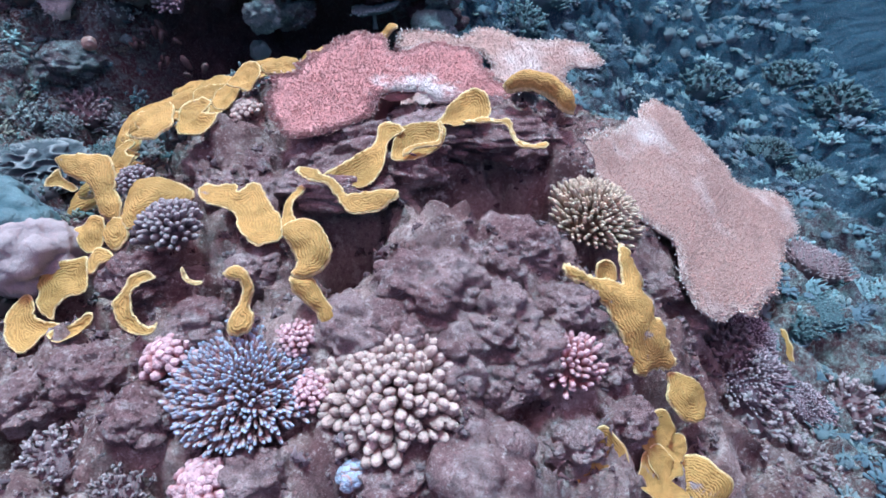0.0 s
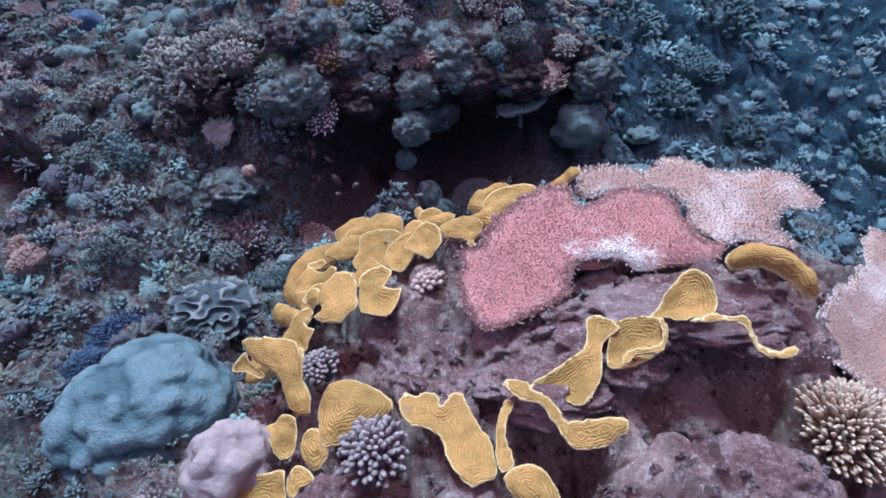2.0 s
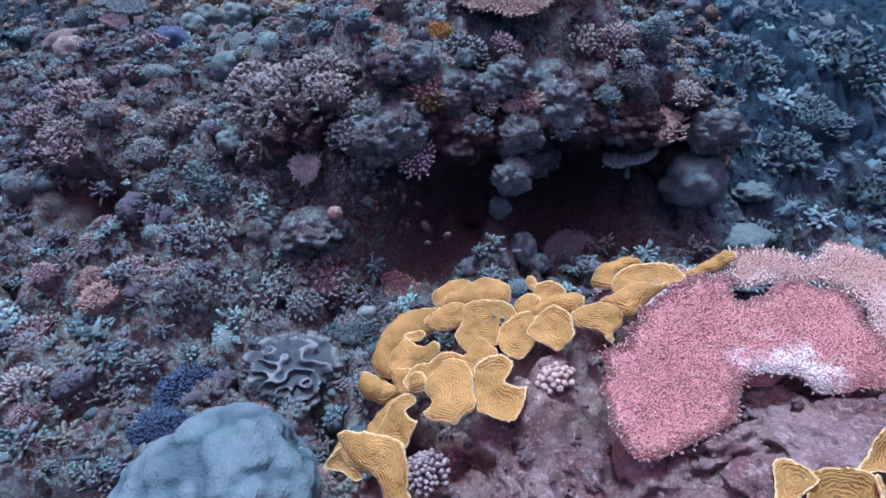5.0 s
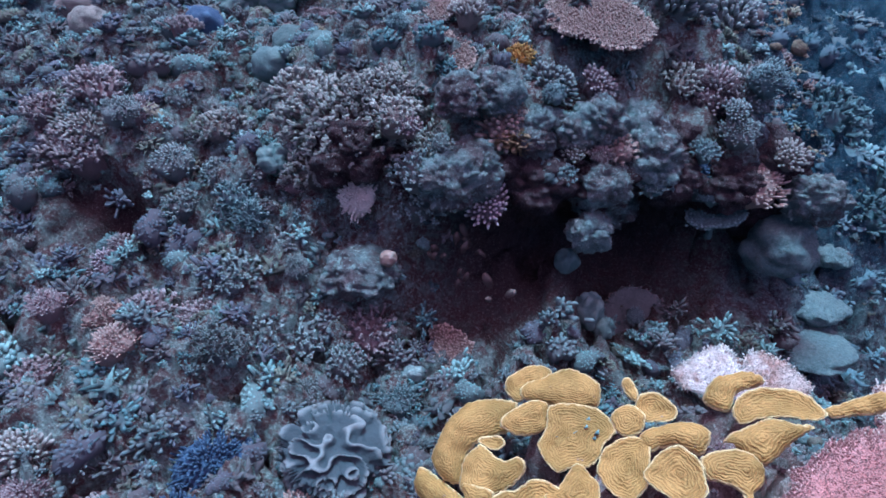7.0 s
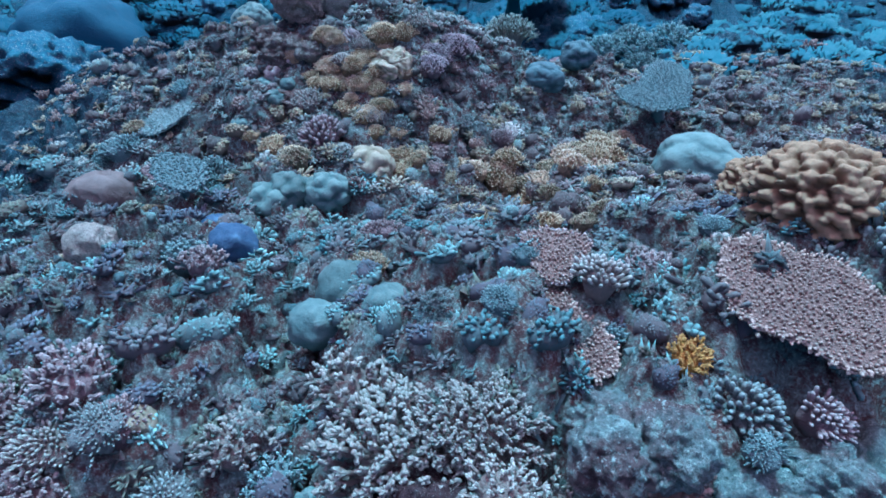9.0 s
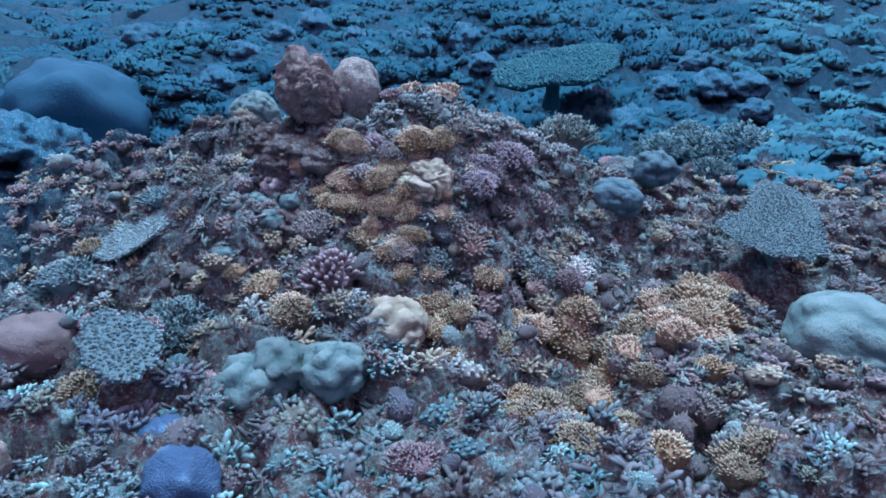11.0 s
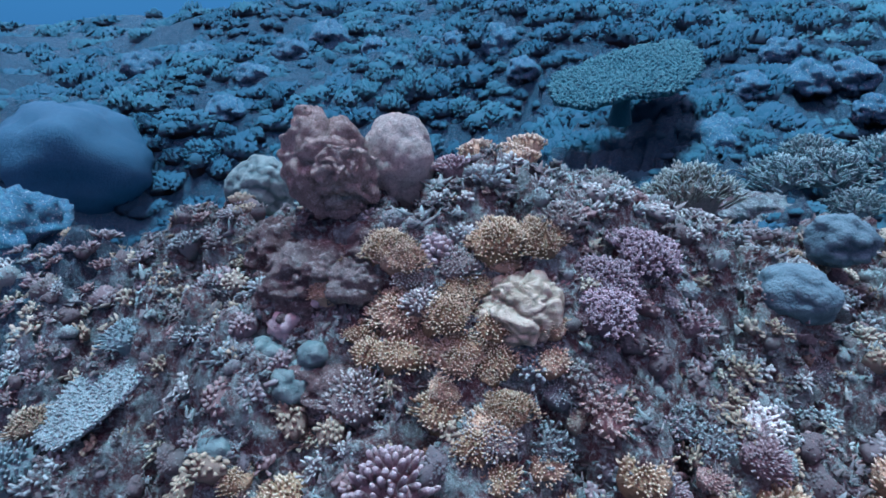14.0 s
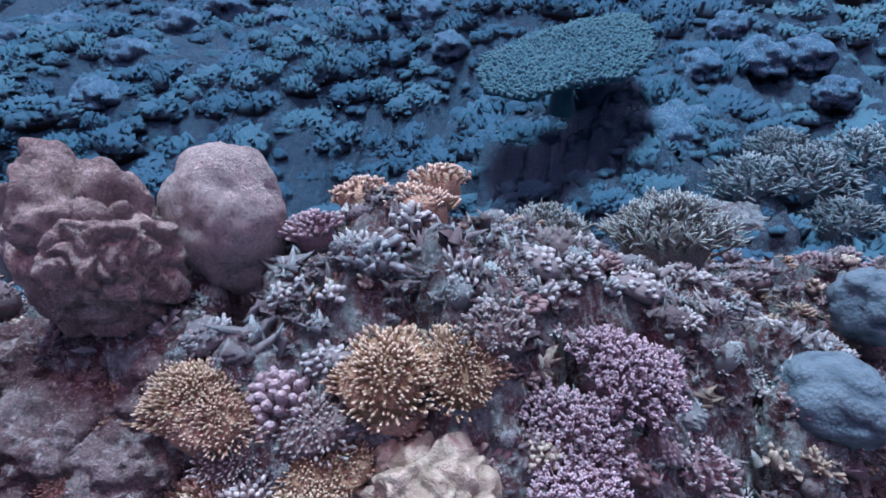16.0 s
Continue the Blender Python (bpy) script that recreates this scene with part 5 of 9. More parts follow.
leaf(scroll, [(-0.099, 0.028), (-0.092, 0.057), (-0.071, 0.054), (-0.053, 0.068), (-0.027, 0.061), (-0.018, 0.036), (-0.001, 0.065), (0.020, 0.068), (0.036, 0.042), (0.056, 0.013), (0.079, -0.014), (0.092, -0.049), (0.097, -0.084), (0.069, -0.099), (0.048, -0.107), (0.018, -0.081), (0.002, -0.055), (-0.012, -0.020), (-0.044, -0.010), (-0.074, -0.007)],
     pose(-0.443, 1.001, 1.009, 21, 9, 0), 17, 0.02)
leaf(scroll, [(-0.055, 0.035), (-0.037, 0.055), (-0.012, 0.064), (0.011, 0.057), (0.030, 0.038), (0.045, 0.012), (0.048, -0.015), (0.038, -0.038), (0.020, -0.054), (-0.005, -0.060), (-0.018, -0.054), (-0.012, -0.035), (-0.019, -0.014), (-0.033, 0.005)],
     pose(-0.286, 0.851, 0.978, 39, 11, 0), 18, -0.05)
leaf(scroll, [(-0.057, 0.027), (-0.039, 0.028), (-0.018, 0.039), (0.001, 0.026), (0.018, 0.010), (0.037, -0.005), (0.046, -0.023), (0.041, -0.040), (0.030, -0.039), (0.007, -0.020), (-0.020, -0.008), (-0.047, 0.006)],
     pose(-0.268, 0.788, 0.903, 44, 26, 0), 19, -0.06)
leaf(scroll, [(0.022, 0.061), (0.037, 0.045), (0.016, 0.037), (-0.006, 0.027), (-0.011, 0.002), (-0.006, -0.020), (0.008, -0.038), (0.025, -0.044), (0.037, -0.041), (0.034, -0.053), (0.016, -0.060), (-0.015, -0.049), (-0.034, -0.030), (-0.043, -0.002), (-0.043, 0.013), (-0.026, 0.031), (-0.010, 0.055), (0.004, 0.061)],
     pose(-0.595, 0.788, 0.908, 44, -13, 0), 20, 0.03)
leaf(scroll, [(-0.017, 0.018), (-0.005, 0.002), (0.008, -0.003), (0.023, -0.003), (0.020, -0.010), (0.005, -0.011), (-0.012, -0.004), (-0.020, 0.010)],
     pose(-0.482, 0.785, 0.961, 47, 12, 0), 21, 0.03)
leaf(scroll, [(-0.041, 0.034), (-0.036, 0.049), (-0.023, 0.057), (-0.003, 0.049), (0.013, 0.032), (0.020, 0.013), (0.022, -0.012), (0.033, -0.025), (0.036, -0.050), (0.021, -0.068), (0.001, -0.068), (-0.007, -0.050), (-0.001, -0.023), (0.002, -0.007), (-0.001, 0.013), (-0.010, 0.026), (-0.027, 0.027)],
     pose(-0.396, 0.772, 0.926, 42, 19, 0), 22, -0.03)
scroll = thing("scroll_coral", pose(-0.5, 1.5, 1.1), "dense overlapping mustard scroll coral plates on the back of the mound", "coral", "scroll corals on the mound")
leaf(scroll, [(-0.059, 0.010), (-0.028, 0.012), (0.009, 0.018), (0.053, 0.014), (0.059, -0.011), (0.028, -0.019), (-0.016, -0.015), (-0.048, -0.009)],
     pose(-0.192, 1.642, 1.257, 30, -30, 0), 23, -0.04)
leaf(scroll, [(-0.062, -0.031), (-0.052, -0.001), (-0.030, 0.021), (-0.003, 0.033), (0.030, 0.038), (0.060, 0.029), (0.063, 0.015), (0.037, 0.002), (0.003, -0.014), (-0.014, -0.050), (-0.039, -0.048)],
     pose(-0.386, 1.710, 1.203, 29, -12, 0), 24, -0.06)
leaf(scroll, [(-0.078, -0.009), (-0.070, 0.012), (-0.048, 0.030), (-0.016, 0.039), (0.014, 0.037), (0.048, 0.029), (0.073, 0.012), (0.088, -0.020), (0.068, -0.030), (0.024, -0.025), (-0.005, -0.023), (-0.035, -0.025), (-0.066, -0.032)],
     pose(-0.324, 1.654, 1.215, 30, -18, 0), 25, 0.03)
leaf(scroll, [(-0.076, -0.012), (-0.057, 0.008), (-0.033, 0.018), (-0.002, 0.036), (0.026, 0.039), (0.058, 0.032), (0.085, 0.028), (0.061, 0.012), (0.030, -0.014), (0.005, -0.039), (-0.018, -0.051), (-0.033, -0.038), (-0.054, -0.025)],
     pose(-0.359, 1.564, 1.206, 32, -8, 0), 26, -0.05)
leaf(scroll, [(-0.041, 0.002), (-0.025, 0.030), (0.003, 0.036), (0.026, 0.018), (0.042, -0.009), (0.026, -0.028), (-0.006, -0.028), (-0.025, -0.024)],
     pose(-0.545, 1.636, 1.175, 28, -20, 0), 27, 0.05)
leaf(scroll, [(-0.016, 0.012), (-0.007, 0.026), (0.006, 0.020), (0.016, -0.011), (0.010, -0.033), (-0.008, -0.016)],
     pose(-0.588, 1.706, 1.159, 32, -21, 0), 28, -0.03)
leaf(scroll, [(-0.035, 0.002), (-0.022, 0.021), (0.004, 0.028), (0.023, 0.019), (0.036, -0.005), (0.014, -0.035), (-0.020, -0.033)],
     pose(-0.595, 1.623, 1.147, 30, -25, 0), 29, -0.04)
leaf(scroll, [(-0.065, -0.000), (-0.051, 0.019), (-0.026, 0.026), (-0.001, 0.031), (0.029, 0.030), (0.056, 0.017), (0.062, -0.002), (0.043, -0.031), (0.026, -0.031), (0.004, -0.020), (-0.025, -0.019), (-0.049, -0.025)],
     pose(-0.522, 1.539, 1.192, 25, -18, 0), 30, -0.06)
leaf(scroll, [(-0.059, -0.004), (-0.052, 0.021), (-0.033, 0.044), (0.001, 0.057), (0.033, 0.055), (0.049, 0.040), (0.045, 0.014), (0.039, -0.017), (0.037, -0.029), (0.022, -0.045), (-0.005, -0.063), (-0.028, -0.051), (-0.044, -0.034)],
     pose(-0.603, 1.492, 1.143, 29, -25, 0), 31, 0.03)
leaf(scroll, [(-0.062, 0.010), (-0.046, 0.026), (-0.024, 0.037), (0.009, 0.044), (0.031, 0.039), (0.045, 0.020), (0.042, -0.005), (0.026, -0.026), (0.029, -0.043), (0.015, -0.044), (0.005, -0.027), (-0.022, -0.021), (-0.049, -0.018)],
     pose(-0.432, 1.460, 1.205, 31, 5, 0), 32, -0.05)
leaf(scroll, [(-0.058, 0.003), (-0.045, 0.025), (-0.021, 0.044), (0.010, 0.053), (0.025, 0.042), (0.042, 0.020), (0.043, -0.014), (0.042, -0.031), (0.023, -0.044), (-0.002, -0.050), (-0.019, -0.035), (-0.039, -0.019)],
     pose(-0.530, 1.441, 1.194, 33, -23, 0), 33, 0.05)
leaf(scroll, [(-0.044, -0.028), (-0.044, -0.003), (-0.029, 0.015), (-0.002, 0.036), (0.026, 0.045), (0.057, 0.036), (0.049, -0.007), (0.003, -0.045), (-0.018, -0.052)],
     pose(-0.813, 1.736, 1.105, 33, 2, 0), 34, -0.03)
leaf(scroll, [(-0.089, -0.023), (-0.086, 0.001), (-0.062, 0.019), (-0.020, 0.038), (0.015, 0.052), (0.051, 0.046), (0.081, 0.029), (0.089, 0.006), (0.084, -0.025), (0.036, -0.037), (0.001, -0.039), (-0.034, -0.036), (-0.063, -0.034)],
     pose(-0.733, 1.714, 1.115, 34, -3, 0), 35, -0.04)
leaf(scroll, [(-0.093, -0.047), (-0.086, -0.024), (-0.070, 0.003), (-0.055, 0.031), (-0.031, 0.054), (0.001, 0.074), (0.040, 0.078), (0.079, 0.073), (0.108, 0.062), (0.099, 0.031), (0.083, 0.004), (0.053, -0.009), (0.015, -0.020), (-0.008, -0.044), (-0.019, -0.085), (-0.031, -0.104), (-0.069, -0.088)],
     pose(-0.916, 1.609, 1.034, 35, -20, 0), 36, -0.06)
leaf(scroll, [(-0.054, 0.058), (-0.024, 0.067), (0.017, 0.066), (0.057, 0.056), (0.081, 0.028), (0.083, 0.007), (0.063, -0.014), (0.050, -0.041), (0.030, -0.061), (-0.008, -0.066), (-0.034, -0.076), (-0.061, -0.051), (-0.075, -0.022), (-0.063, 0.003), (-0.057, 0.028)],
     pose(-0.699, 1.592, 1.102, 31, -11, 0), 37, 0.03)
leaf(scroll, [(-0.053, -0.030), (-0.048, -0.006), (-0.021, 0.025), (0.009, 0.048), (0.035, 0.047), (0.048, 0.023), (0.044, -0.008), (0.021, -0.027), (-0.005, -0.038), (-0.032, -0.038)],
     pose(-0.799, 1.621, 1.096, 34, 11, 0), 38, -0.05)
leaf(scroll, [(-0.032, 0.003), (-0.011, 0.013), (0.016, 0.013), (0.028, -0.003), (0.012, -0.016), (-0.012, -0.011)],
     pose(-0.863, 1.546, 1.086, 27, -14, 0), 39, 0.05)
leaf(scroll, [(-0.065, -0.033), (-0.065, 0.001), (-0.056, 0.033), (-0.034, 0.050), (-0.020, 0.054), (0.008, 0.028), (0.035, 0.019), (0.056, 0.026), (0.070, 0.010), (0.064, -0.009), (0.041, -0.031), (0.013, -0.043), (-0.007, -0.055), (-0.027, -0.058)],
     pose(-0.855, 1.486, 1.069, 33, -20, 0), 40, -0.03)
leaf(scroll, [(-0.035, 0.041), (-0.029, 0.000), (-0.020, -0.018), (0.003, -0.039), (0.025, -0.032), (0.029, -0.002), (0.031, 0.016), (-0.000, 0.031)],
     pose(-0.868, 1.432, 1.036, 37, -28, 0), 41, -0.04)
leaf(scroll, [(-0.057, 0.017), (-0.055, 0.038), (-0.045, 0.058), (-0.018, 0.045), (0.021, 0.017), (0.066, -0.019), (0.088, -0.036), (0.051, -0.043), (0.021, -0.047), (-0.009, -0.033), (-0.041, -0.011)],
     pose(-0.970, 1.512, 0.944, 35, -22, 0), 42, -0.06)
leaf(scroll, [(-0.065, -0.023), (-0.059, -0.001), (-0.043, 0.019), (-0.007, 0.032), (0.027, 0.052), (0.065, 0.042), (0.077, 0.031), (0.055, 0.005), (0.027, -0.014), (0.011, -0.027), (-0.011, -0.040), (-0.029, -0.040), (-0.047, -0.040)],
     pose(-0.790, 1.403, 1.088, 22, -10, 0), 43, 0.03)
leaf(scroll, [(-0.058, -0.018), (-0.031, 0.004), (-0.015, 0.033), (0.002, 0.052), (0.027, 0.034), (0.044, 0.017), (0.041, -0.013), (0.019, -0.034), (-0.003, -0.048), (-0.027, -0.036)],
     pose(-0.693, 1.446, 1.106, 21, -6, 0), 44, -0.05)
leaf(scroll, [(-0.059, 0.043), (-0.044, 0.062), (-0.017, 0.074), (0.011, 0.067), (0.022, 0.053), (0.017, 0.029), (0.007, 0.011), (0.033, -0.005), (0.052, -0.004), (0.049, -0.032), (0.039, -0.059), (0.024, -0.076), (-0.001, -0.070), (-0.026, -0.058), (-0.048, -0.049), (-0.055, -0.010)],
     pose(-0.627, 1.325, 1.124, 22, -6, 0), 45, 0.05)
leaf(scroll, [(-0.024, -0.008), (-0.020, 0.015), (-0.003, 0.025), (0.016, 0.016), (0.024, -0.005), (0.013, -0.022), (-0.006, -0.022)],
     pose(-0.812, 1.362, 1.088, 35, -23, 0), 46, -0.03)
leaf(scroll, [(-0.050, 0.008), (-0.051, 0.037), (-0.037, 0.056), (-0.011, 0.081), (0.011, 0.081), (0.035, 0.063), (0.049, 0.034), (0.052, -0.000), (0.059, -0.022), (0.052, -0.040), (0.032, -0.050), (0.018, -0.066), (-0.003, -0.062), (-0.030, -0.056), (-0.047, -0.043), (-0.038, -0.031), (-0.034, -0.015)],
     pose(-0.729, 1.296, 1.118, 22, -8, 0), 47, -0.04)
leaf(scroll, [(-0.105, -0.075), (-0.105, -0.041), (-0.088, -0.013), (-0.061, 0.000), (-0.033, -0.000), (-0.014, 0.022), (0.011, 0.050), (0.044, 0.071), (0.078, 0.073), (0.092, 0.061), (0.080, 0.029), (0.061, 0.001), (0.043, -0.032), (0.025, -0.058), (0.001, -0.084)],
     pose(-0.927, 1.357, 0.946, 30, -19, 0), 48, -0.06)
leaf(scroll, [(-0.065, -0.040), (-0.052, -0.004), (-0.038, 0.022), (-0.018, 0.042), (0.009, 0.054), (0.035, 0.049), (0.044, 0.030), (0.020, 0.017), (0.026, -0.001), (0.044, -0.015), (0.024, -0.044), (0.005, -0.062), (-0.026, -0.052)],
     pose(-0.847, 1.314, 1.023, 32, -24, 0), 49, 0.03)
leaf(scroll, [(-0.067, -0.004), (-0.050, 0.016), (-0.025, 0.022), (0.006, 0.015), (0.030, 0.027), (0.055, 0.018), (0.064, -0.006), (0.063, -0.032), (-0.008, -0.033), (-0.052, -0.025)],
     pose(-0.878, 1.250, 0.981, 27, -20, 0), 50, -0.05)
scroll = thing("scroll_coral", pose(0.35, 0.85, 0.75), "mustard scroll coral sheet running down the rock", "coral", "scroll corals on the mound")
leaf(scroll, [(-0.158, 0.011), (-0.150, 0.027), (-0.126, 0.026), (-0.090, 0.024), (-0.057, 0.033), (-0.030, 0.039), (-0.027, 0.059), (-0.048, 0.100), (-0.049, 0.118), (-0.022, 0.125), (-0.006, 0.100), (0.024, 0.070), (0.027, 0.046), (0.053, 0.033), (0.069, 0.009), (0.096, 0.003), (0.113, -0.021), (0.137, -0.041), (0.158, -0.058), (0.136, -0.083), (0.109, -0.093), (0.075, -0.122), (0.051, -0.116), (0.032, -0.101), (0.009, -0.075), (-0.016, -0.057), (-0.042, -0.032), (-0.067, -0.020), (-0.102, 0.001), (-0.128, -0.005)],
     pose(0.341, 0.878, 0.806, 47, 32, 0), 51, -0.03)
leaf(scroll, [(-0.021, -0.014), (-0.028, 0.008), (-0.010, 0.027), (0.014, 0.025), (0.029, 0.001), (0.018, -0.021), (-0.002, -0.027)],
     pose(0.302, 0.906, 0.869, 55, 38, 0), 52, 0.05)
leaf(scroll, [(-0.047, 0.033), (-0.020, 0.046), (0.014, 0.044), (0.042, 0.034), (0.056, 0.004), (0.049, -0.031), (0.026, -0.050), (-0.004, -0.050), (-0.031, -0.030), (-0.045, -0.012), (-0.042, 0.012)],
     pose(0.464, 0.811, 0.622, 37, 23, 0), 53, -0.05)
ear(scroll, 0.365, 0.709, 0.588, 0.078, 39, 18, -170, 10)
ear(scroll, 0.422, 0.746, 0.563, 0.045, 38, 19, 59, 10)
ear(scroll, 0.240, 0.649, 0.637, 0.080, 42, 13, 91, 20)
ear(scroll, 0.355, 0.649, 0.549, 0.079, 38, 15, -156, 10)
ear(scroll, 0.472, 0.695, 0.481, 0.107, 34, 16, 54, 10)
ear(scroll, 0.971, 1.267, 0.369, 0.093, 35, 9, 5, 10)

# ---- boulder corals and rocks ----
boulder(CRAG, M_ROCK, 0.07, 1.32, 1.05, 0.19, 0.12, 0.05, "flat mauve rock roofing a dark hollow of the mound", "rock", "rock", (0, 0, 0), 0, "rocks of the mound")
boulder(CRAG, M_ROCK, -0.03, 1.29, 1.06, 0.13, 0.1, 0.05, "flat mauve rock roofing a dark hollow of the mound", "rock", "rock", (0, 0, 0), 1, "rocks of the mound")
boulder(CRAG, M_ROCK, -0.25, 1.14, 0.99, 0.14, 0.1, 0.05, "flat mauve rock roofing a dark hollow of the mound", "rock", "rock", (0, 0, 0), 2, "rocks of the mound")
boulder(CRAG, M_ROCK, 0.16, 1.29, 1.04, 0.1, 0.1, 0.05, "flat mauve rock roofing a dark hollow of the mound", "rock", "rock", (0, 0, 0), 3, "rocks of the mound")
boulder(CRAG, M_ROCK, -0.12, 1.2, 1.02, 0.12, 0.09, 0.06, "flat mauve rock roofing a dark hollow of the mound", "rock", "rock", (0, 0, 0), 4, "rocks of the mound")
boulder(PITTED, M_BLUEBOULDER, -1.250, 1.215, 0.850, 0.240, 0.230, 0.175, "large smooth blue-grey boulder coral beside the mound", "boulder_coral", "coral", (0, 0, 0), 0)
boulder(LUMPY, M_MAUVEBOULDER, -0.910, 1.000, 0.900, 0.092, 0.092, 0.082, "small mauve boulder coral beside the yellow plates", "boulder_coral", "coral", (0, 0, 0), 1)
boulder(LUMPY, M_ROCK, 0.020, 0.600, 0.660, 0.110, 0.110, 0.099, "pitted mauve boulder at the foot of the mound", "boulder", "rock", (0, 0, 0), 2)
boulder(CRAG, M_ROCK, 0.066, 1.210, 0.809, 0.086, 0.086, 0.064, "rugged mauve reef rock on the face of the mound", "rock", "rock", (0, 0, 0), 0, group="rocks of the mound")
boulder(CRAG, M_ROCK, -0.058, 0.870, 0.864, 0.110, 0.110, 0.083, "rugged mauve reef rock on the face of the mound", "rock", "rock", (0, 0, 37), 1, group="rocks of the mound")
boulder(CRAG, M_ROCK, 0.108, 0.969, 0.886, 0.100, 0.100, 0.075, "rugged mauve reef rock on the face of the mound", "rock", "rock", (0, 0, 74), 2, group="rocks of the mound")
boulder(CRAG, M_ROCK, 0.058, 0.814, 0.824, 0.091, 0.091, 0.068, "rugged mauve reef rock on the face of the mound", "rock", "rock", (0, 0, 111), 3, group="rocks of the mound")
boulder(CRAG, M_ROCK, 0.117, 0.766, 0.770, 0.079, 0.079, 0.060, "rugged mauve reef rock on the face of the mound", "rock", "rock", (0, 0, 148), 4, group="rocks of the mound")
boulder(CRAG, M_ROCK, -0.020, 0.756, 0.792, 0.088, 0.088, 0.066, "rugged mauve reef rock on the face of the mound", "rock", "rock", (0, 0, 185), 5, group="rocks of the mound")
boulder(CRAG, M_ROCK, -0.187, 0.792, 0.827, 0.084, 0.084, 0.063, "rugged mauve reef rock on the face of the mound", "rock", "rock", (0, 0, 222), 6, group="rocks of the mound")
boulder(CRAG, M_ROCK, 0.211, 0.872, 0.816, 0.068, 0.068, 0.051, "rugged mauve reef rock on the face of the mound", "rock", "rock", (0, 0, 259), 7, group="rocks of the mound")
boulder(CRAG, M_ROCK, 0.060, 0.720, 0.750, 0.062, 0.062, 0.046, "rugged mauve reef rock on the face of the mound", "rock", "rock", (0, 0, 296), 8, group="rocks of the mound")
boulder(CRAG, M_ROCK, -0.092, 0.790, 0.826, 0.079, 0.079, 0.059, "rugged mauve reef rock on the face of the mound", "rock", "rock", (0, 0, 333), 9, group="rocks of the mound")
boulder(CRAG, M_ROCK, -0.470, 1.270, 0.980, 0.094, 0.060, 0.056, "rugged mauve reef rock on the crown of the mound", "rock", "rock", (0, 0, 0), 0, group="rocks of the mound")
boulder(CRAG, M_ROCK, -0.330, 1.260, 1.010, 0.100, 0.064, 0.060, "rugged mauve reef rock on the crown of the mound", "rock", "rock", (0, 0, 67), 1, group="rocks of the mound")
boulder(CRAG, M_ROCK, -0.560, 1.200, 0.965, 0.081, 0.052, 0.049, "rugged mauve reef rock on the crown of the mound", "rock", "rock", (0, 0, 134), 2, group="rocks of the mound")
boulder(CRAG, M_ROCK, -0.220, 1.280, 1.040, 0.088, 0.056, 0.053, "rugged mauve reef rock on the crown of the mound", "rock", "rock", (0, 0, 21), 3, group="rocks of the mound")
boulder(CRAG, M_ROCK, -0.380, 1.400, 1.030, 0.088, 0.056, 0.053, "rugged mauve reef rock on the crown of the mound", "rock", "rock", (0, 0, 88), 4, group="rocks of the mound")
boulder(CRAG, M_ROCK, -0.620, 1.310, 1.000, 0.075, 0.048, 0.045, "rugged mauve reef rock on the crown of the mound", "rock", "rock", (0, 0, 155), 5, group="rocks of the mound")
boulder(CRAG, M_ROCK, -0.270, 1.180, 1.000, 0.075, 0.048, 0.045, "rugged mauve reef rock on the crown of the mound", "rock", "rock", (0, 0, 42), 6, group="rocks of the mound")
boulder(CRAG, M_ROCK, -0.440, 1.150, 0.970, 0.069, 0.044, 0.041, "rugged mauve reef rock on the crown of the mound", "rock", "rock", (0, 0, 109), 7, group="rocks of the mound")
boulder(CRAG, M_ROCK, 0.000, 1.360, 1.060, 0.075, 0.048, 0.045, "rugged mauve reef rock on the crown of the mound", "rock", "rock", (0, 0, 176), 8, group="rocks of the mound")
boulder(CRAG, M_ROCK, 0.120, 1.400, 1.070, 0.075, 0.048, 0.045, "rugged mauve reef rock on the crown of the mound", "rock", "rock", (0, 0, 63), 9, group="rocks of the mound")
boulder(CRAG, M_ROCK, -0.301, 1.419, 1.011, 0.061, 0.061, 0.043, "rugged mauve reef rock among the corals", "rock", "rock", (0, 0, 0), 1, group="rocks of the mound")
boulder(CRAG, M_ROCK, -0.220, 2.453, 0.809, 0.089, 0.089, 0.062, "rugged mauve reef rock among the corals", "rock", "rock", (0, 0, 53), 2, group="rocks of the mound")
boulder(CRAG, M_ROCK, -0.038, 1.450, 1.058, 0.054, 0.054, 0.038, "rugged mauve reef rock among the corals", "rock", "rock", (0, 0, 106), 3, group="rocks of the mound")
boulder(CRAG, M_ROCK, -0.659, 0.931, 0.891, 0.063, 0.063, 0.044, "rugged mauve reef rock among the corals", "rock", "rock", (0, 0, 159), 4, group="rocks of the mound")
boulder(CRAG, M_ROCK, -0.492, 0.797, 0.851, 0.058, 0.058, 0.041, "rugged mauve reef rock among the corals", "rock", "rock", (0, 0, 212), 5, group="rocks of the mound")
boulder(CRAG, M_ROCK, -0.693, 0.759, 0.780, 0.074, 0.074, 0.051, "rugged mauve reef rock among the corals", "rock", "rock", (0, 0, 265), 6, group="rocks of the mound")
boulder(CRAG, M_ROCK, -0.410, 0.914, 0.905, 0.057, 0.057, 0.040, "rugged mauve reef rock among the corals", "rock", "rock", (0, 0, 318), 7, group="rocks of the mound")
boulder(CRAG, M_ROCK, 0.274, 0.816, 0.722, 0.062, 0.062, 0.044, "rugged mauve reef rock among the corals", "rock", "rock", (0, 0, 371), 8, group="rocks of the mound")
boulder(CRAG, M_ROCK, 0.295, 0.743, 0.639, 0.066, 0.066, 0.046, "rugged mauve reef rock among the corals", "rock", "rock", (0, 0, 424), 9, group="rocks of the mound")
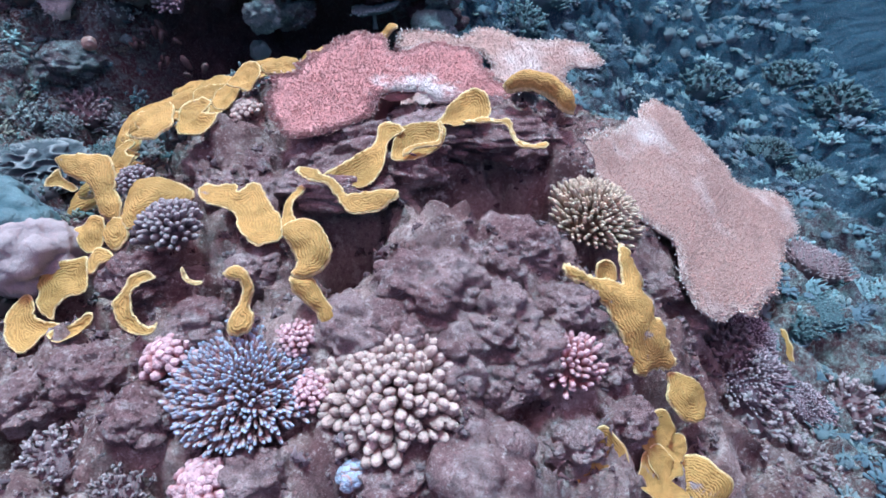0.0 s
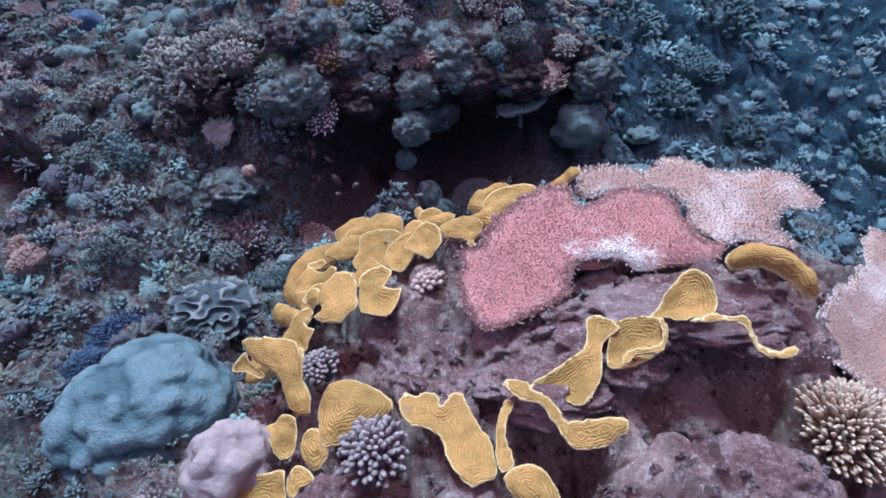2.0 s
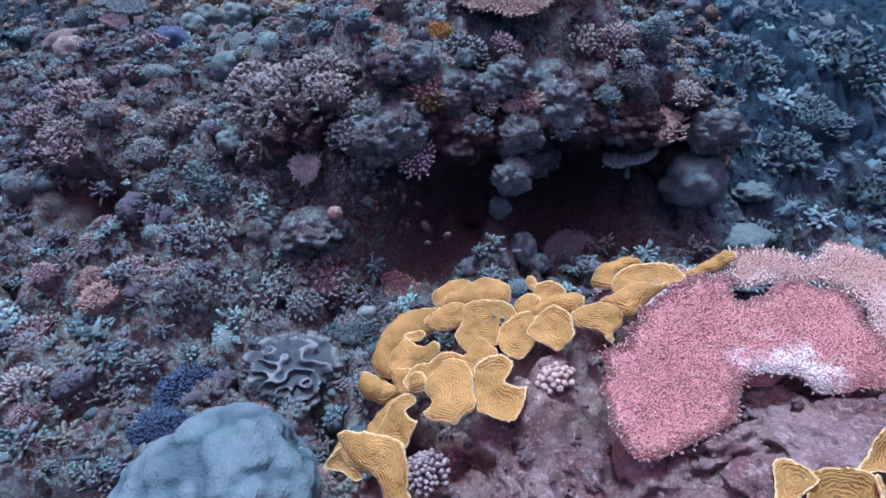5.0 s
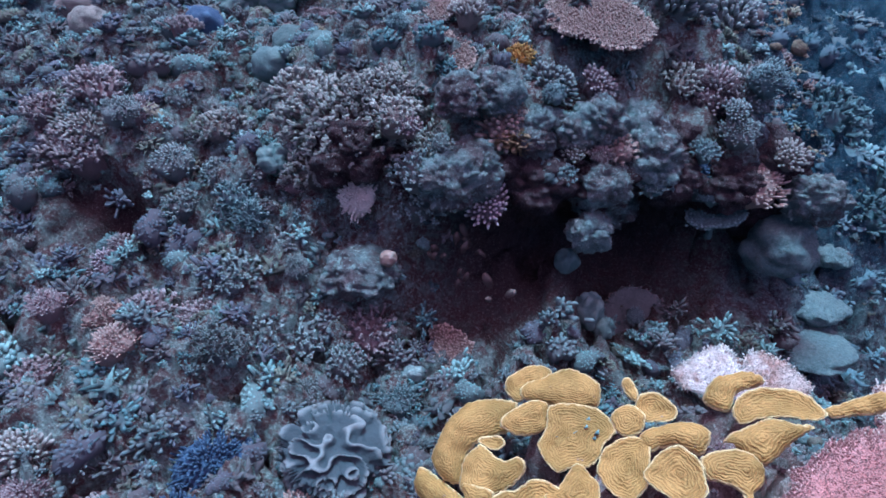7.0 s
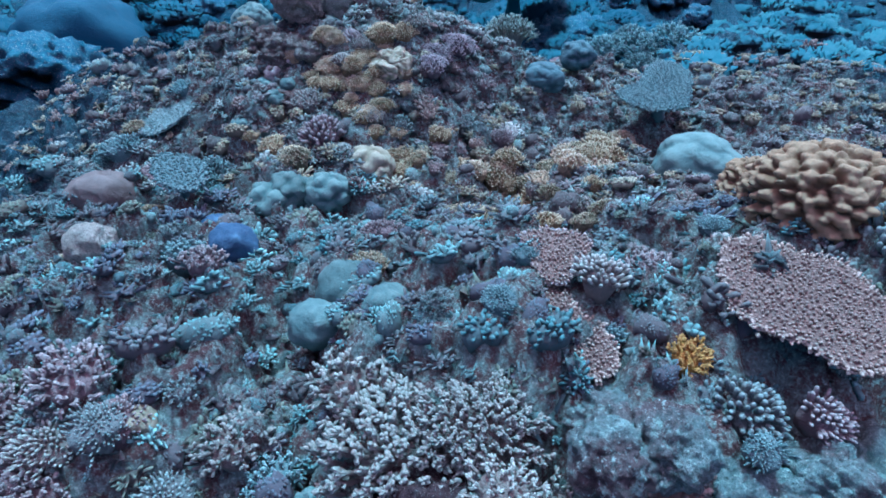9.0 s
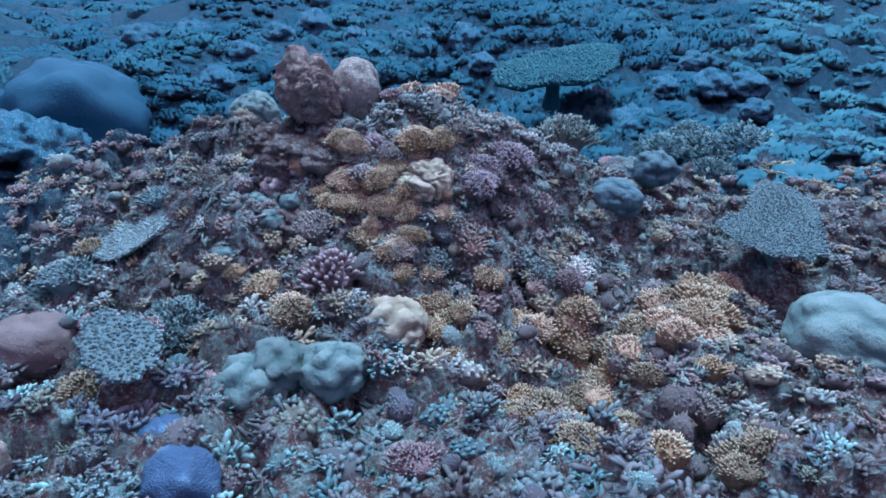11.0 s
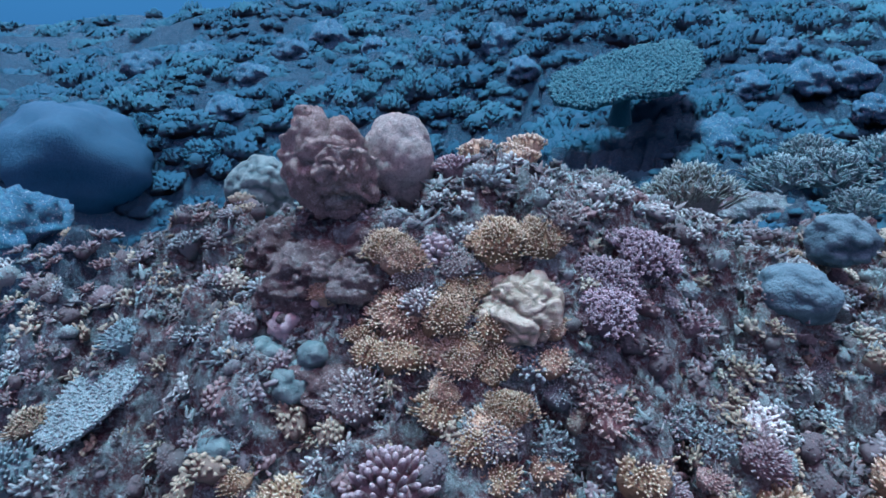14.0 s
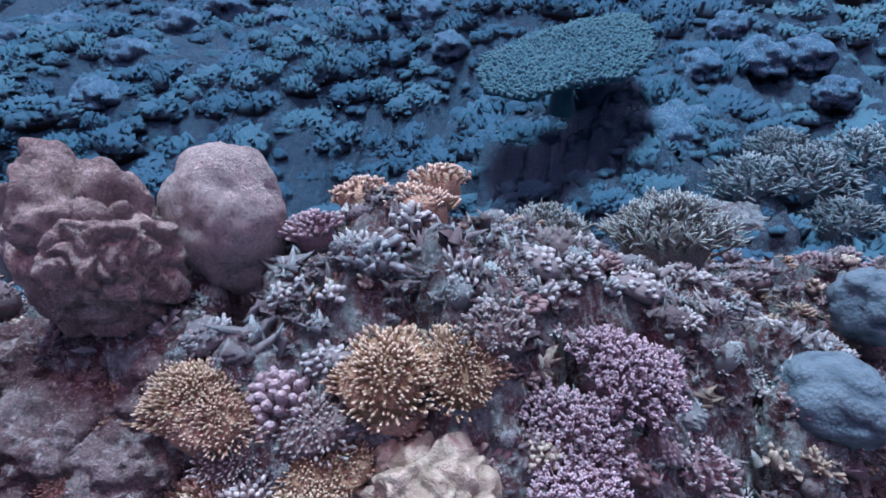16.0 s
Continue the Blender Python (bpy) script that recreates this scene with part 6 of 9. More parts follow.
boulder(CRAG, M_ROCK, 0.192, 0.677, 0.653, 0.057, 0.057, 0.040, "rugged mauve reef rock among the corals", "rock", "rock", (0, 0, 477), 10, group="rocks of the mound")
boulder(CRAG, M_ROCK, -0.124, 0.586, 0.668, 0.062, 0.062, 0.043, "rugged mauve reef rock among the corals", "rock", "rock", (0, 0, 530), 11, group="rocks of the mound")
boulder(CRAG, M_ROCK, -0.561, 0.660, 0.760, 0.058, 0.058, 0.041, "rugged mauve reef rock among the corals", "rock", "rock", (0, 0, 583), 12, group="rocks of the mound")
boulder(CRAG, M_ROCK, -0.797, 0.733, 0.741, 0.068, 0.068, 0.048, "rugged mauve reef rock among the corals", "rock", "rock", (0, 0, 636), 13, group="rocks of the mound")
boulder(CRAG, M_ROCK, -0.352, 0.570, 0.700, 0.055, 0.055, 0.039, "rugged mauve reef rock among the corals", "rock", "rock", (0, 0, 689), 14, group="rocks of the mound")
boulder(CRAG, M_ROCK, 0.480, 1.078, 0.719, 0.055, 0.055, 0.038, "rugged mauve reef rock among the corals", "rock", "rock", (0, 0, 742), 15, group="rocks of the mound")
boulder(CRAG, M_ROCK, 0.539, 1.057, 0.630, 0.062, 0.062, 0.044, "rugged mauve reef rock among the corals", "rock", "rock", (0, 0, 795), 16, group="rocks of the mound")
boulder(CRAG, M_CAVESHADE, -1.2, 2.27, 1.42, 0.11, 0.11, 0.083, "craggy rock of the overhanging ledge, maroon shade in its colour", "rock", "rock", (0, 0, 0), 0, "rocks of the ledge")
boulder(CRAG, M_CAVESHADE, -0.98, 2.33, 1.42, 0.13, 0.13, 0.098, "craggy rock of the overhanging ledge, maroon shade in its colour", "rock", "rock", (0, 0, 41), 1, "rocks of the ledge")
boulder(CRAG, M_CAVESHADE, -0.78, 2.43, 1.46, 0.13, 0.13, 0.098, "craggy rock of the overhanging ledge, maroon shade in its colour", "rock", "rock", (0, 0, 82), 2, "rocks of the ledge")
boulder(CRAG, M_CAVESHADE, -0.64, 2.5, 1.4, 0.12, 0.12, 0.090, "craggy rock of the overhanging ledge, maroon shade in its colour", "rock", "rock", (0, 0, 123), 3, "rocks of the ledge")
boulder(CRAG, M_CAVESHADE, -0.5, 2.58, 1.45, 0.13, 0.13, 0.098, "craggy rock of the overhanging ledge, maroon shade in its colour", "rock", "rock", (0, 0, 164), 4, "rocks of the ledge")
boulder(CRAG, M_CAVESHADE, -0.32, 2.65, 1.37, 0.13, 0.13, 0.098, "craggy rock of the overhanging ledge, maroon shade in its colour", "rock", "rock", (0, 0, 205), 5, "rocks of the ledge")
boulder(CRAG, M_CAVESHADE, -0.15, 2.74, 1.42, 0.14, 0.14, 0.105, "craggy rock of the overhanging ledge, maroon shade in its colour", "rock", "rock", (0, 0, 246), 6, "rocks of the ledge")
boulder(CRAG, M_CAVESHADE, -0.05, 2.78, 1.2, 0.14, 0.14, 0.105, "craggy rock of the overhanging ledge, maroon shade in its colour", "rock", "rock", (0, 0, 287), 7, "rocks of the ledge")
boulder(CRAG, M_CAVESHADE, -1.4, 2.19, 1.47, 0.12, 0.12, 0.090, "craggy rock of the overhanging ledge, maroon shade in its colour", "rock", "rock", (0, 0, 328), 8, "rocks of the ledge")
boulder(CRAG, M_CAVESHADE, -0.35, 2.76, 1.6, 0.14, 0.14, 0.105, "craggy rock of the overhanging ledge, maroon shade in its colour", "rock", "rock", (0, 0, 369), 9, "rocks of the ledge")
boulder(CRAG, M_CAVESHADE, -0.86, 2.31, 1.4, 0.11, 0.11, 0.083, "craggy rock of the overhanging ledge, maroon shade in its colour", "rock", "rock", (0, 0, 410), 10, "rocks of the ledge")
boulder(CRAG, M_CAVESHADE, -0.68, 2.39, 1.4, 0.11, 0.11, 0.083, "craggy rock of the overhanging ledge, maroon shade in its colour", "rock", "rock", (0, 0, 451), 11, "rocks of the ledge")
boulder(CRAG, M_CAVESHADE, -0.48, 2.49, 1.4, 0.11, 0.11, 0.083, "craggy rock of the overhanging ledge, maroon shade in its colour", "rock", "rock", (0, 0, 492), 12, "rocks of the ledge")
boulder(CRAG, M_CAVESHADE, -0.28, 2.57, 1.37, 0.11, 0.11, 0.083, "craggy rock of the overhanging ledge, maroon shade in its colour", "rock", "rock", (0, 0, 533), 13, "rocks of the ledge")
boulder(SMOOTH, M_AQUABOULDER, -1.777, 2.640, 1.683, 0.089, 0.089, 0.080, "smooth blue-green boulder coral behind the bushy coral", "boulder_coral", "coral", (0, 0, 0), 1, group="blue-green boulder corals")
boulder(SMOOTH, M_AQUABOULDER, -1.635, 2.547, 1.707, 0.060, 0.060, 0.054, "smooth blue-green boulder coral behind the bushy coral", "boulder_coral", "coral", (0, 0, 0), 2, group="blue-green boulder corals")
boulder(SMOOTH, M_AQUABOULDER, -1.811, 2.512, 1.646, 0.069, 0.069, 0.062, "smooth blue-green boulder coral behind the bushy coral", "boulder_coral", "coral", (0, 0, 0), 0, group="blue-green boulder corals")
boulder(SMOOTH, M_NAVY, -2.178, 2.700, 1.742, 0.068, 0.066, 0.062, "deep blue rounded boulder coral", "boulder_coral", "coral", (0, 0, 0), 1)
boulder(SMOOTH, M_NAVY, -2.300, 2.790, 1.752, 0.047, 0.047, 0.042, "deep blue rounded boulder coral", "boulder_coral", "coral", (0, 0, 0), 2)
boulder(SMOOTH, M_GREYBOULDER, -2.585, 2.592, 1.728, 0.072, 0.070, 0.066, "grey brain coral ball", "boulder_coral", "coral", (0, 0, 0), 0)
boulder(PITTED, M_AQUABOULDER, -0.860, 3.630, 1.905, 0.180, 0.180, 0.135, "blue-green dome coral below the table coral", "boulder_coral", "coral", (0, 0, 0), 1)
boulder(LUMPY, M_CRUST, -1.996, 3.272, 1.869, 0.087, 0.087, 0.078, "pale green coral with thick lobes", "boulder_coral", "coral", (0, 0, 0), 1)
boulder(LUMPY, M_SAND, -0.035, 2.600, 1.160, 0.115, 0.112, 0.104, "pale yellow-green boulder coral by the sand", "boulder_coral", "coral", (0, 0, 0), 2)
boulder(SMOOTH, M_SAND, 0.201, 2.783, 0.860, 0.127, 0.127, 0.044, "patch of pale sand in a hollow", "sand_patch", "sand", (0, 0, 0), 1)
boulder(SMOOTH, M_SAND, 0.123, 2.635, 0.783, 0.185, 0.185, 0.041, "patch of pale teal sand below the ledge", "sand_patch", "sand", (0, 0, 0), 0)
boulder(LUMPY, M_SAND, 0.278, 2.947, 1.005, 0.083, 0.083, 0.042, "pale sandy rock beside the hollow", "rock", "rock", (0, 0, 0), 2)
boulder(CRAG, M_LEDGE, -1.329, 2.041, 1.156, 0.108, 0.108, 0.065, "turf-covered rock below the ledge", "rock", "rock", (0, 0, 0), 0)
boulder(SMOOTH, M_PALE, -1.240, 2.020, 1.225, 0.024, 0.024, 0.024, "small pale pink ball sponge on a rock", "ball_sponge", "sponge", (0, 0, 0), 0)
boulder(CRAG, M_LEDGE, -0.680, 2.360, 1.386, 0.082, 0.082, 0.074, "pale blue-grey lump hanging from the ledge", "rock", "rock", (0, 0, 0), 0)
sponge(-1.053, 2.174, 1.223, 0.043, 4, 70)
sponge(-0.934, 2.125, 1.104, 0.047, 3, 71)
sponge(-1.131, 2.138, 1.200, 0.034, 5, 72)
sponge(-1.000, 2.175, 1.201, 0.030, 2, 73)
sponge(-1.054, 2.117, 1.127, 0.034, 3, 74)
boulder(LUMPY, M_AQUABOULDER, -0.650, 2.262, 1.000, 0.050, 0.048, 0.066, "grey knobbly boulder coral at the foot of the hollow", "boulder_coral", "coral", (0, 0, 0), 1)
boulder(LUMPY, M_AQUABOULDER, -0.600, 2.250, 0.955, 0.040, 0.038, 0.044, "grey knobbly boulder coral at the foot of the hollow", "boulder_coral", "coral", (0, 0, 60), 3)
boulder(SMOOTH, M_AQUABOULDER, -0.740, 2.325, 1.138, 0.038, 0.036, 0.042, "dull blue-green ball sponge in the dark hollow", "ball_sponge", "sponge", (0, 0, 0), 1)
boulder(CRAGGY, M_BROWN, -2.498, 3.690, 2.470, 0.092, 0.082, 0.114, "dark brown craggy boulder on the reef crest", "boulder", "rock", (0, -24, 20), 0)
boulder(CRAGGY, M_BROWN, -2.452, 3.645, 2.474, 0.052, 0.052, 0.056, "brown knob of the craggy boulder on the crest", "boulder", "rock", (0, 0, 60), 1)
boulder(PITTED, M_GREYBOULDER, -2.390, 3.815, 2.475, 0.100, 0.095, 0.126, "tall rounded grey-pink boulder coral on the crest", "boulder_coral", "coral", (0, 8, 0), 1)
boulder(CRAG, M_CRESTROCK, -2.540, 3.730, 2.130, 0.187, 0.187, 0.169, "dark rugged rock pedestal under the boulders", "rock", "rock", (0, 0, 0), 2)
boulder(CRAG, M_CAVESHADE, -2.440, 3.830, 2.330, 0.089, 0.089, 0.089, "rock neck under the grey boulder, shade in its colour", "rock", "rock", (0, 0, 0), 3)
boulder(CRAG, M_CRESTROCK, -2.636, 3.685, 2.274, 0.081, 0.081, 0.065, "rugged reef rock below the boulders", "rock", "rock", (0, 0, 0), 0, group="rocks of the crest")
boulder(CRAG, M_CRESTROCK, -2.503, 3.588, 2.247, 0.091, 0.091, 0.072, "rugged reef rock below the boulders", "rock", "rock", (0, 0, 71), 1, group="rocks of the crest")
boulder(CRAG, M_CRESTROCK, -2.394, 3.583, 2.246, 0.067, 0.067, 0.053, "rugged reef rock below the boulders", "rock", "rock", (0, 0, 142), 2, group="rocks of the crest")
boulder(CRAG, M_CRESTROCK, -2.380, 3.638, 2.300, 0.056, 0.056, 0.045, "rugged reef rock below the boulders", "rock", "rock", (0, 0, 213), 3, group="rocks of the crest")
boulder(CRAG, M_CRESTROCK, -2.533, 3.548, 2.202, 0.068, 0.068, 0.054, "rugged reef rock below the boulders", "rock", "rock", (0, 0, 284), 4, group="rocks of the crest")
boulder(CRAG, M_CRESTROCK, -2.400, 3.500, 2.060, 0.101, 0.101, 0.061, "rugged grey rock at the foot of the boulders", "rock", "rock", (0, 0, 0), 4)
boulder(CRAGGY, M_CRUST, -2.050, 3.632, 2.205, 0.080, 0.074, 0.068, "pale cobbled crust coral on the crest", "boulder_coral", "coral", (0, 0, 40), 2)
boulder(PITTED, M_AQUABOULDER, -2.930, 4.000, 2.360, 0.110, 0.105, 0.105, "pale blue-green boulder coral behind the brown rock", "boulder_coral", "coral", (0, 0, 0), 0)
boulder(SMOOTH, M_AQUABOULDER, -2.430, 3.460, 2.130, 0.031, 0.031, 0.028, "smooth blue-green ball of coral", "boulder_coral", "coral", (0, 0, 0), 0)
boulder(LUMPY, M_AQUABOULDER, -2.536, 3.465, 2.107, 0.047, 0.047, 0.042, "blue-green knob of boulder coral", "boulder_coral", "coral", (0, 0, 0), 1)
boulder(LUMPY, M_AQUABOULDER, -2.454, 3.431, 2.075, 0.050, 0.050, 0.045, "lumpy blue-green boulder coral", "boulder_coral", "coral", (0, 0, 0), 2)
boulder(LUMPY, M_MAUVEBOULDER, -2.465, 3.547, 2.206, 0.043, 0.043, 0.039, "dull grey lump of coral", "boulder_coral", "coral", (0, 0, 0), 0)
boulder(LUMPY, M_MAUVEBOULDER, -2.516, 3.513, 2.163, 0.043, 0.043, 0.039, "dull grey lump of coral", "boulder_coral", "coral", (0, 0, 0), 1)
boulder(SMOOTH, M_AQUABOULDER, -2.566, 3.327, 1.975, 0.041, 0.041, 0.037, "small blue-grey dome coral", "boulder_coral", "coral", (0, 0, 0), 1)
boulder(SMOOTH, M_DOME, -2.990, 3.032, 1.722, 0.122, 0.115, 0.092, "large mauve brain coral dome", "boulder_coral", "coral", (0, 0, 0), 2)
boulder(LUMPY, M_CRUST, -2.003, 3.264, 1.869, 0.070, 0.070, 0.063, "grey lobed coral with pale rims", "boulder_coral", "coral", (0, 0, 0), 2)
boulder(LUMPY, M_CRUST, -1.955, 3.244, 1.853, 0.045, 0.045, 0.041, "grey lobed coral with pale rims", "boulder_coral", "coral", (0, 0, 0), 1)
boulder(LUMPY, M_AQUABOULDER, -2.194, 3.044, 1.815, 0.076, 0.076, 0.068, "blue-green lumpy boulder coral", "boulder_coral", "coral", (0, 0, 0), 0, group="lumpy boulder corals")
boulder(LUMPY, M_AQUABOULDER, -2.062, 3.078, 1.815, 0.076, 0.076, 0.068, "blue-green lumpy boulder coral", "boulder_coral", "coral", (0, 0, 0), 1, group="lumpy boulder corals")
boulder(SMOOTH, M_NAVY, -2.365, 3.129, 1.848, 0.029, 0.029, 0.026, "small dark blue ball coral", "boulder_coral", "coral", (0, 0, 0), 0)
boulder(PITTED, M_TEALBOULDER, -1.490, 4.020, 2.165, 0.105, 0.100, 0.080, "dark blue-grey boulder coral beside the crest", "boulder_coral", "coral", (0, 0, 0), 1)
boulder(LUMPY, M_TEALBOULDER, -1.360, 4.200, 2.260, 0.080, 0.080, 0.064, "dark blue-grey boulder coral beside the crest", "boulder_coral", "coral", (0, 0, 0), 0)
boulder(CRAG, M_TEALBOULDER, -4.483, 5.463, 1.467, 0.271, 0.271, 0.162, "weathered reef rock with pale crusts", "rock", "rock", (0, 0, 244), 4, group="rocks of the crest")
boulder(CRAG, M_TEALBOULDER, -4.488, 5.671, 1.731, 0.187, 0.187, 0.112, "weathered reef rock with pale crusts", "rock", "rock", (0, 0, 305), 5, group="rocks of the crest")
boulder(CRAG, M_LEDGE, -1.448, 5.163, 2.116, 0.181, 0.181, 0.108, "weathered reef rock with pale crusts", "rock", "rock", (0, 0, 366), 6, group="rocks of the crest")
boulder(CRAG, M_FAR, -4.519, 4.140, 2.020, 0.315, 0.315, 0.252, "rock wall across the gully, haze blue in its colour", "rock", "rock", (0, 0, 0), 1)
boulder(SMOOTH, M_FARDOME, -5.644, 5.475, 2.160, 0.513, 0.513, 0.462, "huge dome coral across the gully, haze blue in its colour", "boulder_coral", "coral", (0, 0, 0), 1)
boulder(LUMPY, M_FAR, -4.227, 7.469, 3.064, 0.119, 0.119, 0.107, "mound of coral on the far slope, haze blue in its colour", "boulder_coral", "coral", (0, 0, 0), 0, group="far coral mounds")
boulder(LUMPY, M_FAR, -3.691, 7.456, 3.039, 0.115, 0.115, 0.103, "mound of coral on the far slope, haze blue in its colour", "boulder_coral", "coral", (0, 0, 0), 1, group="far coral mounds")
boulder(LUMPY, M_FAR, -3.461, 7.525, 3.076, 0.129, 0.129, 0.116, "mound of coral on the far slope, haze blue in its colour", "boulder_coral", "coral", (0, 0, 0), 2, group="far coral mounds")
boulder(LUMPY, M_FAR, -3.054, 7.472, 3.016, 0.208, 0.208, 0.187, "mound of coral on the far slope, haze blue in its colour", "boulder_coral", "coral", (0, 0, 0), 3, group="far coral mounds")
boulder(LUMPY, M_FAR, -4.791, 7.674, 3.161, 0.222, 0.222, 0.200, "mound of coral on the far slope, haze blue in its colour", "boulder_coral", "coral", (0, 0, 0), 4, group="far coral mounds")
boulder(LUMPY, M_FAR, -4.993, 6.733, 2.779, 0.165, 0.165, 0.149, "mound of coral on the far slope, haze blue in its colour", "boulder_coral", "coral", (0, 0, 0), 5, group="far coral mounds")
boulder(LUMPY, M_FAR, -1.467, 5.945, 2.347, 0.193, 0.193, 0.173, "mound of coral on the far slope, haze blue in its colour", "boulder_coral", "coral", (0, 0, 0), 6, group="far coral mounds")
boulder(LUMPY, M_FAR, -4.945, 6.302, 2.527, 0.153, 0.153, 0.138, "mound of coral on the far slope, haze blue in its colour", "boulder_coral", "coral", (0, 0, 0), 7, group="far coral mounds")
boulder(LUMPY, M_FAR, -2.798, 7.158, 2.812, 0.129, 0.129, 0.116, "mound of coral on the far slope, haze blue in its colour", "boulder_coral", "coral", (0, 0, 0), 8, group="far coral mounds")
boulder(LUMPY, M_FAR, -4.977, 7.291, 3.004, 0.181, 0.181, 0.163, "mound of coral on the far slope, haze blue in its colour", "boulder_coral", "coral", (0, 0, 0), 9, group="far coral mounds")
boulder(LUMPY, M_FAR, -5.890, 7.132, 3.007, 0.186, 0.186, 0.167, "mound of coral on the far slope, haze blue in its colour", "boulder_coral", "coral", (0, 0, 0), 10, group="far coral mounds")
boulder(LUMPY, M_FAR, -0.935, 6.762, 2.661, 0.164, 0.164, 0.148, "mound of coral on the far slope, haze blue in its colour", "boulder_coral", "coral", (0, 0, 0), 11, group="far coral mounds")
boulder(LUMPY, M_FAR, -0.670, 6.879, 2.692, 0.145, 0.145, 0.130, "mound of coral on the far slope, haze blue in its colour", "boulder_coral", "coral", (0, 0, 0), 12, group="far coral mounds")
boulder(LUMPY, M_FAR, -1.034, 7.168, 2.858, 0.136, 0.136, 0.122, "mound of coral on the far slope, haze blue in its colour", "boulder_coral", "coral", (0, 0, 0), 13, group="far coral mounds")
boulder(LUMPY, M_FAR, -6.186, 6.770, 2.902, 0.208, 0.208, 0.187, "mound of coral on the far slope, haze blue in its colour", "boulder_coral", "coral", (0, 0, 0), 14, group="far coral mounds")
boulder(LUMPY, M_FAR, -3.757, 7.101, 2.804, 0.109, 0.109, 0.098, "mound of coral on the far slope, haze blue in its colour", "boulder_coral", "coral", (0, 0, 0), 15, group="far coral mounds")
boulder(LUMPY, M_FAR, -1.259, 6.652, 2.643, 0.123, 0.123, 0.111, "mound of coral on the far slope, haze blue in its colour", "boulder_coral", "coral", (0, 0, 0), 16, group="far coral mounds")
boulder(LUMPY, M_FAR, -0.666, 6.425, 2.508, 0.111, 0.111, 0.100, "mound of coral on the far slope, haze blue in its colour", "boulder_coral", "coral", (0, 0, 0), 17, group="far coral mounds")

# ---- leather corals ----
boulder(FOLDED, M_LEATHER, -1.235, 1.580, 0.925, 0.120, 0.115, 0.075, "grey-blue leather coral with pale folded rim", "leather_coral", "coral", (22, 0, 40), 0)
boulder(FOLDED, M_TANLEATHER, -0.930, 2.270, 1.530, 0.065, 0.065, 0.059, "small tan leather coral on the cliff", "leather_coral", "coral", (0, 0, 0), 2)

# ---- branching colonies over the reef ----
boulder(CHUNKY, M_TANLEATHER, -0.640, 2.960, 1.965, 0.195, 0.180, 0.145, "tan leather coral in thick winding lobes on the ledge top", "leather_coral", "coral", (8, 6, 20), 1)
boulder(CHUNKY, M_TANLEATHER, -0.760, 3.120, 1.955, 0.115, 0.105, 0.080, "smaller tan leather coral in winding folds behind the large one", "leather_coral", "coral", (0, -6, 110), 2)
colony("lobes", GREYL, -0.509, 2.793, None, 0.117, (22, 15), 1.4, label="blue-grey leather coral with long fat lobes")
colony("lobes", GREYL, -0.112, 3.720, None, 0.149, (15, 2), 1.3)
colony("cauli", ASH, -1.463, 2.264, None, 0.202, (24, 3), 0.9, label="large cream-grey bushy coral crowning the ledge")
colony("cauli", ASH, -1.532, 2.198, None, 0.119, (26, 0))
colony("cauli", ASH, -1.336, 2.280, None, 0.125, (26, 11))
colony("bush", GREY, -1.208, 2.204, None, 0.092, (31, 18))
colony("bush", ASH, -1.643, 2.363, None, 0.117, (16, -9))
colony("fine", WHITE, -1.362, 2.110, 1.360, 0.066, (56, 12), 1.0, label="white spiky fan-shaped coral on the slope")
colony("finger", GREY, -0.845, 2.430, 1.666, 0.079, (31, 32))
colony("finger", CREAM, -0.972, 2.290, 1.565, 0.098, (40, 10), 1.0, label="brown stout-lobed coral on the face of the ledge")
colony("finger", MAUVE, -0.720, 2.440, 1.679, 0.060, (35, 34))
colony("finger", ASH, -1.152, 2.585, 1.848, 0.065, (10, -1), 1.1)
colony("finger", PURPLE, -0.992, 2.180, 1.357, 0.072, (50, 0))
colony("bush", ORANGE, -0.961, 2.491, 1.730, 0.054, (21, 11), 1.2, label="orange knobbly coral on the ledge")
colony("fine", MAUVE, -0.330, 2.680, 1.638, 0.120, (33, 18))
colony("fine", GREY, -0.230, 2.710, 1.640, 0.111, (28, 27))
colony("bush", ASH, -0.440, 2.660, 1.665, 0.084, (35, 15))
colony("bush", GREY, -1.120, 2.170, 1.404, 0.091, (40, 0))
colony("bush", ASH, -1.180, 2.220, 1.507, 0.075, (30, 0))
colony("fine", ASH, -0.500, 2.500, 1.435, 0.082, (35, 0))
colony("flat", CREAM, -0.200, 2.560, 1.399, 0.118, (35, 0))
colony("fine", AQUA, -0.330, 2.500, 1.368, 0.064, (40, 0))
colony("dense", NAVY, -1.508, 1.505, 0.895, 0.118, (12, 6), 1.0, label="dark blue velvety branching coral beside the leather coral")
colony("dense", NAVY, -1.461, 1.312, 0.905, 0.092, (12, 6), 1.0, label="dark blue branching coral beside the round boulder")
colony("dense", PURPLE, 0.760, 1.080, 0.440, 0.125, (22, 20), 1.0, label="mauve fuzzy branching coral below the table coral")
colony("dense", PURPLE, 0.830, 1.215, 0.455, 0.095, (22, 20))
colony("dense", PURPLE, 0.975, 1.110, 0.300, 0.080, (20, 20))
colony("flat", MAUVE, 1.380, 1.770, None, 0.130, (12, 10))
colony("finger", NAVY, -0.372, 2.540, 1.415, 0.058, (35, 0))
boulder(SMOOTH, M_PALEAQUA, -1.136, 1.930, 0.910, 0.034, 0.032, 0.030, "small pale teal ball coral below the cave", "boulder_coral", "coral", (0, 0, 0), 2)
colony("fine", PURPLE, -2.051, 1.882, None, 0.066, (17, 6))
colony("fine", MAUVE, -2.051, 1.663, None, 0.060, (11, 5))
